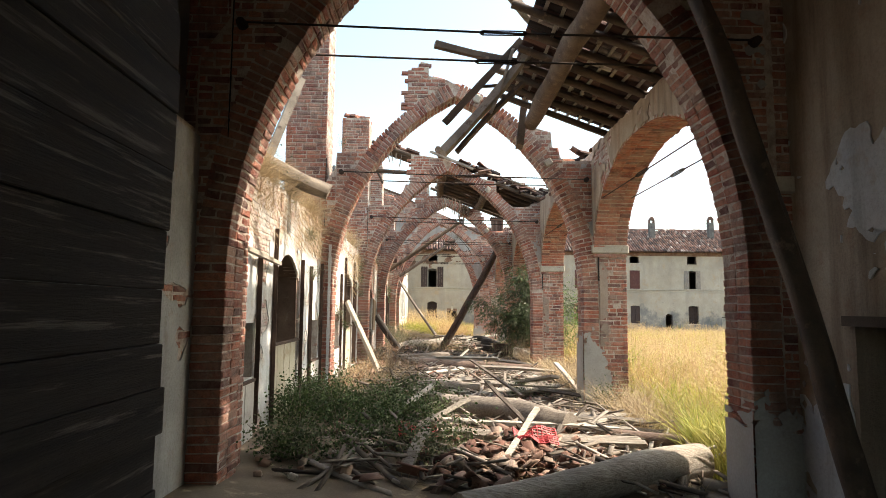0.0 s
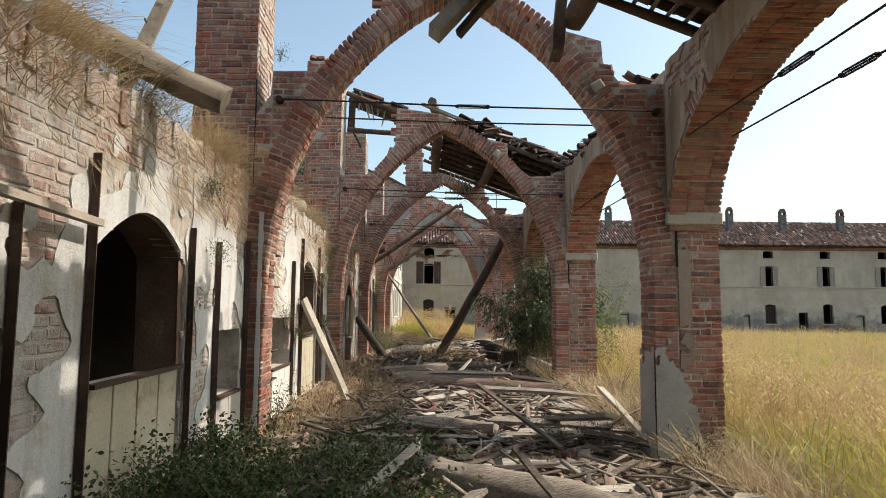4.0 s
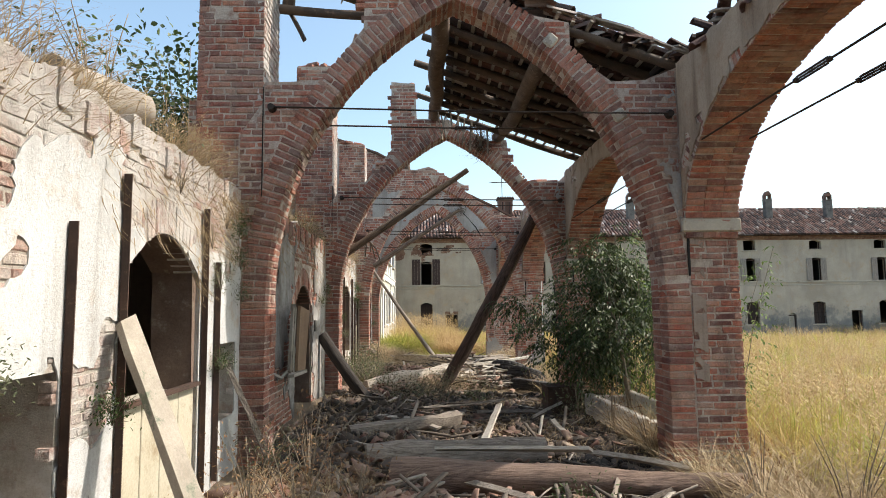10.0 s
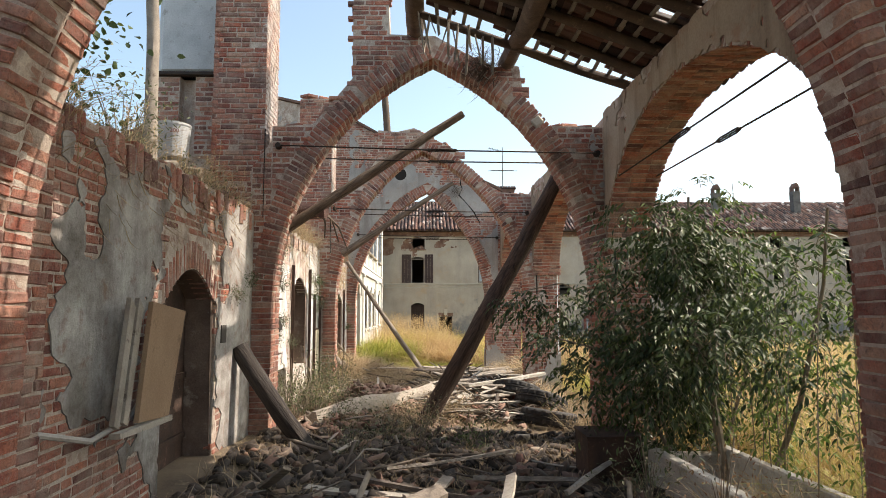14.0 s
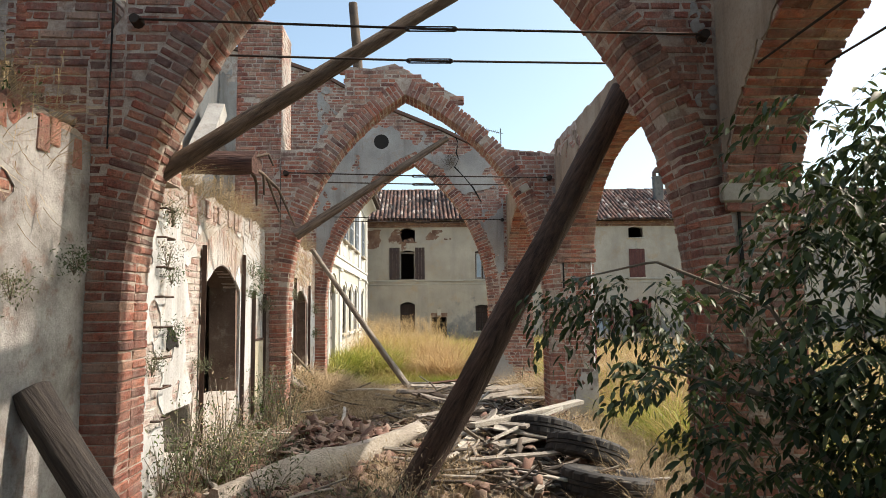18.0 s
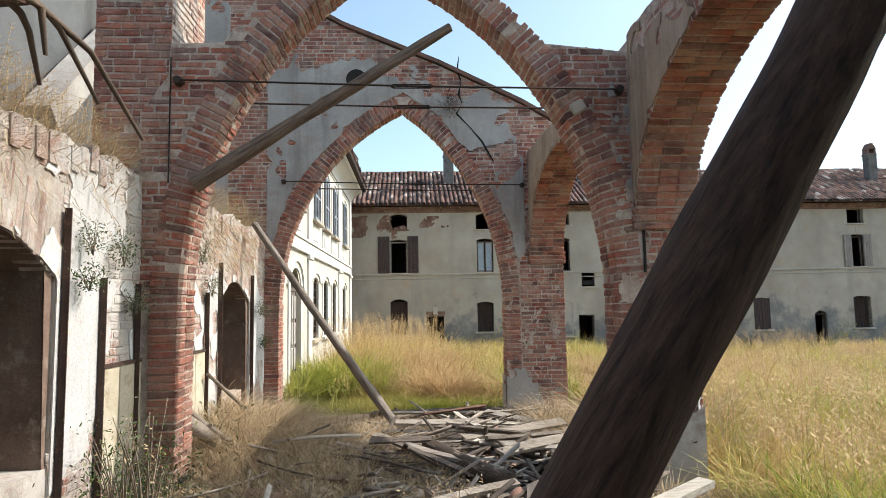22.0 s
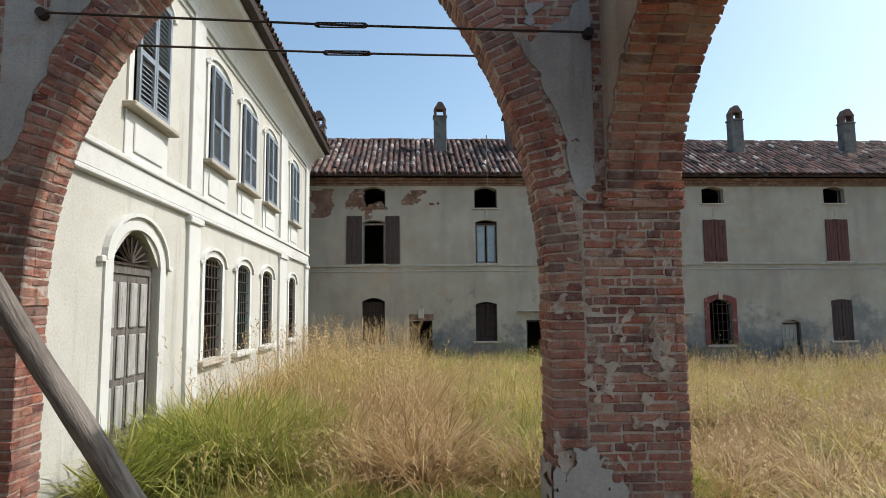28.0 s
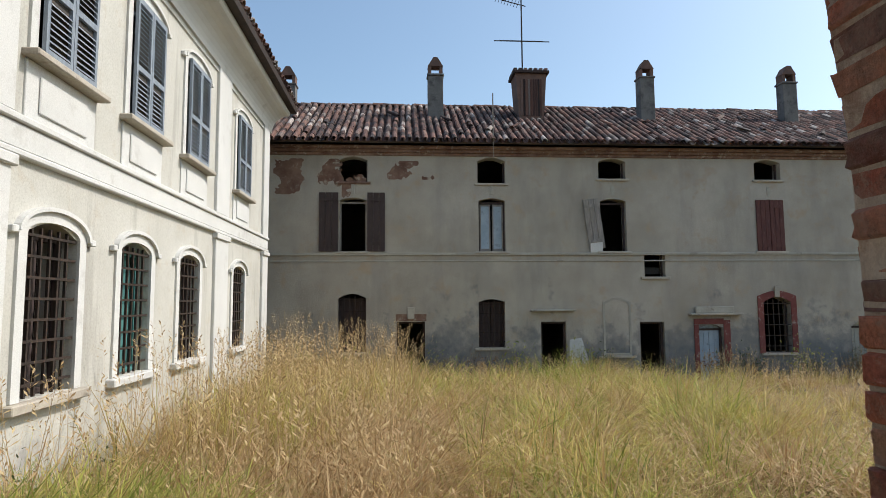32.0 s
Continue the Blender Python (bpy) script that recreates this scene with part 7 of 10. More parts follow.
def poles():
    wood_log("leaning_pole", [(-0.29, 24.66, 0.06), (0.80, 24.50, 2.0), (2.05, 24.32, 4.32)], (0.15, 0.13), "long dark tree-trunk pole leaning against the arch", POLE_DARK, 21, "pole", "fallen poles")
    wood_log("leaning_pole", [(-2.50, 23.76, 3.24), (-1.44, 23.92, 4.0), (0.42, 24.2, 5.33)], (0.09, 0.06), "long bare pole caught across the arch", POLE_BROWN, 22, "pole", "fallen poles")
    wood_log("leaning_pole", [(-2.20, 29.0, 3.40), (-0.86, 29.1, 4.31), (0.48, 29.2, 5.20)], (0.085, 0.05), "long bare pole caught across the arch", POLE_BROWN, 23, "pole", "fallen poles")
    wood_log("leaning_pole", [(-2.57, 32.81, 3.53), (-1.72, 32.76, 2.30), (-0.85, 32.70, 1.05), (-0.23, 32.64, 0.2)], (0.05, 0.075), "thin grey pole leaning from the wall to the ground", POLE_GREY, 24, "pole", "fallen poles")
    wood_log("leaning_log", [(-2.7, 22.64, 1.6), (-2.1, 22.62, 0.7), (-1.6, 22.62, 0.1)], (0.12, 0.13), "charred dark log leaning on the wall", CHARRED, 25, "log", "fallen poles")
    ob = part("leaning_plank", plank_shape((-2.66, 14.46, 2.05), (-1.73, 14.0, 0.22), 0.15, 0.07, 12, 8, 0.15, 0.02), PALEWOOD)
    tagged(ob, "thick pale plank leaning on the wall", "plank")
    ob = part("leaning_plank", plank_shape((-2.68, 16.75, 1.52), (-2.16, 17.05, 0.12), 0.14, 0.06, 13, 8, 0.15, 0.02), POLE_GREY)
    tagged(ob, "grey plank leaning in the corner by the column", "plank")
    wood_log("log", [(-3.55, 8.60, 4.22), (-2.18, 8.82, 3.62)], (0.14, 0.12), "grey weathered log lying on the wall crest", OLDPOLE, 26, "log", rough=0.12)
    ob = part("beam", plank_shape((-4.2, 8.3, 3.6), (-3.2, 8.8, 5.6), 0.14, 0.12, 40, 3, 0.1, 0.0), OLDWOOD)
    tagged(ob, "slanting old rafter on the terrace", "beam")
    ob = part("beam", plank_shape((-3.6, 9.6, 3.6), (-2.9, 9.9, 5.8), 0.15, 0.13, 41, 3, 0.1, 0.0), OLDWOOD)
    tagged(ob, "slanting old rafter on the terrace", "beam")
    be = thing("beam_end", (-2.8, 26.15, 4.0), "thick cracked brown beam end with hanging roots over the wall", "beam")
    wood_log("beam", [(-3.6, 26.3, 4.02), (-2.1, 26.0, 3.96)], (0.15, 0.15), "", BEAM_RED, 27, parent=be, rough=0.1)
    for i, (a, b) in enumerate((((-2.2, 25.9, 4.0), (-1.95, 26.6, 3.45)), ((-2.2, 25.95, 3.9), (-2.2, 26.4, 3.5)), ((-2.15, 26.0, 3.95), (-1.8, 26.9, 3.3)), ((-2.12, 26.0, 4.05), (-1.95, 26.25, 4.0)), ((-2.13, 26.05, 3.9), (-2.05, 26.2, 3.6)))):
        wood_log("root", [a, ((a[0] + b[0]) / 2 + 0.05, (a[1] + b[1]) / 2, (a[2] + b[2]) / 2 + 0.1), b], (0.024, 0.012), "thin dry root", DARKWOOD, 60 + i, parent=be, sides=6)
    wood_log("log", [(-3.1, 14.2, 3.72), (-2.9, 15.1, 3.75)], (0.14, 0.13), "cut log lying on the wall crest", OLDWOOD, 29, "log")
    wood_log("log", [(-3.35, 22.3, 3.68), (-2.75, 23.1, 3.6)], (0.05, 0.04), "grey branch lying on the wall crest", OLDPOLE, 30, "log")
    # post left standing on the last free arch
    wood_log("post", [(-1.15, 29.35, 6.45), (-1.25, 29.3, 7.8)], (0.09, 0.08), "short wooden post standing on the arch crown", DARKWOOD, 31, "post")


def roof_remains():
    roof_piece("roof_remnant", 0.75, 3.35, 5.75, 10.6, 1, "hanging remnant of the tile roof on dark rafters", gaps=0.07)
    roof_piece("roof_remnant", -0.35, 3.35, 17.45, 22.35, 2, "large remnant of the tile roof on dark rafters", gaps=0.05, lost=lambda x, y: x < 1.1 and y < 18.35)
    roof_piece("roof_remnant", -2.45, -1.25, 17.9, 18.7, 3, "narrow strip of roof hanging by the column", step=0.35, gaps=0.1, ragged=0.05)
    # main purlins
    for x, y0, y1, r, lift in ((1.25, 5.75, 10.9, 0.15, 0.0), (1.05, 17.9, 23.6, 0.12, 0.40), (-0.35, 17.9, 23.7, 0.13, 0.42), (3.0, 17.9, 22.6, 0.1, 0.0)):
        z = roof_z(x) - 0.06 - r * 1.2
        wood_log("purlin", [(x, y0, z), (x, (y0 + y1) / 2, z), (x, y1, z + lift)], (r, r), "thick rough purlin carrying the roof remnant", BROWNLOG, int(x * 7 + y0), "purlin", "purlins")
    wood_log("purlin", [(-2.45, 17.85, 6.05), (-1.2, 17.9, 5.98)], (0.06, 0.06), "thin beam between column and arch", DARKWOOD, 9, "purlin", "purlins")
    # broken timbers hanging from the first remnant
    hang = [((0.75, 8.75, 6.05), (-0.42, 8.95, 4.78), 0.14, DARKWOOD), ((1.0, 8.8, 6.05), (-0.44, 9.0, 4.33), 0.15, OLDWOOD), ((0.82, 8.95, 5.45), (-0.25, 9.05, 4.32), 0.08, DARKWOOD), ((0.3, 7.4, 6.2), (1.0, 8.2, 5.85), 0.12, OLDWOOD), ((0.62, 8.7, 5.9), (0.3, 8.9, 4.95), 0.05, OLDWOOD), ((-0.60, 8.8, 5.98), (0.9, 8.9, 5.72), 0.12, DARKWOOD), ((0.15, 8.9, 5.35), (0.5, 8.95, 5.4), 0.05, DARKWOOD)]
    for i, (a, b, w, m) in enumerate(hang):
        tagged(part("broken_rafter", plank_shape(a, b, w, w * 0.8, 70 + i, 5, 0.2, 0.02), m), "broken rafter hanging from the roof remnant", "rafter", "broken rafters")
    # loose timber and tumbled tiles on the front edge of the large remnant
    tagged(part("loose_board", plank_shape((-0.70, 17.22, 6.47), (0.55, 17.26, 5.97), 0.12, 0.06, 301, 5, 0.1, 0.02), OLDWOOD), "grey board lying along the broken arch crown", "board")
    wood_log("log", [(-0.47, 17.42, 6.60), (-0.25, 19.6, 6.50)], (0.10, 0.11), "round log lying on the roof remnant", BROWNLOG, 302, "log")
    tagged(part("hanging_board", plank_shape((-2.36, 18.15, 7.0), (-2.40, 18.1, 6.1), 0.17, 0.04, 303, 5, 0.3, 0.02), DARKWOOD), "dark board hanging behind the column", "board")
    tagged(part("broken_rafter", plank_shape((-2.37, 17.95, 6.1), (-2.15, 17.95, 5.68), 0.06, 0.05, 304, 3, 0.2, 0.02), DARKWOOD), "broken rafter hanging below the thin beam", "rafter", "broken rafters")
    tagged(part("hanging_board", plank_shape((1.16, 10.95, 6.0), (1.02, 10.9, 4.95), 0.30, 0.13, 305, 7, 0.35, 0.05), BROWNLOG), "split brown timber hanging over the arch shoulder", "timber")
    rnd = random.Random(12)
    fallen = thing("tile_heap", (1.6, 17.55, roof_z(1.6) + 0.1), "heap of slipped clay tiles and laths on the roof edge", "tiles")
    tl = Tiles(fallen, 13)
    for i in range(58):
        x = rnd.uniform(0.45, 3.1)
        tl.put(pose(x, 17.62 + rnd.uniform(-0.22, 0.25), roof_z(x) + 0.13 + 0.09 * (i % 2) + rnd.uniform(-0.03, 0.04), rnd.uniform(-30, 30), rnd.uniform(-15, 35), rnd.uniform(40, 140)), "cover" if i % 4 else "pan", True)
    tl.done()
    for i in range(9):
        x = rnd.uniform(0.5, 2.9)
        part("lath", plank_shape((x - 0.35, 17.5 + rnd.uniform(-0.2, 0.2), roof_z(x - 0.35) + 0.2), (x + 0.4, 17.55 + rnd.uniform(-0.25, 0.25), roof_z(x + 0.4) + 0.19), 0.06, 0.03, 320 + i, 3, 0.2, 0.02), OLDWOOD, fallen)
    rnd = random.Random(11)
    for i in range(14):
        x = rnd.uniform(-0.3, 1.4)
        y = 22.3 + rnd.uniform(-0.15, 0.1)
        z = roof_z(x) - 0.1
        tagged(part("hanging_lath", plank_shape((x, y, z), (x + rnd.uniform(-0.1, 0.1), y + rnd.uniform(-0.05, 0.05), z - rnd.uniform(0.2, 0.6)), 0.035, 0.015, 90 + i, 2, 0.3, 0.0), OLDWOOD), "splintered lath hanging from the roof edge", "lath", "hanging laths")
    for i in range(8):
        x = rnd.uniform(-2.3, -1.3)
        z = roof_z(x) - 0.1
        tagged(part("hanging_lath", plank_shape((x, 17.9, z), (x + rnd.uniform(-0.1, 0.1), 17.9, z - rnd.uniform(0.2, 0.5)), 0.035, 0.015, 120 + i, 2, 0.3, 0.0), OLDWOOD), "splintered lath hanging from the roof edge", "lath", "hanging laths")


dark_start()
rooms_behind()
wall_fittings()
tie_rods()
poles()
roof_remains()

# ---- loose mesh helpers: many small pieces in one mesh ----


def soup(name, verts, tris, material, parent=None, smooth=False):
    """A mesh from arrays of points and triangles."""
    verts, tris = np.asarray(verts, dtype=np.float32), np.asarray(tris, dtype=np.int32)
    me = bpy.data.meshes.new(name)
    me.vertices.add(len(verts))
    me.vertices.foreach_set("co", verts.ravel())
    me.loops.add(tris.size)
    me.loops.foreach_set("vertex_index", tris.ravel())
    me.polygons.add(len(tris))
    me.polygons.foreach_set("loop_start", np.arange(0, tris.size, 3, dtype=np.int32))
    if smooth:
        me.polygons.foreach_set("use_smooth", np.ones(len(tris), dtype=bool))
    me.update(calc_edges=True)
    me.materials.append(material)
    ob = new(name, me)
    if parent:
        attach(ob, parent)
    return ob


def spun(rng, n, tilt=1.0):
    """Random turns: any heading, tilted up to about tilt radians."""
    a, b, c = rng.uniform(0, 2 * np.pi, n), rng.normal(0, 1, n) * tilt, rng.normal(0, 1, n) * tilt
    ca, sa, cb, sb, cc, sc = np.cos(a), np.sin(a), np.cos(b), np.sin(b), np.cos(c), np.sin(c)
    z = np.zeros(n)
    o = np.ones(n)
    ra = np.stack([ca, -sa, z, sa, ca, z, z, z, o], 1).reshape(n, 3, 3)
    rb = np.stack([o, z, z, z, cb, -sb, z, sb, cb], 1).reshape(n, 3, 3)
    rc = np.stack([cc, z, sc, z, o, z, -sc, z, cc], 1).reshape(n, 3, 3)
    return ra @ rb @ rc


def strew(shape, places, turns, sizes):
    """Copies of one shape (points, triangles) at places, turned and sized."""
    v, t = shape
    n = len(places)
    vs = np.einsum("nij,vj->nvi", turns, v) * np.asarray(sizes).reshape(n, 1, -1) + np.asarray(places)[:, None, :]
    ts = np.asarray(t)[None] + (np.arange(n) * len(v))[:, None, None]
    return vs.reshape(-1, 3), ts.reshape(-1, 3)


def joined(chunks):
    vs, ts, n = [], [], 0
    for v, t in chunks:
        vs.append(v)
        ts.append(t + n)
        n += len(v)
    return np.concatenate(vs), np.concatenate(ts)


def heaped(x, y):
    return hump(x, y)


def shard_shape(seed, length, width, arch, thick):
    """A broken piece of curved roof tile."""
    rnd = random.Random(seed)
    vs = []
    for w in (0, thick):
        for i in range(3):
            for j in range(4):
                u, v = j / 3 - 0.5, i / 2 - 0.5
                e = 1 + (rnd.uniform(-0.22, 0.22) if w == 0 else 0)
                vs.append([u * width * e, v * length * (1 + 0.25 * math.sin(seed + j * 2.1)), arch * (1 - 4 * u * u) + w])
    ts = []
    for w, o in ((0, 0), (12, 12)):
        for i in range(2):
            for j in range(3):
                a = o + i * 4 + j
                q = (a, a + 1, a + 5, a + 4) if w else (a, a + 4, a + 5, a + 1)
                ts += [(q[0], q[1], q[2]), (q[0], q[2], q[3])]
    rim = [0, 1, 2, 3, 7, 11, 10, 9, 8, 4]
    for a, b in zip(rim, rim[1:] + rim[:1]):
        ts += [(a, b, b + 12), (a, b + 12, a + 12)]
    return np.array(vs), np.array(ts)


def lump_shape(seed, a, b, c):
    """A worn brick or a lump of mortar."""
    bm = bmesh.new()
    rnd = random.Random(seed)
    box(bm, -a / 2, a / 2, -b / 2, b / 2, -c / 2, c / 2, bevel=min(a, b, c) * 0.2)
    for v in bm.verts:
        v.co += Vector((rnd.uniform(-1, 1), rnd.uniform(-1, 1), rnd.uniform(-1, 1))) * min(a, b, c) * 0.12
    bmesh.ops.triangulate(bm, faces=bm.faces)
    bm.verts.index_update()
    out = np.array([tuple(v.co) for v in bm.verts]), np.array([[v.index for v in f.verts] for f in bm.faces])
    bm.free()
    return out


SHARD = mat_pieces("broken clay tile", [(0.0, (0.10, 0.045, 0.034)), (0.3, (0.17, 0.078, 0.056)), (0.55, (0.25, 0.13, 0.095)), (0.8, (0.31, 0.215, 0.165)), (1.0, (0.22, 0.18, 0.15))], (0.19, 0.155, 0.125), dirt_range=(0.42, 0.72))
DUSTY = mat_pieces("dusty rubble", [(0.0, (0.17, 0.10, 0.07)), (0.4, (0.27, 0.17, 0.12)), (0.7, (0.33, 0.27, 0.21)), (1.0, (0.40, 0.35, 0.29))], (0.24, 0.2, 0.16))
# dirt clods coloured darker still to carry the roof remnant's shade
DARK_LITTER = mat_pieces("damp dark litter", [(0.0, (0.03, 0.024, 0.02)), (0.5, (0.06, 0.046, 0.036)), (0.85, (0.10, 0.075, 0.058)), (1.0, (0.17, 0.12, 0.09))], (0.045, 0.036, 0.03))
SPLINTER = mat_pieces("splintered wood", [(0.0, (0.04, 0.03, 0.024)), (0.35, (0.10, 0.08, 0.063)), (0.65, (0.19, 0.16, 0.13)), (0.88, (0.31, 0.275, 0.235)), (1.0, (0.48, 0.445, 0.39))], (0.12, 0.095, 0.075), grain=35, dirt_range=(0.5, 0.75))
RUBBER = mat_two("dusty black rubber", (0.018, 0.017, 0.016), (0.035, 0.032, 0.03), 3, 40, c3=(0.10, 0.085, 0.07), rng3=(0.56, 0.72), rough=0.75, bump=0.25)
CHALKY = mat_two("rough pale concrete", (0.42, 0.40, 0.36), (0.58, 0.56, 0.51), 2.2, 30, c3=(0.30, 0.27, 0.23), rng3=(0.54, 0.66), bump=0.7)
REDNET = mat_two("red plastic netting", (0.45, 0.04, 0.05), (0.55, 0.07, 0.08), 5, 60, rough=0.5)


def bleached(name, lo, hi, dark, along):
    """Weathered timber with long cracks along its grain."""
    m, nt, b = shader(name, 0.88)
    st = (1.2, 14, 14) if along == "x" else (14, 1.2, 14)
    g = noise_tex(nt, 3.0, 8, 0.7, st, "World")
    col = ramp(nt, g, [(0.30, dark), (0.44, lo), (0.7, hi)])
    s = noise_tex(nt, 1.6, 6, 0.6, None, "World")
    col = mix(nt, ramp(nt, s, [(0.45, (0, 0, 0)), (0.75, (0.6, 0.6, 0.6))]), col, dark)
    f = noise_tex(nt, 80, 4, 0.7, None, "World")
    col = mix(nt, 0.4, col, ramp(nt, f, [(0.3, (0.65, 0.65, 0.65)), (0.7, (1.2, 1.2, 1.2))]), "MULTIPLY")
    nt.links.new(col, b.inputs["Base Color"])
    relief(nt, b, g, 0.9, 0.02)
    return m


LOG_PALE = bleached("sun-bleached log", (0.34, 0.30, 0.25), (0.52, 0.47, 0.40), (0.16, 0.125, 0.1), "x")
LOG_GREY = bleached("grey cracked log", (0.22, 0.185, 0.15), (0.38, 0.33, 0.28), (0.08, 0.06, 0.048), "x")
LOG_BROWN = bleached("brown cracked beam", (0.16, 0.105, 0.08), (0.30, 0.215, 0.17), (0.055, 0.038, 0.03), "x")
BOARD_GREY = bleached("grey board", (0.24, 0.21, 0.175), (0.42, 0.385, 0.335), (0.10, 0.08, 0.065), "x")
BOARD_PALE = bleached("pale board", (0.40, 0.37, 0.32), (0.58, 0.55, 0.49), (0.20, 0.165, 0.13), "x")
BOARD_DARK = bleached("dark board", (0.10, 0.08, 0.065), (0.19, 0.155, 0.13), (0.04, 0.03, 0.025), "x")


def lying(rnd, x, y, heading, length, lift, drop=0.0):
    """The two ends of a board resting on the ground or on others."""
    dx, dy = math.cos(heading) * length / 2, math.sin(heading) * length / 2
    a, b = (x - dx, y - dy), (x + dx, y + dy)
    return (*a, heaped(*a) + lift + drop), (*b, heaped(*b) + lift - min(drop, lift))


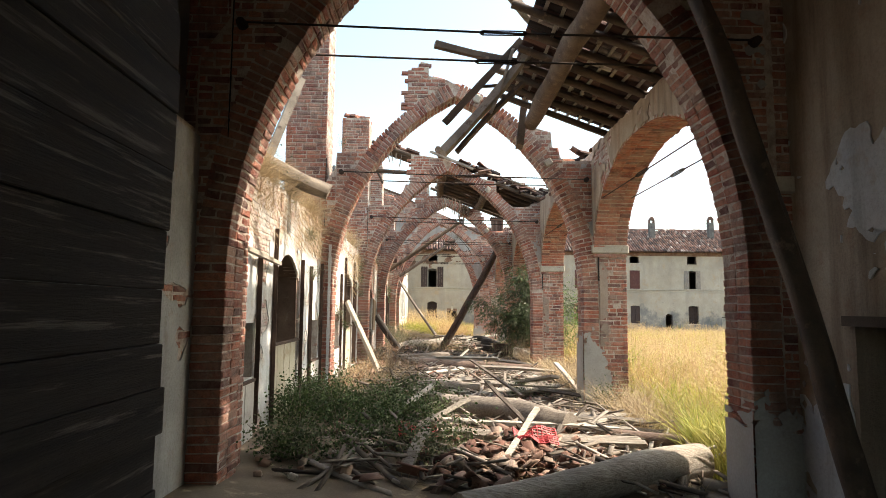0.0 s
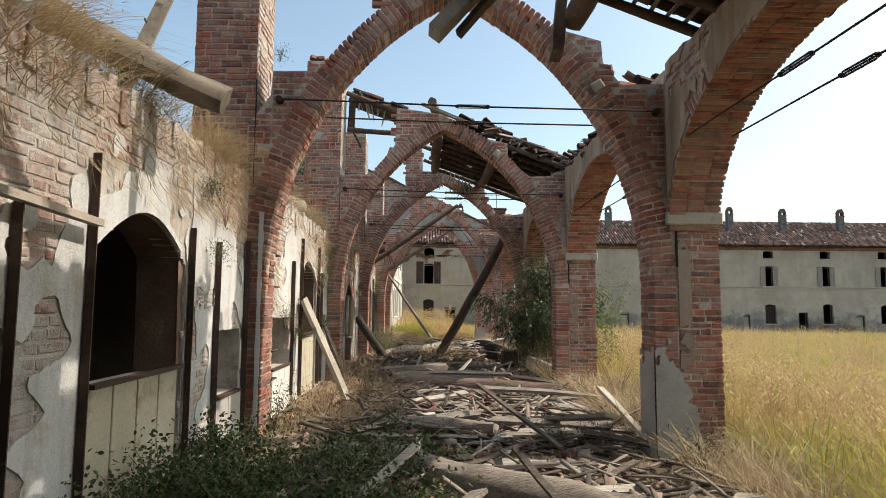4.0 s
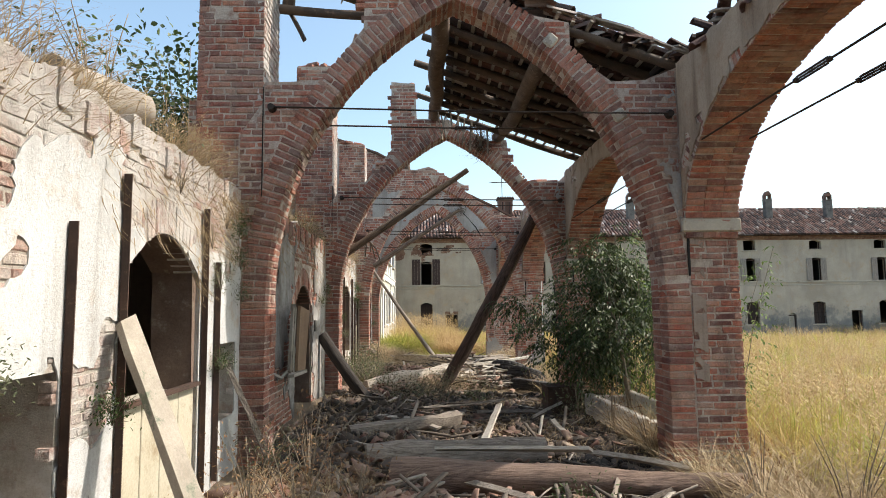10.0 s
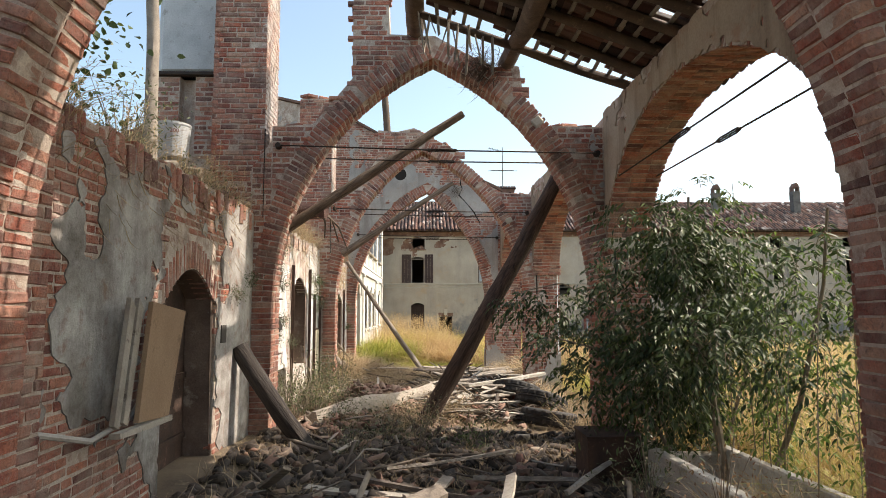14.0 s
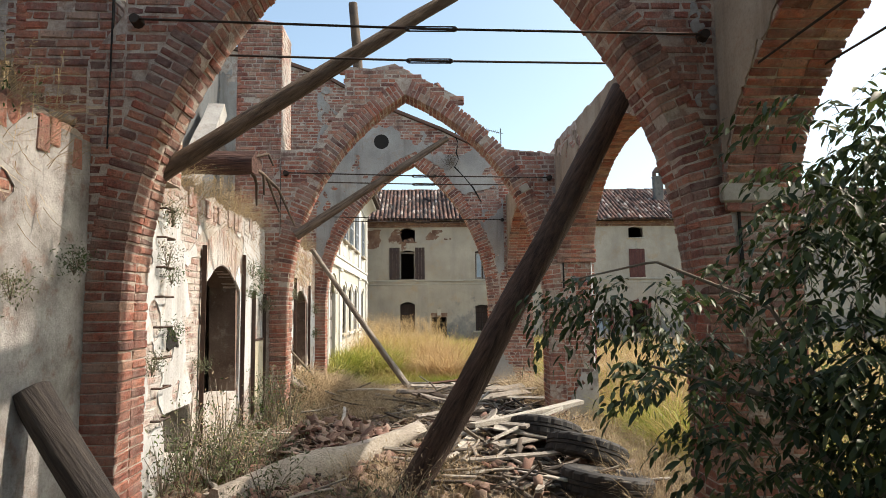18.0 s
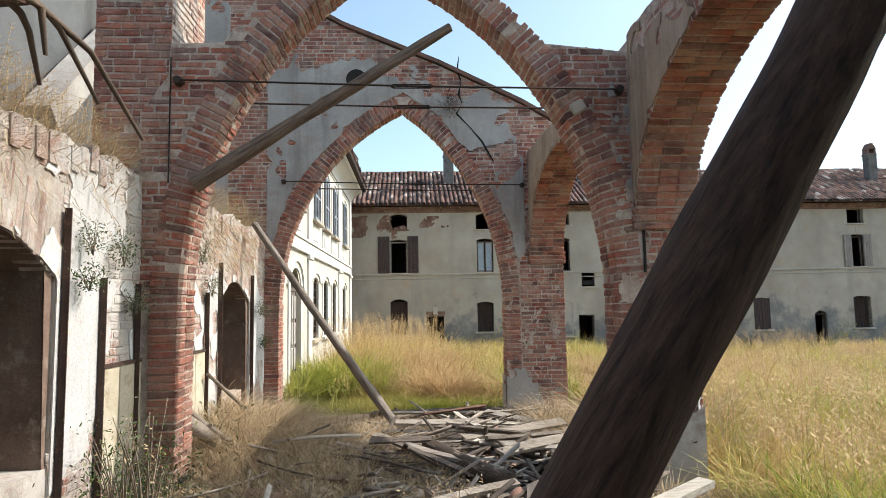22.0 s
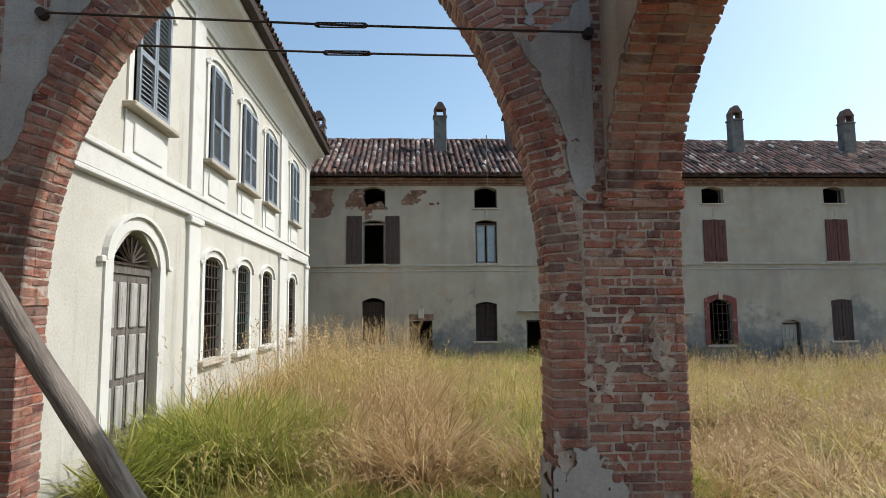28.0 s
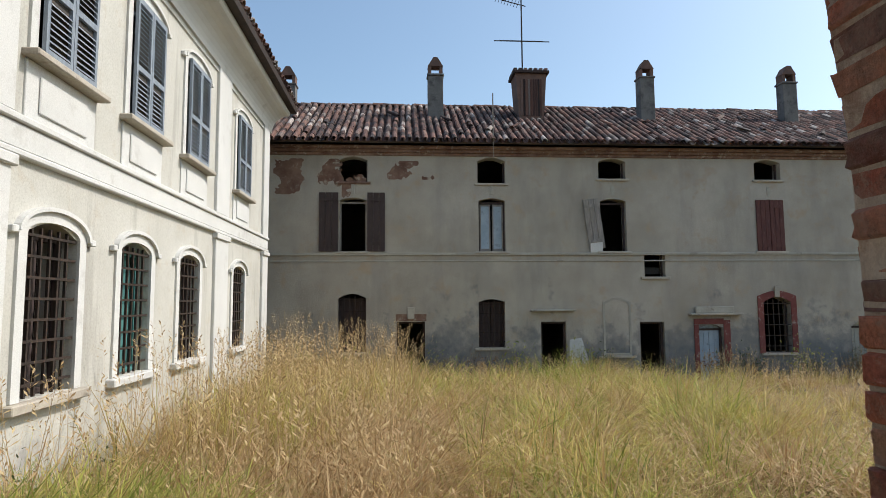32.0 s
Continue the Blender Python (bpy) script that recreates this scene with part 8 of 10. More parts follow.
def debris():
    rnd = random.Random(77)
    # great timbers
    wood_log("log", [(-0.35, 4.85, 0.24), (0.9, 5.5, 0.28), (2.3, 6.38, 0.29)], (0.15, 0.19), "great sun-bleached log with a sawn rounded end", LOG_PALE, 201, "log", "fallen timbers", sides=16, rough=0.05)
    wood_log("log", [(-0.75, 10.3, 0.36), (0.3, 9.0, 0.36), (1.25, 7.95, 0.33)], (0.17, 0.21), "thick grey log lying across the rubble", LOG_GREY, 202, "log", "fallen timbers", sides=14, rough=0.1)
    wood_log("beam", [(1.0, 8.25, 0.28), (2.75, 7.35, 0.22)], (0.10, 0.10), "smooth brown round beam among the boards", LOG_BROWN, 203, "beam", "fallen timbers", sides=12, rough=0.03)
    wood_log("beam", [(-0.95, 16.95, 0.30), (0.8, 16.7, 0.28), (2.75, 16.4, 0.22)], (0.19, 0.15), "long cracked brown beam lying across the gallery", LOG_BROWN, 204, "beam", "fallen timbers", sides=12, rough=0.07)
    wood_log("beam", [(-1.3, 17.75, 0.26), (0.9, 18.0, 0.26)], (0.22, 0.19), "short thick grey log with frayed ends", LOG_GREY, 205, "log", "fallen timbers", sides=12, rough=0.12)
    wood_log("log", [(-2.0, 24.3, 0.30), (-0.9, 25.6, 0.42), (-0.1, 26.7, 0.50)], (0.17, 0.13), "bleached split log half sunk in rubble", LOG_PALE, 206, "log", "fallen timbers", sides=12, rough=0.14)
    wood_log("log", [(0.2, 30.35, 0.42), (0.95, 28.9, 0.34)], (0.10, 0.12), "charred black log stub", BLACKWOOD, 207, "log", "fallen timbers", sides=10, rough=0.1)
    wood_log("log", [(-1.7, 19.2, 0.3), (-0.4, 19.7, 0.36), (-0.1, 20.3, 0.32)], (0.13, 0.11), "dark weathered log on the floor", LOG_GREY, 208, "log", "fallen timbers", rough=0.1)
    wood_log("log", [(-1.2, 12.6, 0.32), (0.4, 12.25, 0.30)], (0.10, 0.09), "grey stripped log on the floor", LOG_GREY, 209, "log", "fallen timbers", rough=0.09)
    wood_log("branch", [(-2.35, 30.9, 0.5), (-1.9, 32.3, 0.42), (-1.15, 32.6, 0.2)], (0.07, 0.05), "bent grey branch by the wall", LOG_GREY, 210, "branch", "fallen timbers", rough=0.1)
    wood_log("branch", [(-2.5, 29.6, 0.95), (-2.15, 30.2, 0.5), (-1.7, 30.9, 0.25)], (0.08, 0.06), "broken grey timber leaning by the column", LOG_GREY, 211, "branch", "fallen timbers", rough=0.12)
    wood_log("branch", [(-2.3, 29.9, 0.8), (-2.0, 30.3, 0.4), (-1.95, 30.9, 0.2)], (0.05, 0.03), "broken grey timber leaning by the column", LOG_GREY, 212, "branch", "fallen timbers", rough=0.12)
    # boards that stand out
    special = [
        ((-2.2, 7.6, 0.30), (-0.2, 7.55, 0.36), 0.10, 0.04, BOARD_DARK), ((-1.2, 7.0, 0.30), (-0.1, 8.35, 0.62), 0.11, 0.04, BOARD_GREY), ((-1.3, 8.3, 0.3), (-0.6, 9.6, 0.65), 0.09, 0.035, BOARD_PALE),
        ((-0.7, 7.3, 0.42), (1.9, 7.0, 0.34), 0.17, 0.06, BOARD_GREY), ((-0.2, 7.9, 0.40), (2.1, 7.9, 0.30), 0.13, 0.05, BOARD_PALE), ((0.2, 6.35, 0.30), (0.75, 7.6, 0.62), 0.07, 0.03, BOARD_PALE),
        ((0.85, 6.6, 0.25), (0.2, 8.6, 0.85), 0.05, 0.03, BOARD_DARK), ((-0.85, 6.0, 0.28), (-0.65, 6.8, 0.50), 0.13, 0.05, BOARD_GREY),
        ((1.1, 11.2, 0.28), (0.25, 13.1, 0.78), 0.06, 0.035, BOARD_DARK), ((1.0, 12.9, 0.32), (1.75, 11.4, 0.62), 0.14, 0.05, BOARD_GREY), ((2.15, 13.4, 0.72), (2.42, 12.2, 0.22), 0.11, 0.04, BOARD_PALE),
        ((-0.9, 13.9, 0.38), (0.2, 14.6, 0.46), 0.12, 0.04, BOARD_PALE), ((-1.3, 12.4, 0.3), (0.3, 12.9, 0.40), 0.15, 0.05, BOARD_GREY), ((0.4, 12.6, 0.36), (2.0, 12.2, 0.34), 0.12, 0.04, BOARD_GREY),
        ((-1.6, 15.5, 0.34), (-0.2, 15.2, 0.40), 0.12, 0.05, BOARD_PALE), ((0.5, 15.4, 0.42), (2.7, 14.6, 0.36), 0.16, 0.05, BOARD_GREY), ((0.1, 17.9, 0.34), (0.6, 20.2, 0.52), 0.10, 0.035, BOARD_PALE),
        ((1.25, 17.4, 0.42), (2.3, 17.0, 0.30), 0.2, 0.05, BOARD_PALE), ((-0.5, 17.3, 0.50), (1.3, 17.2, 0.48), 0.14, 0.04, BOARD_PALE), ((0.6, 26.4, 0.60), (2.35, 27.6, 0.70), 0.13, 0.06, BOARD_PALE),
        ((0.7, 26.0, 0.45), (1.9, 26.9, 0.72), 0.06, 0.04, BOARD_PALE), ((0.4, 27.3, 0.55), (1.3, 26.3, 0.6), 0.10, 0.04, BOARD_GREY), ((1.0, 29.9, 0.42), (2.1, 30.6, 0.44), 0.16, 0.04, BOARD_GREY),
        ((0.9, 30.4, 0.48), (2.3, 30.9, 0.46), 0.15, 0.04, BOARD_GREY), ((0.7, 30.9, 0.40), (2.2, 31.6, 0.44), 0.17, 0.04, BOARD_GREY), ((0.2, 33.1, 0.34), (1.2, 33.3, 0.40), 0.2, 0.03, SHARD),
        ((-2.0, 20.9, 0.2), (-1.5, 20.2, 0.62), 0.09, 0.035, BOARD_GREY), ((1.2, 20.6, 0.25), (2.1, 21.6, 0.4), 0.07, 0.05, BOARD_PALE), ((0.3, 21.2, 0.25), (1.4, 20.9, 0.3), 0.07, 0.05, BOARD_GREY)]
    for i, (a, b, w, h, m) in enumerate(special):
        pale = {BOARD_PALE.name: "pale", BOARD_GREY.name: "grey", BOARD_DARK.name: "dark", SHARD.name: "reddish"}[m.name]
        tagged(part("plank", plank_shape(a, b, w, h, 500 + i, 6, 0.2, 0.015), m), pale + " weathered plank lying on the rubble", "plank", "planks on the floor")
    zones = [(34, -1.2, 2.3, 6.0, 10.9, 0.0, 0.5, 0.0), (48, -1.5, 2.6, 11.6, 16.2, 0.05, 0.5, 0.0), (7, -1.6, 1.8, 17.9, 22.5, 0.2, 0.8, 0.0), (26, 0.1, 2.2, 25.3, 29.0, 0.5, 0.6, 0.16), (40, -0.5, 2.15, 29.3, 33.6, -0.25, 0.45, 0.12)]
    k = 0
    for n, x0, x1, y0, y1, head, spread, lift in zones:
        for i in range(n):
            length = rnd.uniform(0.7, 2.1)
            x = rnd.uniform(x0 + 0.3, x1 - 0.3)
            y = rnd.uniform(y0, y1)
            a, b = lying(rnd, x, y, head + rnd.gauss(0, spread), length, 0.04 + rnd.random() * (0.12 + lift), rnd.uniform(-0.06, 0.06))
            m = rnd.choice((BOARD_GREY, BOARD_GREY, BOARD_PALE, BOARD_DARK))
            pale = {BOARD_PALE.name: "pale", BOARD_GREY.name: "grey", BOARD_DARK.name: "dark"}[m.name]
            w = rnd.choice((0.05, 0.07, 0.09, 0.12, 0.16))
            tagged(part("plank", plank_shape(a, b, w, rnd.uniform(0.02, 0.045), 700 + k, 4, 0.3, 0.02), m), pale + " weathered plank lying on the rubble", "plank", "planks on the floor")
            k += 1
    # splinters and laths
    rng = np.random.default_rng(5)
    spl = []
    for s in range(5):
        vf = plank_shape((-0.5, 0, 0), (0.5, 0, 0), 0.05, 0.02, 40 + s, 3, 0.3, 0.03)
        tr = []
        for f in vf[1]:
            tr += [(f[0], f[1], f[2]), (f[0], f[2], f[3])]
        spl.append((np.array(vf[0]), np.array(tr)))
    places = []
    for n, x0, x1, y0, y1 in ((420, -1.6, 2.4, 5.7, 11), (620, -1.7, 2.7, 11.5, 16.5), (70, -2, 2, 17.6, 23), (500, -0.4, 2.3, 25, 29), (620, -0.6, 2.2, 29.2, 33.8), (60, -2.4, -0.6, 24.2, 31)):
        for i in range(n):
            x, y = rng.uniform(x0, x1), rng.uniform(y0, y1)
            places.append((x, y, heaped(x, y) + rng.uniform(0.02, 0.16)))
    places = np.array(places)
    pick = rng.integers(0, 5, len(places))
    out = [strew(spl[s], places[pick == s], spun(rng, (pick == s).sum(), 0.2), np.repeat(rng.uniform(0.3, 1.2, (pick == s).sum())[:, None], 3, 1)) for s in range(5)]
    ob = soup("splinters", *joined(out), SPLINTER)
    tagged(ob, "grey splinters and broken laths strewn over the floor", "splinters", kind="stuff")
    # tile shards
    shapes = [shard_shape(s, 0.15 + 0.05 * (s % 3), 0.13, 0.035, 0.014) for s in range(8)]
    places = []
    for n, cx, cy, sx, sy, h in ((420, 0.3, 6.7, 0.6, 0.7, 0.08), (250, -0.2, 9.4, 0.9, 0.9, 0.04), (450, 0.4, 13.6, 1.2, 1.5, 0.05), (400, -0.7, 15.6, 0.6, 0.6, 0.08), (250, 0.2, 19.5, 1.2, 1.6, 0.03), (620, -0.9, 26.7, 0.6, 0.7, 0.08), (250, 1.2, 26.8, 0.6, 1.0, 0.10), (350, 1.1, 31.0, 0.7, 1.2, 0.06), (250, -1.6, 24.8, 0.5, 0.7, 0.04)):
        xs, ys = rng.normal(cx, sx, n), rng.normal(cy, sy, n)
        for x, y in zip(np.clip(xs, -2.5, 2.6), np.clip(ys, 5.6, 33.9)):
            places.append((x, y, heaped(x, y) + rng.uniform(0.0, 0.05 + h)))
    places = np.array(places)
    pick = rng.integers(0, 8, len(places))
    out = [strew(shapes[s], places[pick == s], spun(rng, (pick == s).sum(), 0.45), np.repeat(rng.uniform(0.45, 1.15, (pick == s).sum())[:, None], 3, 1)) for s in range(8)]
    tagged(soup("tile_shards", *joined(out), SHARD), "broken red clay roof tiles strewn over the floor", "rubble", kind="stuff")
    # bricks and lumps
    shapes = [lump_shape(s, 0.22, 0.12, 0.065) if s < 4 else lump_shape(s, 0.1, 0.08, 0.06) for s in range(8)]
    places = []
    for n, x0, x1, y0, y1 in ((350, -2.4, 2.4, 5.6, 11), (500, -2.5, 2.5, 11.5, 17), (260, -2.5, 2.3, 17.5, 24.5), (900, -2.6, 0.3, 24, 29), (300, 0, 2.2, 25, 29), (450, -2.5, 2.1, 29.2, 34)):
        x, y = rng.uniform(x0, x1, n), rng.uniform(y0, y1, n)
        places += [(a, b, heaped(a, b) + rng.uniform(-0.01, 0.05)) for a, b in zip(x, y)]
    places = np.array(places)
    pick = rng.integers(0, 8, len(places))
    out = [strew(shapes[s], places[pick == s], spun(rng, (pick == s).sum(), 0.35), np.repeat(rng.uniform(0.4, 1.1, (pick == s).sum())[:, None], 3, 1)) for s in range(8)]
    # dark pieces strewn only where the roof remnant shades the floor
    n = 2600
    x, y = rng.uniform(-2.5, 2.4, n), rng.uniform(16.8, 24.4, n)
    places = np.array([(a, b, heaped(a, b) + rng.uniform(-0.02, 0.05)) for a, b in zip(x, y)])
    pick_ = rng.integers(0, 8, n)
    damp = [strew(shapes[q], places[pick_ == q], spun(rng, (pick_ == q).sum(), 0.4), np.repeat(rng.uniform(0.4, 1.3, (pick_ == q).sum())[:, None], 3, 1)) for q in range(8)]
    tagged(soup("damp_rubble", *joined(damp), DARK_LITTER), "dark damp clods and rotten wood under the roof remnant", "rubble", kind="stuff")
    tagged(soup("rubble", *joined(out), DUSTY), "dusty broken bricks and mortar lumps on the ground", "rubble", kind="stuff")


def tyre(at, axis, r=0.5, w=0.26, label="worn black lorry tyre lying in the rubble"):
    n = 36
    axis = Vector(axis).normalized()
    x = axis.orthogonal().normalized()
    y = axis.cross(x)
    c = Vector(at)
    prof = [(0.55, -0.30), (0.66, -0.5), (0.86, -0.52), (0.96, -0.44), (1.0, -0.34), (1.0, -0.13), (0.965, -0.11), (0.965, -0.07), (1.0, -0.05), (1.0, 0.05), (0.965, 0.07), (0.965, 0.11), (1.0, 0.13), (1.0, 0.34), (0.96, 0.44), (0.86, 0.52), (0.66, 0.5), (0.55, 0.30), (0.62, 0.2), (0.9, 0.3), (0.9, -0.3), (0.62, -0.2)]
    m = len(prof)
    vs, fs = [], []
    for i in range(n * 2):
        a = math.pi * i / n
        d = x * math.cos(a) + y * math.sin(a)
        for pr, pw in prof:
            dent = 0.965 if pr == 1.0 and abs(pw) > 0.1 and i % 4 == 0 else pr
            vs.append(tuple(c + d * dent * r + axis * pw * w))
    for i in range(n * 2):
        for j in range(m):
            b, e = (i + 1) % (n * 2), (j + 1) % m
            fs.append((i * m + j, b * m + j, b * m + e, i * m + e))
    ob = part("tyre", fixed((vs, fs)), RUBBER)
    tagged(ob, label, "tyre", "tyres in the rubble")


def trough():
    c = thing("trough", (2.8, 20.2, 0.1), "rough pale concrete trough with thick walls", "trough")
    m = Matrix.Translation((2.74, 19.95, 0.0)) @ Matrix.Rotation(radians(3), 4, "Z")
    for nm, d in (("side_panel", (-0.42, -0.28, -1.25, 1.25, 0.1, 0.56)), ("side_panel", (0.30, 0.42, -1.25, 1.25, 0.1, 0.60)), ("end_panel", (-0.278, 0.298, 1.1, 1.24, 0.1, 0.52)), ("end_panel", (-0.278, 0.298, -1.24, -1.1, 0.1, 0.50)), ("base_slab", (-0.278, 0.298, -1.098, 1.098, 0.1, 0.2))):
        bm = boxes(d, bevel=0.02)
        bmesh.ops.subdivide_edges(bm, edges=bm.edges, cuts=2, use_grid_fill=True)
        for v in bm.verts:
            v.co += Vector((noise.noise(v.co * 4), noise.noise(v.co * 4 + Vector((9, 0, 0))), noise.noise(v.co * 4 + Vector((0, 9, 0))))) * 0.02
        bm.transform(m)
        part(nm, bm, CHALKY, c)


def rusty_box():
    c = thing("metal_box", (1.93, 21.6, 0.15), "rusty dark sheet-metal box by the shrub", "box")
    x0, x1, y0, y1, z0, z1 = 1.62, 2.24, 21.3, 21.9, 0.05, 0.63
    for nm, d in (("front_panel", (x0, x1, y0, y0 + 0.02, z0, z1)), ("back_panel", (x0, x1, y1 - 0.02, y1, z0, z1)), ("side_panel", (x0, x0 + 0.02, y0 + 0.022, y1 - 0.022, z0, z1)), ("side_panel", (x1 - 0.02, x1, y0 + 0.022, y1 - 0.022, z0, z1)), ("lid", (x0 - 0.015, x1 + 0.015, y0 - 0.015, y1 + 0.015, z1 + 0.003, z1 + 0.028))):
        part(nm, boxes(d, bevel=0.004), RUST, c)


def netting(at, size, seed):
    """Crumpled piece of coarse plastic net."""
    rnd = random.Random(seed)
    c = tagged(part("net_piece", bmesh.new(), REDNET), "crumpled bit of red plastic netting in the rubble", "netting", "plastic netting")
    bm = bmesh.new()
    n = 9

    def pt(i, j):
        u, v = (i / n - 0.5) * size, (j / n - 0.5) * size * 0.6
        return Vector((at[0] + u, at[1] + v * 0.8, at[2] + 0.12 + 0.14 * noise.noise((u * 5 + seed, v * 5, 3)) + v * 0.35))
    for i in range(n + 1):
        for j in range(n + 1):
            if i < n:
                bar_between(bm, pt(i, j), pt(i + 1, j), 0.006)
            if j < n:
                bar_between(bm, pt(i, j), pt(i, j + 1), 0.006)
    bm.to_mesh(c.data)
    bm.free()


debris()
tyre((1.62, 26.75, 0.42), (0.2, 0.35, 0.9))
tyre((1.98, 26.0, 0.33), (0.28, 0.3, 0.92))
tyre((1.95, 25.1, 0.20), (0.15, 0.12, 0.97))
trough()
rusty_box()
netting((-0.75, 7.15, 0.30), 0.45, 3)
netting((0.62, 6.9, 0.30), 0.5, 7)

# ---- plants ----


def foliage(name, stops, patch=None, patch_scale=0.3, patch_range=(0.45, 0.62), thin=0.35, rough=0.6, gloss=0.3, third=None):
    """Leaves and blades: a colour for each, patches of another colour, light let through."""
    m, nt, b = shader(name, rough)
    b.inputs["Specular IOR Level"].default_value = gloss
    col = ramp(nt, piece_random(nt), stops)
    if patch:
        d = noise_tex(nt, patch_scale, 4, 0.6, coords="World")
        col = mix(nt, ramp(nt, d, [(patch_range[0], (0, 0, 0)), (patch_range[1], (0.85, 0.85, 0.85))]), col, ramp(nt, piece_random(nt), patch))
    if third:
        d = noise_tex(nt, patch_scale * 1.7, 3, 0.6, (1, 1, 0.05), "World")
        col = mix(nt, ramp(nt, d, [(0.46, (0, 0, 0)), (0.58, (0.85, 0.85, 0.85))]), col, ramp(nt, piece_random(nt), third))
    nt.links.new(col, b.inputs["Base Color"])
    tr = nt.nodes.new("ShaderNodeBsdfTranslucent")
    nt.links.new(col, tr.inputs["Color"])
    mx = nt.nodes.new("ShaderNodeMixShader")
    mx.inputs[0].default_value = thin
    nt.links.new(b.outputs[0], mx.inputs[1])
    nt.links.new(tr.outputs[0], mx.inputs[2])
    nt.links.new(mx.outputs[0], nt.nodes["Material Output"].inputs["Surface"])
    return m


STRAW_STOPS = [(0.0, (0.34, 0.235, 0.085)), (0.35, (0.55, 0.42, 0.145)), (0.7, (0.71, 0.575, 0.23)), (0.9, (0.76, 0.64, 0.33)), (1.0, (0.58, 0.54, 0.14))]
OLIVE_STOPS = [(0.0, (0.26, 0.285, 0.05)), (0.4, (0.45, 0.44, 0.09)), (0.75, (0.60, 0.54, 0.14)), (1.0, (0.22, 0.28, 0.055))]
STRAW = foliage("tall dry grass", STRAW_STOPS, OLIVE_STOPS, 0.75, (0.47, 0.57), thin=0.42, third=[(0.0, (0.30, 0.18, 0.08)), (0.5, (0.46, 0.30, 0.14)), (1.0, (0.58, 0.43, 0.22))])
RED_STRAW = foliage("reddish dead grass", [(0.0, (0.27, 0.165, 0.075)), (0.5, (0.47, 0.315, 0.155)), (1.0, (0.64, 0.49, 0.28))], thin=0.4)
SEEDHEAD = foliage("grass seed heads", [(0.0, (0.36, 0.24, 0.12)), (0.5, (0.50, 0.36, 0.19)), (1.0, (0.60, 0.48, 0.27))], thin=0.3)
GREEN_GRASS = foliage("green grass", [(0.0, (0.11, 0.17, 0.03)), (0.5, (0.30, 0.35, 0.06)), (1.0, (0.54, 0.52, 0.13))], [(0.0, (0.32, 0.30, 0.08)), (1.0, (0.50, 0.44, 0.16))], 0.6)
DRY_WEED = foliage("dry pale weeds", [(0.0, (0.28, 0.20, 0.11)), (0.5, (0.42, 0.32, 0.20)), (1.0, (0.53, 0.43, 0.28))], thin=0.25)
RUSSET = foliage("russet dead weeds", [(0.0, (0.16, 0.08, 0.04)), (0.5, (0.26, 0.145, 0.075)), (1.0, (0.33, 0.22, 0.12))], thin=0.25)
WEED_GREEN = foliage("low green weeds", [(0.0, (0.03, 0.055, 0.018)), (0.5, (0.055, 0.095, 0.03)), (1.0, (0.10, 0.14, 0.05))], thin=0.3)
SAGE = foliage("grey-green weeds", [(0.0, (0.075, 0.095, 0.05)), (0.5, (0.13, 0.15, 0.085)), (1.0, (0.21, 0.21, 0.12))], thin=0.3)
SHRUB_LEAF = foliage("dark shrub leaves", [(0.0, (0.024, 0.044, 0.016)), (0.5, (0.045, 0.075, 0.026)), (0.85, (0.075, 0.11, 0.038)), (1.0, (0.13, 0.17, 0.05))], thin=0.22, rough=0.48, gloss=0.4)
LIGHT_LEAF = foliage("light green leaves", [(0.0, (0.07, 0.12, 0.03)), (0.5, (0.12, 0.19, 0.045)), (1.0, (0.2, 0.27, 0.07))], thin=0.35)
TWIG = mat_two("grey twig bark", (0.14, 0.115, 0.085), (0.23, 0.19, 0.145), 6, 60, c3=(0.22, 0.19, 0.15))


def blades(rng, base, height, width, lean=0.35, droop=0.3, aim=None):
    """Bent grass blades: arrays of base points, heights and widths. Three pieces each, tapering to a point."""
    n = len(base)
    a = rng.uniform(0, 2 * np.pi, n) if aim is None else aim + rng.normal(0, 0.5, n)
    d = np.stack([np.cos(a), np.sin(a), np.zeros(n)], 1)
    s = np.stack([-np.sin(a), np.cos(a), np.zeros(n)], 1)
    turn = rng.uniform(-1.2, 1.2, n)
    s = s * np.cos(turn)[:, None] + d * np.sin(turn)[:, None]
    up = np.array([0, 0, 1.0])
    ln = np.abs(rng.normal(lean, lean * 0.6, n))
    dr = np.abs(rng.normal(droop, droop * 0.5, n))
    vs = np.empty((n, 7, 3))
    for k, (f, w) in enumerate(((0.0, 1.0), (0.4, 0.9), (0.75, 0.6))):
        c = base + d * (height * (ln * f + dr * f * f))[:, None] + up * (height * (f - 0.5 * dr * f * f * f))[:, None]
        vs[:, k * 2] = c - s * (width * w / 2)[:, None]
        vs[:, k * 2 + 1] = c + s * (width * w / 2)[:, None]
    vs[:, 6] = base + d * (height * (ln + dr))[:, None] + up * (height * (1 - 0.5 * dr))[:, None]
    t = np.array([(0, 1, 3), (0, 3, 2), (2, 3, 5), (2, 5, 4), (4, 5, 6)])
    ts = t[None] + (np.arange(n) * 7)[:, None, None]
    return vs.reshape(-1, 3), ts.reshape(-1, 3)


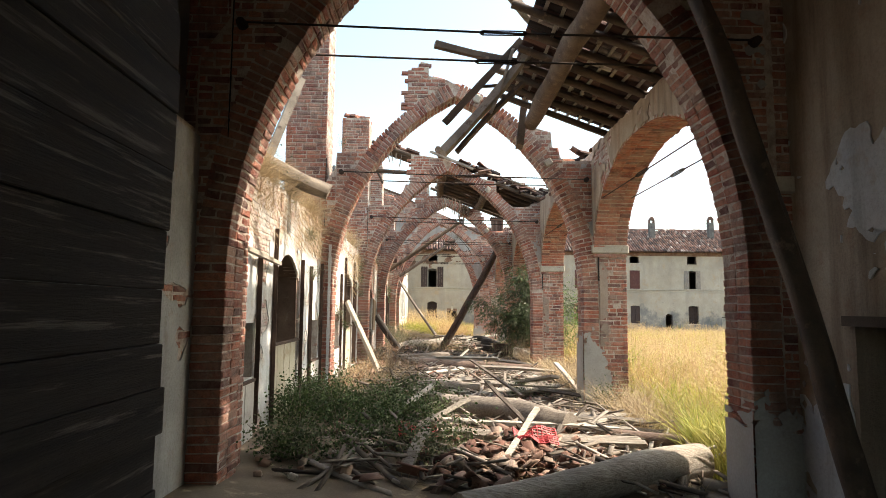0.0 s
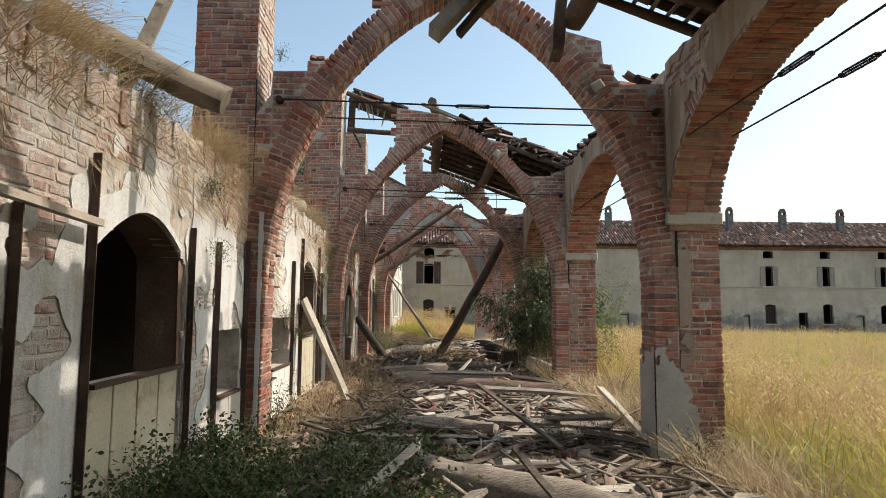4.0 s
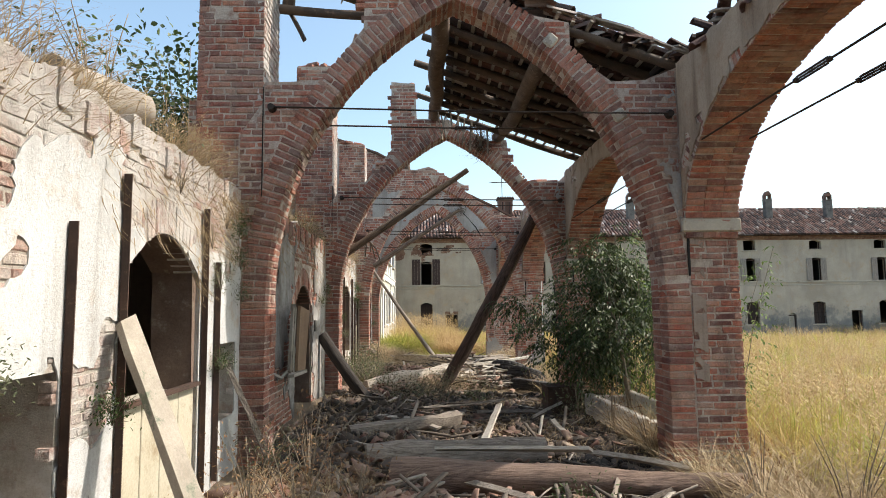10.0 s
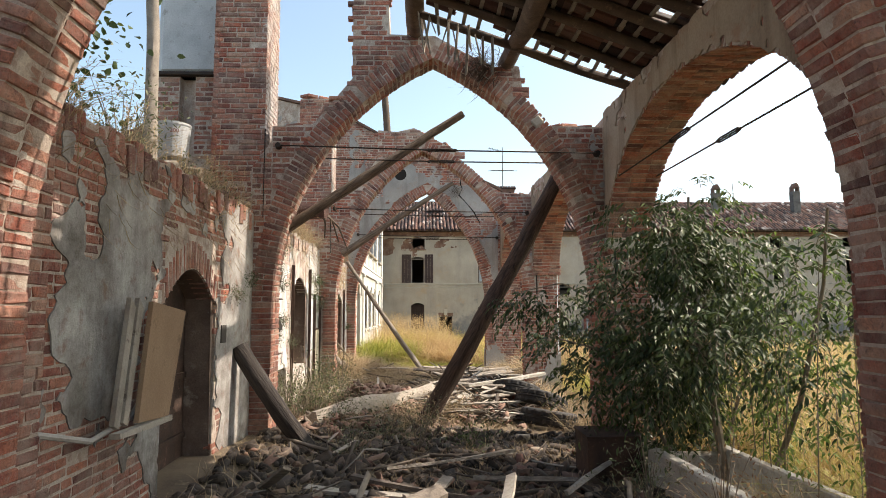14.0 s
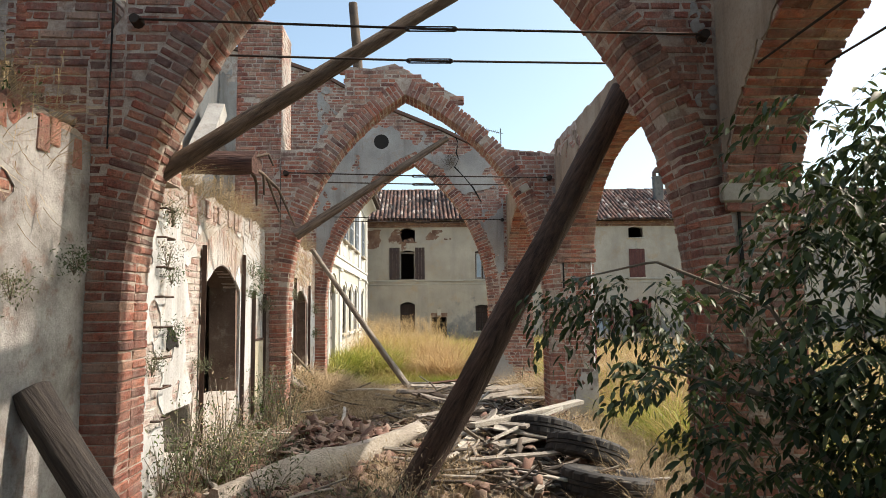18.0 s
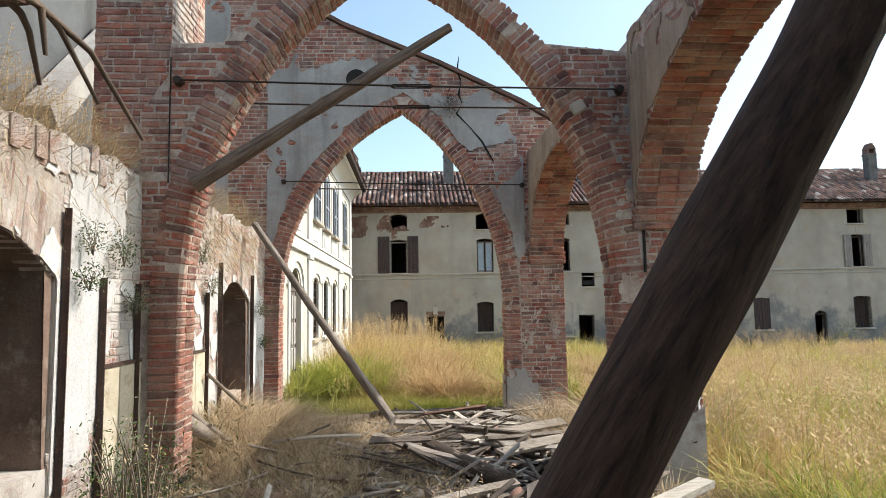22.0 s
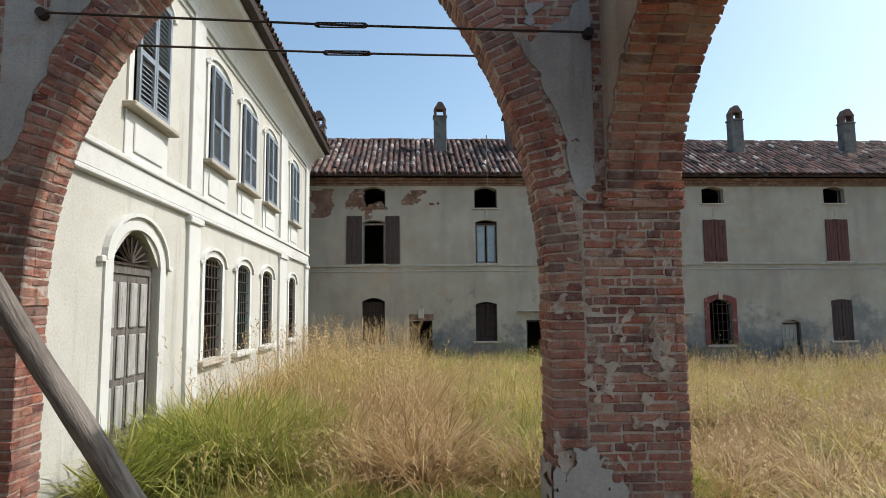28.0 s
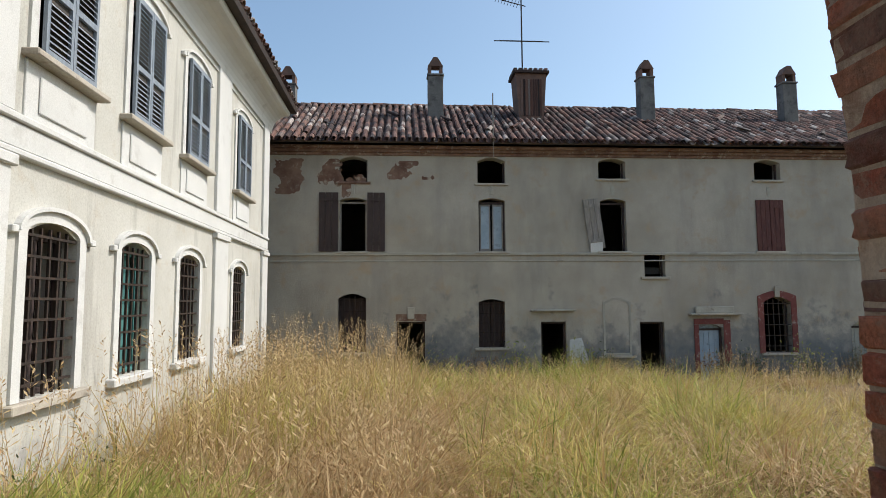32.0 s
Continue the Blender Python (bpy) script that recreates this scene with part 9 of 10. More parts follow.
def sedge_heads(rng, base, height, size):
    """Loose seed heads on thin stalks."""
    n = len(base)
    a = rng.uniform(0, 2 * np.pi, n)
    lean = np.abs(rng.normal(0.18, 0.12, n))
    d = np.stack([np.cos(a), np.sin(a), np.zeros(n)], 1)
    s = np.stack([-np.sin(a), np.cos(a), np.zeros(n)], 1)
    top = base + d * (height * lean)[:, None] + np.array([0, 0, 1.0]) * height[:, None]
    axis = top - base
    axis /= np.linalg.norm(axis, axis=1)[:, None]
    vs = [base - s * 0.002, base + s * 0.002, top - s * 0.0015, top + s * 0.0015]
    tr = [(0, 1, 3), (0, 3, 2)]
    m = 9
    for k in range(m):
        b = top - axis * (size * 0.9 * (1 - k / m))[:, None]
        ang = a + k * 2.4
        out = np.stack([np.cos(ang), np.sin(ang), np.zeros(n)], 1)
        tip = b + out * (size * (0.34 - 0.025 * k) * rng.uniform(0.6, 1.2, n))[:, None] + axis * (size * 0.22)[:, None] - np.array([0, 0, 1.0]) * (size * 0.08)[:, None]
        side = np.cross(out, axis)
        o = 4 + k * 4
        vs += [b, b * 0.4 + tip * 0.6 + side * (size * 0.03)[:, None], tip, b * 0.4 + tip * 0.6 - side * (size * 0.03)[:, None]]
        tr += [(o, o + 1, o + 2), (o, o + 2, o + 3)]
    v = np.stack(vs, 1)
    ts = np.array(tr)[None] + (np.arange(n) * v.shape[1])[:, None, None]
    return v.reshape(-1, 3), ts.reshape(-1, 3)


def levels(xs, ys):
    return np.array([hump(float(x), float(y)) for x, y in zip(xs, ys)])


def patches(xs, ys, scale, seed):
    return np.array([noise.noise((float(x) * scale, float(y) * scale, seed)) for x, y in zip(xs, ys)])


def sown(rng, n, x0, x1, y0, y1, tuft=0.0, per=1, bare=None):
    """Places for blades, some in tufts, none where bare() says so."""
    m = n // per
    x, y = rng.uniform(x0, x1, m), rng.uniform(y0, y1, m)
    x, y = np.repeat(x, per), np.repeat(y, per)
    x, y = x + rng.normal(0, 1, len(x)) * tuft, y + rng.normal(0, 1, len(y)) * tuft
    ok = (x > x0) & (x < x1) & (y > y0) & (y < y1)
    if bare is not None:
        ok &= ~bare(x, y)
    return x[ok], y[ok]


def meadow():
    rng = np.random.default_rng(21)
    out, heads, green, brown = [], [], [], []
    for n, x0, x1, y0, y1, h, w, per in (
            (60000, 3.3, 8.0, 2.0, 35.0, 0.62, 0.009, 12), (44000, 8.0, 17.0, 3.0, 50.4, 0.52, 0.014, 10), (26000, 17.0, 34.0, 12.0, 50.4, 0.50, 0.026, 8), (9000, 34.0, 60.0, 25.0, 50.4, 0.5, 0.045, 6),
            (40000, -2.2, 8.0, 35.2, 50.6, 0.40, 0.012, 20), (13000, -2.45, 1.0, 37.0, 50.0, 1.15, 0.013, 30)):
        x, y = sown(rng, n, x0, x1, y0, y1, 0.12 if x0 < 17 else 0.3, per)
        p = patches(x, y, 0.35, 3.0)
        z = levels(x, y)
        ht = h * (1 + 0.55 * p) * rng.uniform(0.55, 1.35, len(x))
        ht = np.where((x > 3.2) & (x < 4.8) & (y < 34), ht * 1.15, ht)
        base = np.stack([x, y, z - 0.02], 1)
        fine = rng.random(len(x)) < 0.6
        for q, wide, lean, droop in ((fine, 0.55, 0.22, 0.75), (~fine, 1.0, 0.3, 0.3)):
            tone = patches(x[q], y[q], 0.55, 9.0) + 0.25 * patches(x[q], y[q], 1.9, 4.0)
            near = np.exp(-((x[q] + 0.3) / 2.0) ** 2 - ((y[q] - 39.5) / 3.2) ** 2) + 1.1 * np.exp(-((x[q] - 4.3) / 2.2) ** 2 - ((y[q] - 37.6) / 1.9) ** 2)
            red = tone + 0.75 * near > 0.34
            spec = (ht[q] * (0.9 if wide < 1 else 1.0), w * wide * rng.uniform(0.6, 1.4, q.sum()))
            for pick, store in ((~red, out), (red, brown)):
                store.append(blades(rng, base[q][pick], spec[0][pick] * (0.9 if store is brown else 1.0), spec[1][pick], lean * (1.6 if store is brown else 1.0), droop * (1.3 if store is brown else 1.0)))
        k = rng.random(len(x)) < ((0.13 if y0 > 35 else 0.14) if x0 < 17 else 0.10)
        heads.append(sedge_heads(rng, base[k], ht[k] * 1.05 + 0.25, rng.uniform(0.14, 0.34, k.sum())))
    ob = soup("tall_grass", *joined(out), STRAW)
    tagged(ob, "tall golden dry grass covering the courtyard", "grass", kind="stuff")
    ob = soup("reddish_grass", *joined(brown), RED_STRAW)
    tagged(ob, "reddish brown dead grass lying in patches", "grass", kind="stuff")
    ob = soup("seed_heads", *joined(heads), SEEDHEAD)
    tagged(ob, "feathery brown seed heads above the grass", "grass", kind="stuff")
    # greener grass: by the gable, the villa and the arcade piers
    for n, x0, x1, y0, y1, h, w, per in ((26000, -2.5, 2.6, 34.95, 37.2, 0.30, 0.008, 14), (9000, -2.5, -0.6, 36.2, 39.0, 0.85, 0.013, 20), (700, 2.9, 4.3, 30.4, 32.2, 0.9, 0.014, 24), (3000, 3.3, 5.2, 24.5, 28.5, 0.8, 0.014, 20), (700, 3.2, 5.0, 6.8, 10.6, 0.85, 0.016, 26), (900, 2.5, 3.2, 6.1, 7.6, 0.8, 0.018, 30),
                                         (600, 3.6, 5.2, 12.0, 16.6, 0.95, 0.014, 26), (240, 3.6, 4.4, 14.2, 15.2, 1.2, 0.018, 30), (5000, 4.0, 9.0, 17.0, 34.0, 0.7, 0.012, 30), (2600, 1.8, 4.0, 36.0, 40.0, 0.7, 0.014, 26), (4000, 2.35, 3.4, 34.9, 37, 0.6, 0.012, 20), (2600, 0.5, 6.5, 36.5, 46, 0.75, 0.014, 60)):
        x, y = sown(rng, n, x0, x1, y0, y1, 0.09, per)
        base = np.stack([x, y, levels(x, y) - 0.02], 1)
        ht = h * rng.uniform(0.5, 1.3, len(x))
        green.append(blades(rng, base, ht, w * rng.uniform(0.6, 1.3, len(x)), 0.22, 0.45))
    tagged(soup("green_grass", *joined(green), GREEN_GRASS), "fresh green grass among the dry stalks", "grass", kind="stuff")
    # dry grass inside the gallery and along its edges
    dry = []
    for n, x0, x1, y0, y1, h, w, per in ((20000, -2.4, 0.5, 28.2, 33.8, 0.26, 0.006, 18), (7000, -2.5, -0.2, 24.0, 28.4, 0.16, 0.006, 10), (3000, 0.0, 2.2, 29.5, 33.8, 0.14, 0.006, 8), (8000, -2.6, 2.4, 17.6, 25.0, 0.16, 0.006, 10), (3500, -2.5, -0.9, 11.8, 16.8, 0.30, 0.006, 24), (2500, -2.5, 2.5, 11.8, 16.8, 0.16, 0.006, 12), (5200, 2.3, 3.8, 11.9, 17.2, 0.6, 0.010, 24), (3500, 2.3, 3.5, 17.9, 20.0, 0.55, 0.007, 22),
                                         (1700, -2.6, -1.7, 30.8, 33.2, 0.5, 0.011, 20), (1500, 2.8, 4.4, 30.2, 32.6, 0.95, 0.015, 20), (2600, 2.0, 3.4, 24.0, 29.0, 0.45, 0.007, 16), (3600, 2.0, 3.3, 29.6, 33.9, 0.55, 0.007, 16), (1600, -0.9, 2.3, 5.7, 11.2, 0.2, 0.006, 10), (1500, 2.4, 3.4, 8.5, 11.0, 0.6, 0.007, 20), (1200, -1.0, 0.4, 24.0, 26.0, 0.4, 0.005, 20), (900, -1.2, 2.2, 33.4, 34.2, 0.15, 0.006, 10)):
        x, y = sown(rng, n, x0, x1, y0, y1, 0.11, per)
        base = np.stack([x, y, levels(x, y) - 0.01], 1)
        dry.append(blades(rng, base, h * rng.uniform(0.5, 1.4, len(x)), w * rng.uniform(0.6, 1.3, len(x)), 0.5, 0.5))
    tagged(soup("dry_grass", *joined(dry), DRY_WEED), "pale dead grass between the rubble", "grass", kind="stuff")


def tussocks():
    """Large clumps of arching grass, green or straw-coloured."""
    rng = np.random.default_rng(61)
    green, straw, red = [], [], []
    spots = [(rng.uniform(-2.45, -1.1), rng.uniform(35.8, 37.6), 1.0, 0) for i in range(16)] + [(rng.uniform(-2.3, 6.5), rng.uniform(36.0, 49.5), rng.uniform(0.55, 1.35), (0 if i % 6 == 0 else 1)) for i in range(620)]
    spots += [(rng.uniform(3.5, 9.0), rng.uniform(7, 36), rng.uniform(0.5, 1.2), i % 5) for i in range(480)] + [(rng.uniform(8.0, 30.0), rng.uniform(20, 50), rng.uniform(0.5, 0.9), i % 4) for i in range(320)] + [(rng.uniform(3.4, 4.6), rng.uniform(24.5, 33.5), 0.9, i % 2) for i in range(16)] + [(rng.uniform(2.7, 4.2), rng.uniform(17.6, 18.35), rng.uniform(0.4, 0.8), 1) for i in range(12)]
    for i, (x, y, h, kind) in enumerate(spots):
        n = 340 if i < 16 else 110
        a = rng.uniform(0, 2 * np.pi, n)
        r = np.abs(rng.normal(0, 0.09, n))
        px, py = x + np.cos(a) * r, y + np.sin(a) * r
        base = np.stack([px, py, np.full(n, hump(float(x), float(y)) - 0.02)], 1)
        tone = noise.noise((x * 0.55, y * 0.55, 9.0)) + 0.75 * math.exp(-((x + 0.3) / 2.0) ** 2 - ((y - 39.5) / 3.2) ** 2) + 1.1 * math.exp(-((x - 4.3) / 2.2) ** 2 - ((y - 37.6) / 1.9) ** 2)
        h *= 1 - 0.55 * math.exp(-((x - 4.3) / 2.2) ** 2 - ((y - 37.6) / 1.9) ** 2)
        store = green if i < 16 else red if tone > 0.3 else green if kind == 0 or tone < -0.25 else straw
        store.append(blades(rng, base, h * rng.uniform(0.45, 1.1 if i >= 16 else 1.35, n), rng.uniform(0.008, 0.020 if i >= 16 else 0.026, n), 0.34, 0.85, aim=a))
    tagged(soup("green_tussocks", *joined(green), GREEN_GRASS), "arching clumps of broad green grass", "grass", kind="stuff")
    tagged(soup("reddish_tussocks", *joined(red), RED_STRAW), "arching clumps of reddish dead grass", "grass", kind="stuff")
    tagged(soup("dry_tussocks", *joined(straw), STRAW), "arching clumps of dry golden grass", "grass", kind="stuff")


def leaf_shape(length=1.0, width=0.34, fold=0.12, bend=0.12):
    """A pointed leaf along x, folded at its midrib."""
    v = [(0, 0, 0), (0.3, 0.42, 0.8), (0.65, 0.36, 0.6), (1.0, 0, 0), (0.65, -0.36, 0.6), (0.3, -0.42, 0.8), (0.35, 0, 0), (0.68, 0, 0)]
    p = np.array([(a * length, b * width, c * fold * width - bend * length * a * a) for a, b, c in v])
    t = np.array([(0, 6, 1), (1, 6, 7), (1, 7, 2), (2, 7, 3), (0, 5, 6), (5, 4, 7), (5, 7, 6), (4, 3, 7)])
    return p, t


LEAF = leaf_shape(1.0, 0.36, 0.15, 0.14)
ROUND_LEAF = leaf_shape(1.0, 0.75, 0.15, 0.1)


def framed(dirs, rolls):
    """Turns that carry x onto dirs, keeping the leaf's face roughly upward."""
    d = dirs / np.linalg.norm(dirs, axis=1)[:, None]
    up = np.tile(np.array([0.02, 0.03, 1.0]), (len(d), 1))
    y = np.cross(up, d)
    y /= np.linalg.norm(y, axis=1)[:, None] + 1e-9
    z = np.cross(d, y)
    c, s = np.cos(rolls)[:, None], np.sin(rolls)[:, None]
    y2, z2 = y * c + z * s, z * c - y * s
    return np.stack([d, y2, z2], 2)


def fronds(rng, starts, dirs, length, leaflets, leaf):
    """Drooping stalks with pairs of leaflets."""
    n = len(starts)
    pl, tn, sz, stems = [], [], [], []
    d = dirs / np.linalg.norm(dirs, axis=1)[:, None]
    side = np.cross(d, np.array([0.0, 0.0, 1.0]))
    side /= np.linalg.norm(side, axis=1)[:, None] + 1e-9
    ln = length * rng.uniform(0.6, 1.25, n)

    def at(f):
        return starts + d * (ln * f)[:, None] - np.array([0, 0, 1.0]) * (ln * 0.55 * f * f)[:, None]
    for k in range(leaflets):
        f = 0.25 + 0.75 * k / (leaflets - 1)
        sgn = 0 if k == leaflets - 1 else (1 if k % 2 else -1)
        dd = side * sgn * 0.9 + d * 0.5 - np.array([0, 0, 1.0]) * rng.uniform(0.35, 1.1, n)[:, None]
        pl.append(at(f) + rng.normal(0, 0.006, (n, 3)))
        tn.append(framed(dd, rng.normal(0, 0.5, n)))
        sz.append(np.repeat((leaf * rng.uniform(0.65, 1.2, n))[:, None], 3, 1))
    lv = strew(LEAF, np.concatenate(pl), np.concatenate(tn), np.concatenate(sz))
    a, b, c = at(0.0), at(0.5), at(1.0)
    r = 0.003
    vs = np.stack([a - side * r, a + side * r, b - side * r, b + side * r, c], 1)
    t = np.array([(0, 1, 3), (0, 3, 2), (2, 3, 4)])
    return lv, (vs.reshape(-1, 3), (t[None] + (np.arange(n) * 5)[:, None, None]).reshape(-1, 3))


def stem_set(owner, lines, material):
    for pts, r0, r1, nm in lines:
        part(nm, log_shape(pts, (r0, r1), int(abs(pts[0][0]) * 50 + abs(pts[-1][1]) * 31) % 97, 7, 0.05), material, owner)


def great_shrub():
    rng = np.random.default_rng(8)
    c = thing("shrub", (3.0, 21.2, 0.1), "tall dark green shrub with drooping pointed leaves in the arcade opening", "shrub")
    limbs = [([(3.0, 20.9, 0.1), (2.9, 21.0, 1.3), (2.75, 21.3, 2.4), (2.6, 21.4, 3.3)], 0.05, 0.018), ([(3.1, 21.3, 0.1), (3.2, 21.6, 1.4), (3.1, 21.9, 2.6), (3.15, 21.9, 3.5)], 0.045, 0.015), ([(2.8, 21.6, 0.1), (2.6, 22.0, 1.2), (2.3, 22.4, 2.1), (1.7, 22.85, 2.45), (1.0, 22.9, 2.3)], 0.035, 0.005),
             ([(3.2, 20.6, 0.1), (3.4, 20.2, 1.2), (3.5, 19.9, 2.3), (3.45, 19.7, 3.0)], 0.035, 0.012), ([(2.7, 21.2, 0.2), (2.3, 21.5, 1.0), (1.9, 21.8, 1.6), (1.35, 22.1, 1.75)], 0.03, 0.009), ([(3.3, 21.8, 0.1), (3.8, 22.0, 1.2), (4.1, 22.0, 2.3)], 0.03, 0.01)]
    stem_set(c, [(p, a, b, "stem") for p, a, b in limbs], TWIG)
    starts, dirs = [], []
    for n, cx, cy, cz, sx, sy, sz in ((600, 2.75, 21.3, 2.2, 0.62, 0.75, 0.75), (400, 3.1, 21.6, 2.9, 0.55, 0.6, 0.5), (520, 2.8, 21.7, 1.1, 0.65, 0.7, 0.6), (36, 2.0, 22.4, 2.05, 0.4, 0.28, 0.22), (32, 1.25, 22.85, 2.15, 0.28, 0.12, 0.12), (30, 1.65, 22.9, 2.2, 0.3, 0.12, 0.16), (130, 3.5, 20.0, 2.0, 0.4, 0.45, 0.7), (60, 1.6, 22.0, 1.6, 0.35, 0.25, 0.2), (200, 3.7, 21.8, 1.9, 0.4, 0.5, 0.6)):
        p = rng.normal(0, 1, (n, 3))
        p /= np.linalg.norm(p, axis=1)[:, None]
        r = rng.uniform(0.25, 1.0, n) ** 0.6
        q = np.array([cx, cy, cz]) + p * r[:, None] * np.array([sx, sy, sz]) * 1.25
        if n > 190:
            # boughs: foliage gathers round some fifteen points, some of them far out
            hub = rng.normal(0, 1, (15, 3))
            hub = hub / np.linalg.norm(hub, axis=1)[:, None] * rng.uniform(0.35, 1.5, 15)[:, None] * np.array([sx, sy, sz])
            pick = rng.integers(0, 15, n)
            q = np.array([cx, cy, cz]) + hub[pick] + p * r[:, None] * 0.3
        q[:, 2] = np.clip(q[:, 2], 0.35, 3.95)
        starts.append(q)
        dirs.append(p * np.array([1, 1, 0.4]) + rng.normal(0, 0.3, (n, 3)) + np.array([-0.1, 0, 0.15]))
    starts, dirs = np.concatenate(starts), np.concatenate(dirs)
    tip = (starts[:, 0] < 1.75) & (starts[:, 1] > 22.6)
    dirs[tip] = dirs[tip] * np.array([0.8, 0.5, 1.0]) + np.array([0.0, 0.0, -0.35])
    near = (starts[:, 1] > 23.1) & (starts[:, 0] > 2.1) & (starts[:, 0] < 3.4)
    starts, dirs = starts[~near], dirs[~near]
    lv, st = fronds(rng, starts, dirs, 0.40, 10, 0.098)
    soup("crown", *lv, SHRUB_LEAF, c)["kind"] = "stuff"
    soup("stalk", *st, TWIG, c)["kind"] = "stuff"
    # light shoots in front of it and long thin sprays above
    g = thing("shrub", (3.7, 20.0, 0.1), "loose light green shrub of thin upright shoots", "shrub")
    lines = []
    starts, dirs = [], []
    for i in range(40):
        x, y = rng.uniform(3.0, 4.4), rng.uniform(18.7, 22.4)
        h = rng.uniform(1.4, 3.7)
        dx, dy = rng.normal(0, 0.25), rng.normal(0, 0.25)
        lines.append(([(x, y, 0.1), (x + dx * 0.5, y + dy * 0.5, h * 0.6), (x + dx, y + dy, h)], 0.007, 0.003, "stem"))
        for f in np.linspace(0.25, 1.0, 22):
            starts.append((x + dx * f, y + dy * f, h * f))
            dirs.append((rng.normal(), rng.normal(), 0.3))
    stem_set(g, lines, TWIG)
    lv, st = fronds(rng, np.array(starts), np.array(dirs), 0.28, 7, 0.075)
    soup("crown", *lv, LIGHT_LEAF, g)["kind"] = "stuff"
    soup("stalk", *st, TWIG, g)["kind"] = "stuff"


def bush(name, at, size, n, leaf, material, label, seed, category="bush", stems=7, shape=None, low=0.1, loose=0.10):
    """A small plant: thin stems from one foot and leaves crowded along them."""
    rng = np.random.default_rng(seed)
    c = thing(name, at, label, category)
    at = np.array(at)
    pl, dr = [], []
    vs, ts, k = [], [], 0
    for i in range(stems):
        a = rng.uniform(0, 2 * np.pi)
        top = at + np.array([math.cos(a) * size[0], math.sin(a) * size[1], size[2]]) * np.array([rng.uniform(0.2, 1), rng.uniform(0.2, 1), rng.uniform(0.55, 1.05)])
        mid = (at + top) / 2 + np.array([0, 0, 0.12 * size[2]])
        lv = log_shape([tuple(at), tuple(mid), tuple(top)], (0.0018 + 0.008 * size[2], 0.0015 + 0.001 * size[2]), seed + i, 4, 0.03, ring=5)
        tr = [t for f in lv[1] for t in ([(f[0], f[1], f[2])] + ([(f[0], f[2], f[3])] if len(f) > 3 else []))]
        vs.append(np.array(lv[0]))
        ts.append(np.array(tr) + k)
        k += len(lv[0])
        m = n // stems
        f = rng.uniform(low, 1.0, m)[:, None]
        p = (1 - f) ** 2 * at + 2 * f * (1 - f) * mid + f * f * top
        sp = loose + 0.10 * size[2]
        pl.append(p + rng.normal(0, 1, (m, 3)) * sp * np.array([1, 1, 0.7]))
        dr.append(rng.normal(0, 1, (m, 3)) + np.array([0, 0, 0.25]))
    soup("stalk", np.concatenate(vs), np.concatenate(ts), TWIG, c)["kind"] = "stuff"
    pl, dr = np.concatenate(pl), np.concatenate(dr)
    sz = np.repeat((leaf * rng.uniform(0.5, 1.4, len(pl)))[:, None], 3, 1)
    soup("foliage", *strew(shape or LEAF, pl, framed(dr, rng.normal(0, 0.8, len(pl))), sz), material, c)["kind"] = "stuff"


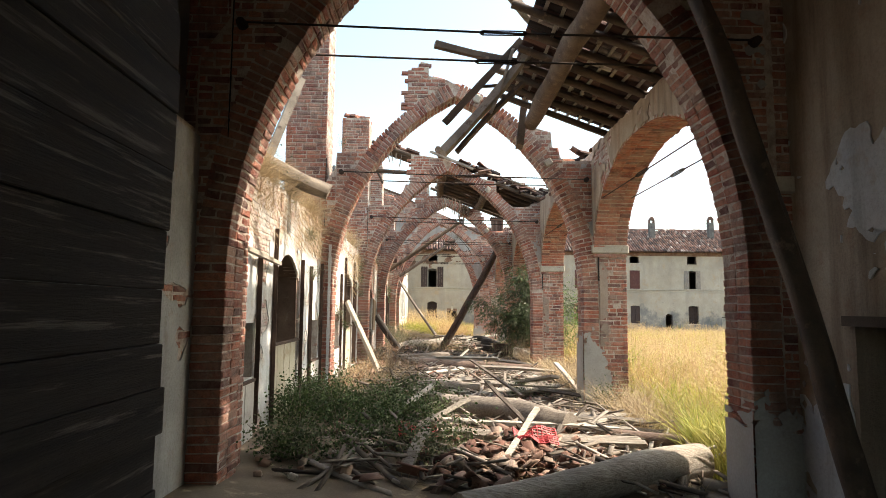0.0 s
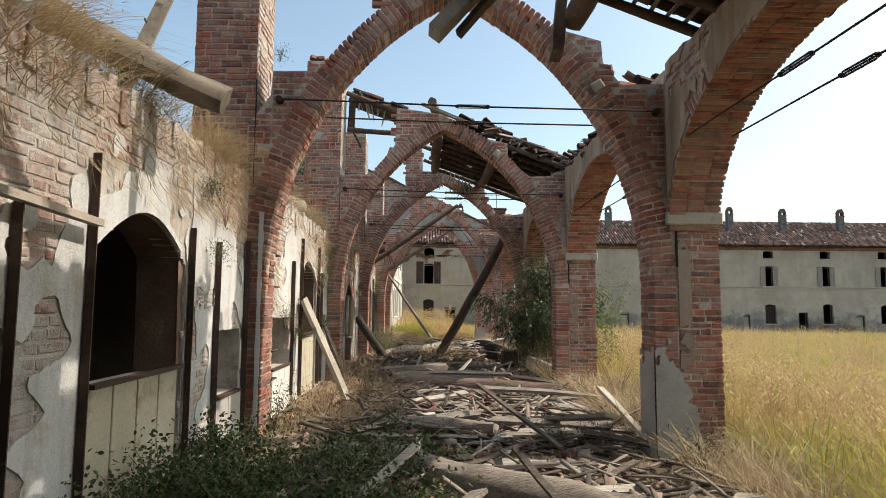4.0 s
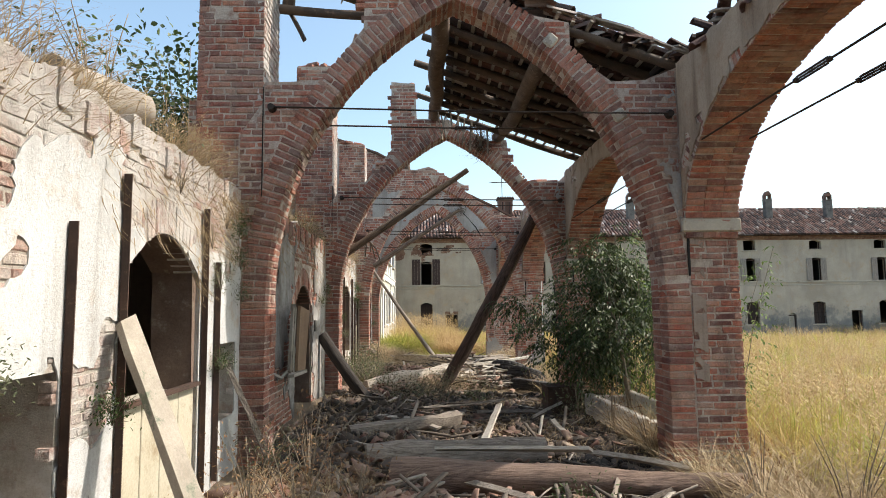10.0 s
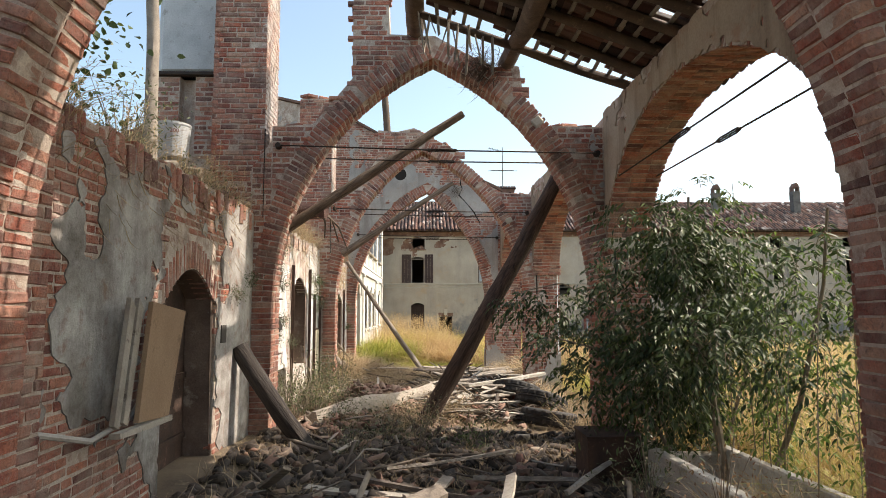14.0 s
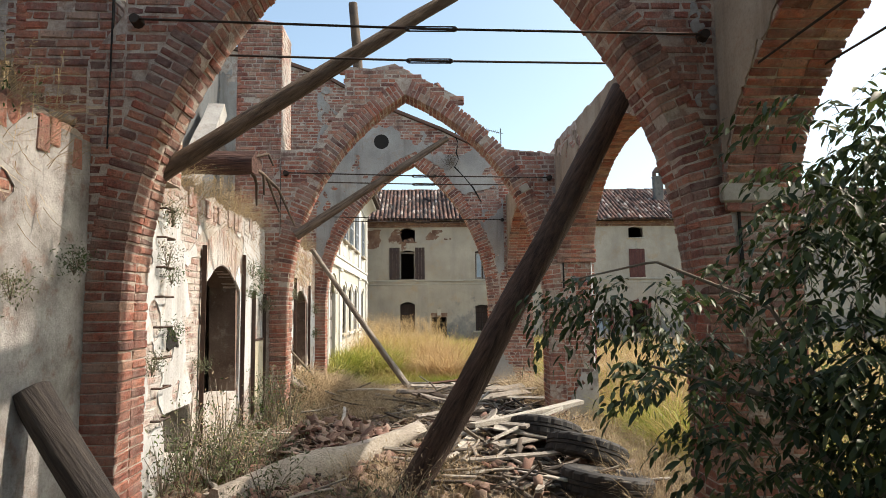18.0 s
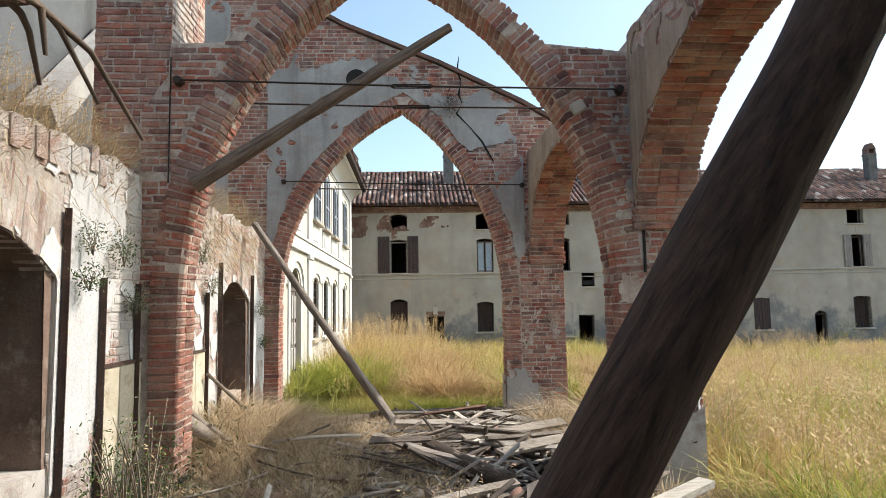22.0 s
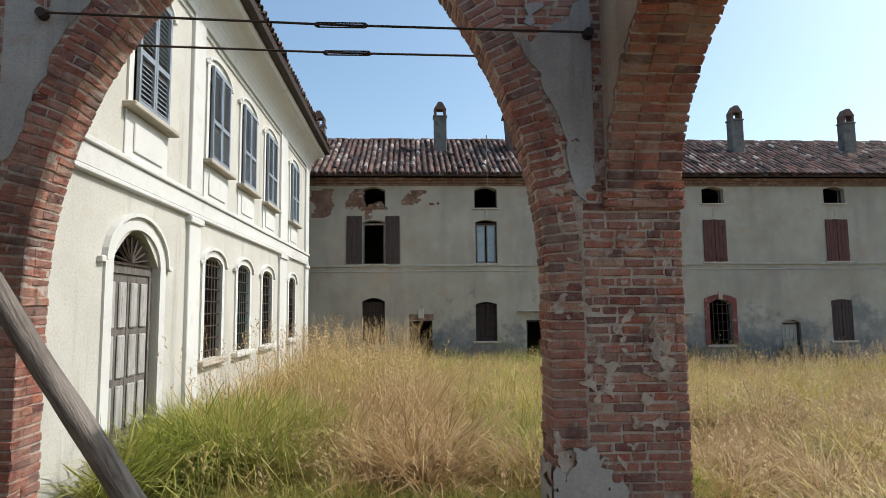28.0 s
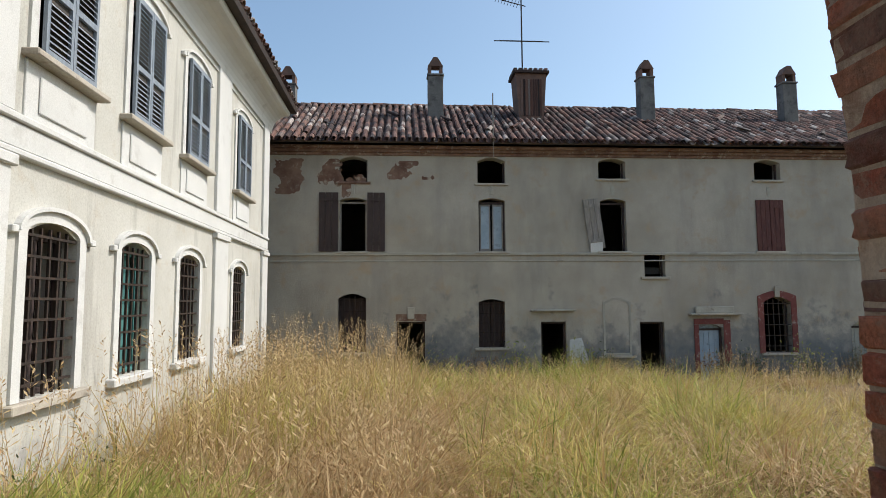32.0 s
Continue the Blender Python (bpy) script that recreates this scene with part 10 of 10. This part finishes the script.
def small_plants():
    rnd = random.Random(4)
    spots = []
    # green weeds in the first bay
    for i in range(22):
        x, y = rnd.uniform(-2.5, -0.45), rnd.uniform(6.0, 10.9)
        bush("weed", (x, y, hump(x, y)), (0.55, 0.55, rnd.uniform(0.25, 0.55)), 800, 0.038, WEED_GREEN if i % 4 else SAGE, "dense dark green weed by the wall", 100 + i, "weed", 9, ROUND_LEAF)
    for i, (x, y, h, m) in enumerate(((-2.2, 12.2, 0.5, RUSSET), (-2.0, 13.0, 0.6, RUSSET), (-1.55, 14.9, 0.9, RUSSET), (-2.1, 15.6, 0.8, RUSSET), (-1.2, 15.9, 0.7, RUSSET), (-1.75, 16.5, 0.9, RUSSET), (-2.3, 17.0, 0.5, SAGE), (2.6, 16.0, 0.9, RUSSET), (3.0, 15.3, 1.0, DRY_WEED), (2.4, 18.4, 0.8, RUSSET), (2.2, 19.4, 0.9, RUSSET), (1.9, 20.2, 0.7, SAGE), (-0.3, 22.9, 0.7, SAGE), (-0.75, 23.4, 0.6, SAGE), (0.4, 23.0, 0.5, WEED_GREEN), (-0.2, 24.4, 0.55, DRY_WEED), (0.5, 25.3, 0.5, DRY_WEED), (-1.1, 22.2, 0.5, SAGE),
                                      (-2.3, 24.5, 0.7, SAGE), (-1.9, 25.0, 0.65, SAGE), (-2.4, 25.5, 0.8, WEED_GREEN), (-1.5, 24.2, 0.6, SAGE), (-2.0, 26.0, 0.5, SAGE), (-2.55, 28.3, 0.8, WEED_GREEN), (-2.3, 28.7, 0.6, WEED_GREEN), (-2.4, 30.1, 0.7, SAGE), (-0.9, 28.3, 0.4, DRY_WEED), (-0.2, 28.0, 0.45, DRY_WEED), (0.4, 28.2, 0.4, DRY_WEED), (1.9, 33.5, 0.5, DRY_WEED), (2.1, 32.7, 0.6, DRY_WEED), (-2.5, 33.5, 0.5, DRY_WEED),
                                      (-2.2, 35.9, 0.7, SAGE), (-1.7, 36.4, 0.7, WEED_GREEN), (-2.3, 36.9, 0.8, SAGE), (-1.4, 37.2, 0.6, SAGE), (-2.0, 38.2, 0.8, WEED_GREEN), (-2.2, 39.6, 0.8, SAGE), (2.6, 35.9, 0.6, SAGE), (3.2, 36.6, 0.7, SAGE), (-1.0, 12.0, 0.35, WEED_GREEN), (0.9, 15.9, 0.35, WEED_GREEN), (1.2, 11.9, 0.4, WEED_GREEN), (-2.45, 11.9, 0.7, WEED_GREEN), (1.8, 12.1, 0.45, SAGE), (2.45, 10.6, 0.6, WEED_GREEN))):
        word = {RUSSET.name: "russet dead", DRY_WEED.name: "dry straw-coloured", SAGE.name: "grey-green", WEED_GREEN.name: "green"}[m.name]
        bush("weed", (x, y, hump(x, y)), (0.4, 0.4, h), 420, 0.035 if m in (RUSSET, DRY_WEED) else 0.045, m, word + " weed growing from the rubble", 200 + i, "weed", 10)
    # slender green weeds before the wall of the fourth bay
    for i in range(16):
        x, y = rnd.uniform(-2.6, -1.75), rnd.uniform(24.3, 28.0)
        bush("weed", (x, y, hump(x, y)), (0.3, 0.35, rnd.uniform(0.5, 1.1)), 300, 0.036, (SAGE, WEED_GREEN, LIGHT_LEAF, DRY_WEED)[i % 4], ("grey-green", "green", "light green", "dry straw-coloured")[i % 4] + " slender weed against the plastered wall", 700 + i, "weed", 11)
    for i in range(9):
        x, y = rnd.uniform(-2.62, -1.9), rnd.uniform(7.2, 10.2)
        bush("weed", (x, y, hump(x, y)), (0.4, 0.5, rnd.uniform(0.35, 0.6)), 700, 0.036, WEED_GREEN, "dense dark green weed by the wall", 160 + i, "weed", 10, ROUND_LEAF)
    rng = np.random.default_rng(91)
    n = 5200
    x = -2.62 + np.abs(rng.normal(0, 0.5, n))
    y = rng.uniform(29.7, 33.4, n)
    z = levels(x, y) + np.clip(0.55 - 0.5 * (x + 2.62), 0, 0.55) * rng.random(n) * np.clip(1.4 - np.abs(y - 31.2) * 0.7, 0.1, 1)
    hay = blades(rng, np.stack([x, y, z], 1), rng.uniform(0.2, 0.55, n), rng.uniform(0.005, 0.009, n), 1.1, 0.9)
    tagged(soup("hay_heap", *hay, DRY_WEED), "heap of dry hay and dead stalks against the wall", "hay", kind="stuff")
    for i, (p, q, r) in enumerate((((-2.62, 29.75, 1.15), (-1.75, 30.5, 0.1), 0.035), ((-2.55, 30.0, 0.8), (-1.5, 30.9, 0.12), 0.03), ((-2.65, 30.9, 1.3), (-1.9, 31.9, 0.25), 0.025), ((-2.6, 29.9, 0.75), (-2.2, 30.7, 0.05), 0.04))):
        wood_log("branch", [p, ((p[0] + q[0]) / 2, (p[1] + q[1]) / 2 + 0.05, (p[2] + q[2]) / 2 - 0.05), q], (r, r * 0.8), "grey dead branch leaning on the wall", OLDPOLE, 340 + i, "branch", "branches in the last bay", sides=7)
    for i in range(26):
        x = rnd.uniform(1.0, 16.0)
        bush("weed", (x, FH - rnd.uniform(0.2, 0.7), hump(x, FH - 0.5)), (0.5, 0.3, rnd.uniform(0.5, 1.1)), 300, 0.06, (WEED_GREEN, RUSSET, SAGE)[i % 3], ("dark green", "russet dead", "grey-green")[i % 3] + " weed at the foot of the farm house", 820 + i, "weed", 9)
    # plants growing on the walls
    for i, (x, y, z, h, m, lf) in enumerate(((-2.95, 10.6, 2.55, 0.45, WEED_GREEN, 0.05), (-2.72, 10.1, 2.35, 0.3, SAGE, 0.04), (-3.0, 8.6, 3.62, 0.6, WEED_GREEN, 0.07), (-2.75, 9.9, 3.0, 0.35, SAGE, 0.05), (-2.75, 16.4, 2.3, 0.4, SAGE, 0.04), (-2.74, 13.1, 1.6, 0.5, SAGE, 0.045), (-2.73, 16.9, 2.9, 0.35, WEED_GREEN, 0.05), (-2.74, 14.3, 1.35, 0.3, WEED_GREEN, 0.05),
                                             (-2.74, 27.9, 2.3, 0.3, WEED_GREEN, 0.05), (-2.74, 28.5, 2.55, 0.4, WEED_GREEN, 0.05), (-2.74, 28.8, 2.1, 0.3, SAGE, 0.05), (-2.74, 24.4, 1.5, 0.3, SAGE, 0.04), (-2.74, 24.8, 2.4, 0.25, WEED_GREEN, 0.04), (-2.74, 25.8, 1.4, 0.25, SAGE, 0.04), (-2.74, 30.6, 2.7, 0.4, SAGE, 0.05), (-2.74, 31.0, 2.3, 0.4, SAGE, 0.05), (-2.74, 33.6, 2.0, 0.35, SAGE, 0.05), (-2.74, 33.9, 1.4, 0.3, WEED_GREEN, 0.05),
                                             (-2.74, 24.8, 3.0, 0.35, WEED_GREEN, 0.04), (-2.74, 24.7, 2.55, 0.4, SAGE, 0.04), (-2.74, 24.9, 1.8, 0.3, WEED_GREEN, 0.04), (-2.74, 27.95, 2.6, 0.4, WEED_GREEN, 0.045), (-2.74, 22.3, 2.2, 0.25, SAGE, 0.04), (-2.74, 23.0, 2.4, 0.25, WEED_GREEN, 0.04), (-3.2, 30.5, 3.6, 0.5, LIGHT_LEAF, 0.05), (-4.2, 31.8, 3.55, 1.2, LIGHT_LEAF, 0.06), (-4.2, 27.9, 3.6, 1.7, LIGHT_LEAF, 0.075), (-2.45, 11.2, 4.95, 0.25, SAGE, 0.03), (-2.74, 17.0, 2.55, 0.35, WEED_GREEN, 0.04), (-2.74, 16.45, 1.5, 0.25, WEED_GREEN, 0.045), (-2.74, 16.5, 2.95, 0.3, DRY_WEED, 0.03), (-2.74, 16.1, 2.7, 0.3, DRY_WEED, 0.03), (-2.74, 17.15, 3.2, 0.35, DRY_WEED, 0.03), (-2.74, 15.3, 3.1, 0.3, DRY_WEED, 0.03), (-2.74, 10.3, 2.75, 0.4, DRY_WEED, 0.03), (-2.74, 17.1, 2.2, 0.25, SAGE, 0.04))):
        bush("wall_plant", (x + 0.1 if x > -2.8 else x, y, z), (0.10, 0.16, h * 0.8), 420, lf * 0.6, m, ("dry tuft" if m == DRY_WEED else "small green plant") + " rooted in the old wall", 300 + i, "weed", 7, loose=0.035)
    for i in range(34):
        k = i % 5
        y = rnd.uniform(ARCHES[k][0] + 1.0, ARCHES[k + 1][0] - 0.2)
        m = rnd.choice((DRY_WEED, DRY_WEED, RUSSET, SAGE, WEED_GREEN))
        bush("wall_plant", (-2.85 + rnd.uniform(-0.15, 0.08), y, 3.42 + rnd.uniform(-0.1, 0.12)), (0.22, 0.3, rnd.uniform(0.2, 0.5)), 150, 0.03, m, "tuft of weeds on the crest of the side wall", 600 + i, "weed", 8)
    # bushes behind and above the side wall
    bush("ivy_bush", (-4.5, 19.9, 3.5), (0.8, 1.4, 2.7), 5200, 0.09, SHRUB_LEAF, "dark ivy bush on the terrace behind the wall", 401, "bush", 22, ROUND_LEAF)
    bush("ivy_bush", (-4.05, 19.4, 3.5), (0.35, 0.5, 1.75), 3600, 0.06, SHRUB_LEAF, "dense dark ivy climbing behind the wooden post", 404, "bush", 16, ROUND_LEAF)
    bush("young_tree", (-3.3, 15.2, 3.5), (0.4, 0.6, 1.5), 260, 0.075, WEED_GREEN, "young tree with pointed leaves on the terrace", 402, "tree", 7)
    bush("bush", (-3.75, 21.4, 3.5), (0.5, 0.7, 1.3), 1300, 0.06, SAGE, "dry olive bush on the terrace", 403, "bush", 16)
    bush("bush", (-3.4, 9.5, 3.5), (0.5, 0.8, 0.9), 600, 0.06, WEED_GREEN, "green bush on the terrace", 404, "bush", 12)
    bush("bush", (3.9, 24.9, 0.1), (0.6, 0.9, 1.6), 500, 0.09, WEED_GREEN, "green bush beyond the arcade", 405, "bush", 9)
    # sunlit weeds at the foot of the houses
    for i in range(26):
        x = rnd.uniform(-2, 34)
        y = FH - rnd.uniform(0.2, 1.2)
        bush("weed", (x, y, hump(x, y)), (0.5, 0.4, rnd.uniform(0.6, 1.2)), 260, 0.09, rnd.choice((SAGE, SAGE, GREEN_GRASS, RUSSET)), "weed at the foot of the house wall", 500 + i, "weed", 9)


def crest_growth():
    """Dry grass hanging from the top of the side wall."""
    rng = np.random.default_rng(33)
    out, tops = [], []
    for y0, y1, n in ((6.0, 11.2, 6200), (12.0, 17.2, 2600), (18.0, 23.1, 2200), (24.0, 28.9, 3600), (29.7, 34.1, 2200)):
        y = rng.uniform(y0, y1, n // 8)
        y = np.repeat(y, 8) + rng.normal(0, 0.05, len(y) * 8)
        p = np.array([noise.noise((float(v) * 0.9, y0, 7.0)) for v in y])
        keep = rng.random(len(y)) < np.clip(0.55 + 1.5 * p, 0.08, 1.0)
        y = y[keep]
        x = np.full(len(y), FACE) + rng.uniform(-0.42, 0.06, len(y))
        z = 3.52 + rng.uniform(-0.1, 0.14, len(y)) - 0.35 * (rng.random(len(y)) < 0.25)
        h = rng.uniform(0.08, 0.36, len(y))
        out.append(blades(rng, np.stack([x, y, z], 1), h, np.full(len(y), 0.006), 0.6, 1.1, aim=0.0))
        k = rng.random(len(y)) < 0.12
        tops.append(sedge_heads(rng, np.stack([x[k], y[k], z[k]], 1), h[k] + 0.15, np.full(k.sum(), 0.14)))
    # strands that hang down over the face
    for y0, y1, n, zt in ((9.2, 11.2, 800, 3.55), (6.2, 9.2, 400, 3.5), (12.1, 13.0, 260, 2.6), (29.9, 33.6, 1000, 3.45), (24.1, 25.4, 40, 3.5), (26.9, 28.9, 110, 3.4), (16.6, 17.2, 200, 3.4), (14.2, 16.6, 240, 3.35), (15.9, 16.3, 90, 2.95), (19.0, 22.8, 220, 3.4)):
        y = rng.uniform(y0, y1, n)
        z = zt - rng.uniform(0, 0.75, n) ** 1.2
        base = np.stack([np.full(n, FACE + 0.02), y, z], 1)
        v, t = blades(rng, base, -rng.uniform(0.07, 0.24, n), np.full(n, 0.006), 0.5, 0.3, aim=np.pi)
        out.append((v, t))
    tagged(soup("hanging_grass", *joined(out), DRY_WEED), "dry grass and creepers hanging from the wall crest", "grass", kind="stuff")
    # matted dead growth on the third arch and in the gable crack
    for at, spread, n, ln in (((0.66, 23.27, 5.74), (0.13, 0.05, 0.16), 620, 0.2), ((0.80, 34.14, 5.98), (0.09, 0.05, 0.12), 260, 0.16)):
        base = np.array(at) + rng.normal(0, 1, (n, 3)) * np.array(spread)
        ob = soup("root_clump", *blades(rng, base, rng.uniform(-1, 1, n) * ln, np.full(n, 0.009), 1.2, 0.8), DARKWOOD)
        tagged(ob, "matted clump of dead dark roots on the masonry", "roots")
    tagged(soup("crest_heads", *joined(tops), SEEDHEAD), "thin seed stalks on the wall crest", "grass", kind="stuff")


meadow()
tussocks()
great_shrub()
small_plants()
crest_growth()

# ---- masonry of the gallery ----
for k_ in range(6):
    cross_arch(k_)
for k_ in range(5):
    left_column(k_)
for k_ in range(5):
    arcade_bay(k_)
for k_ in range(6):
    arcade_pier(k_)
for k_ in range(5):
    side_wall(k_)
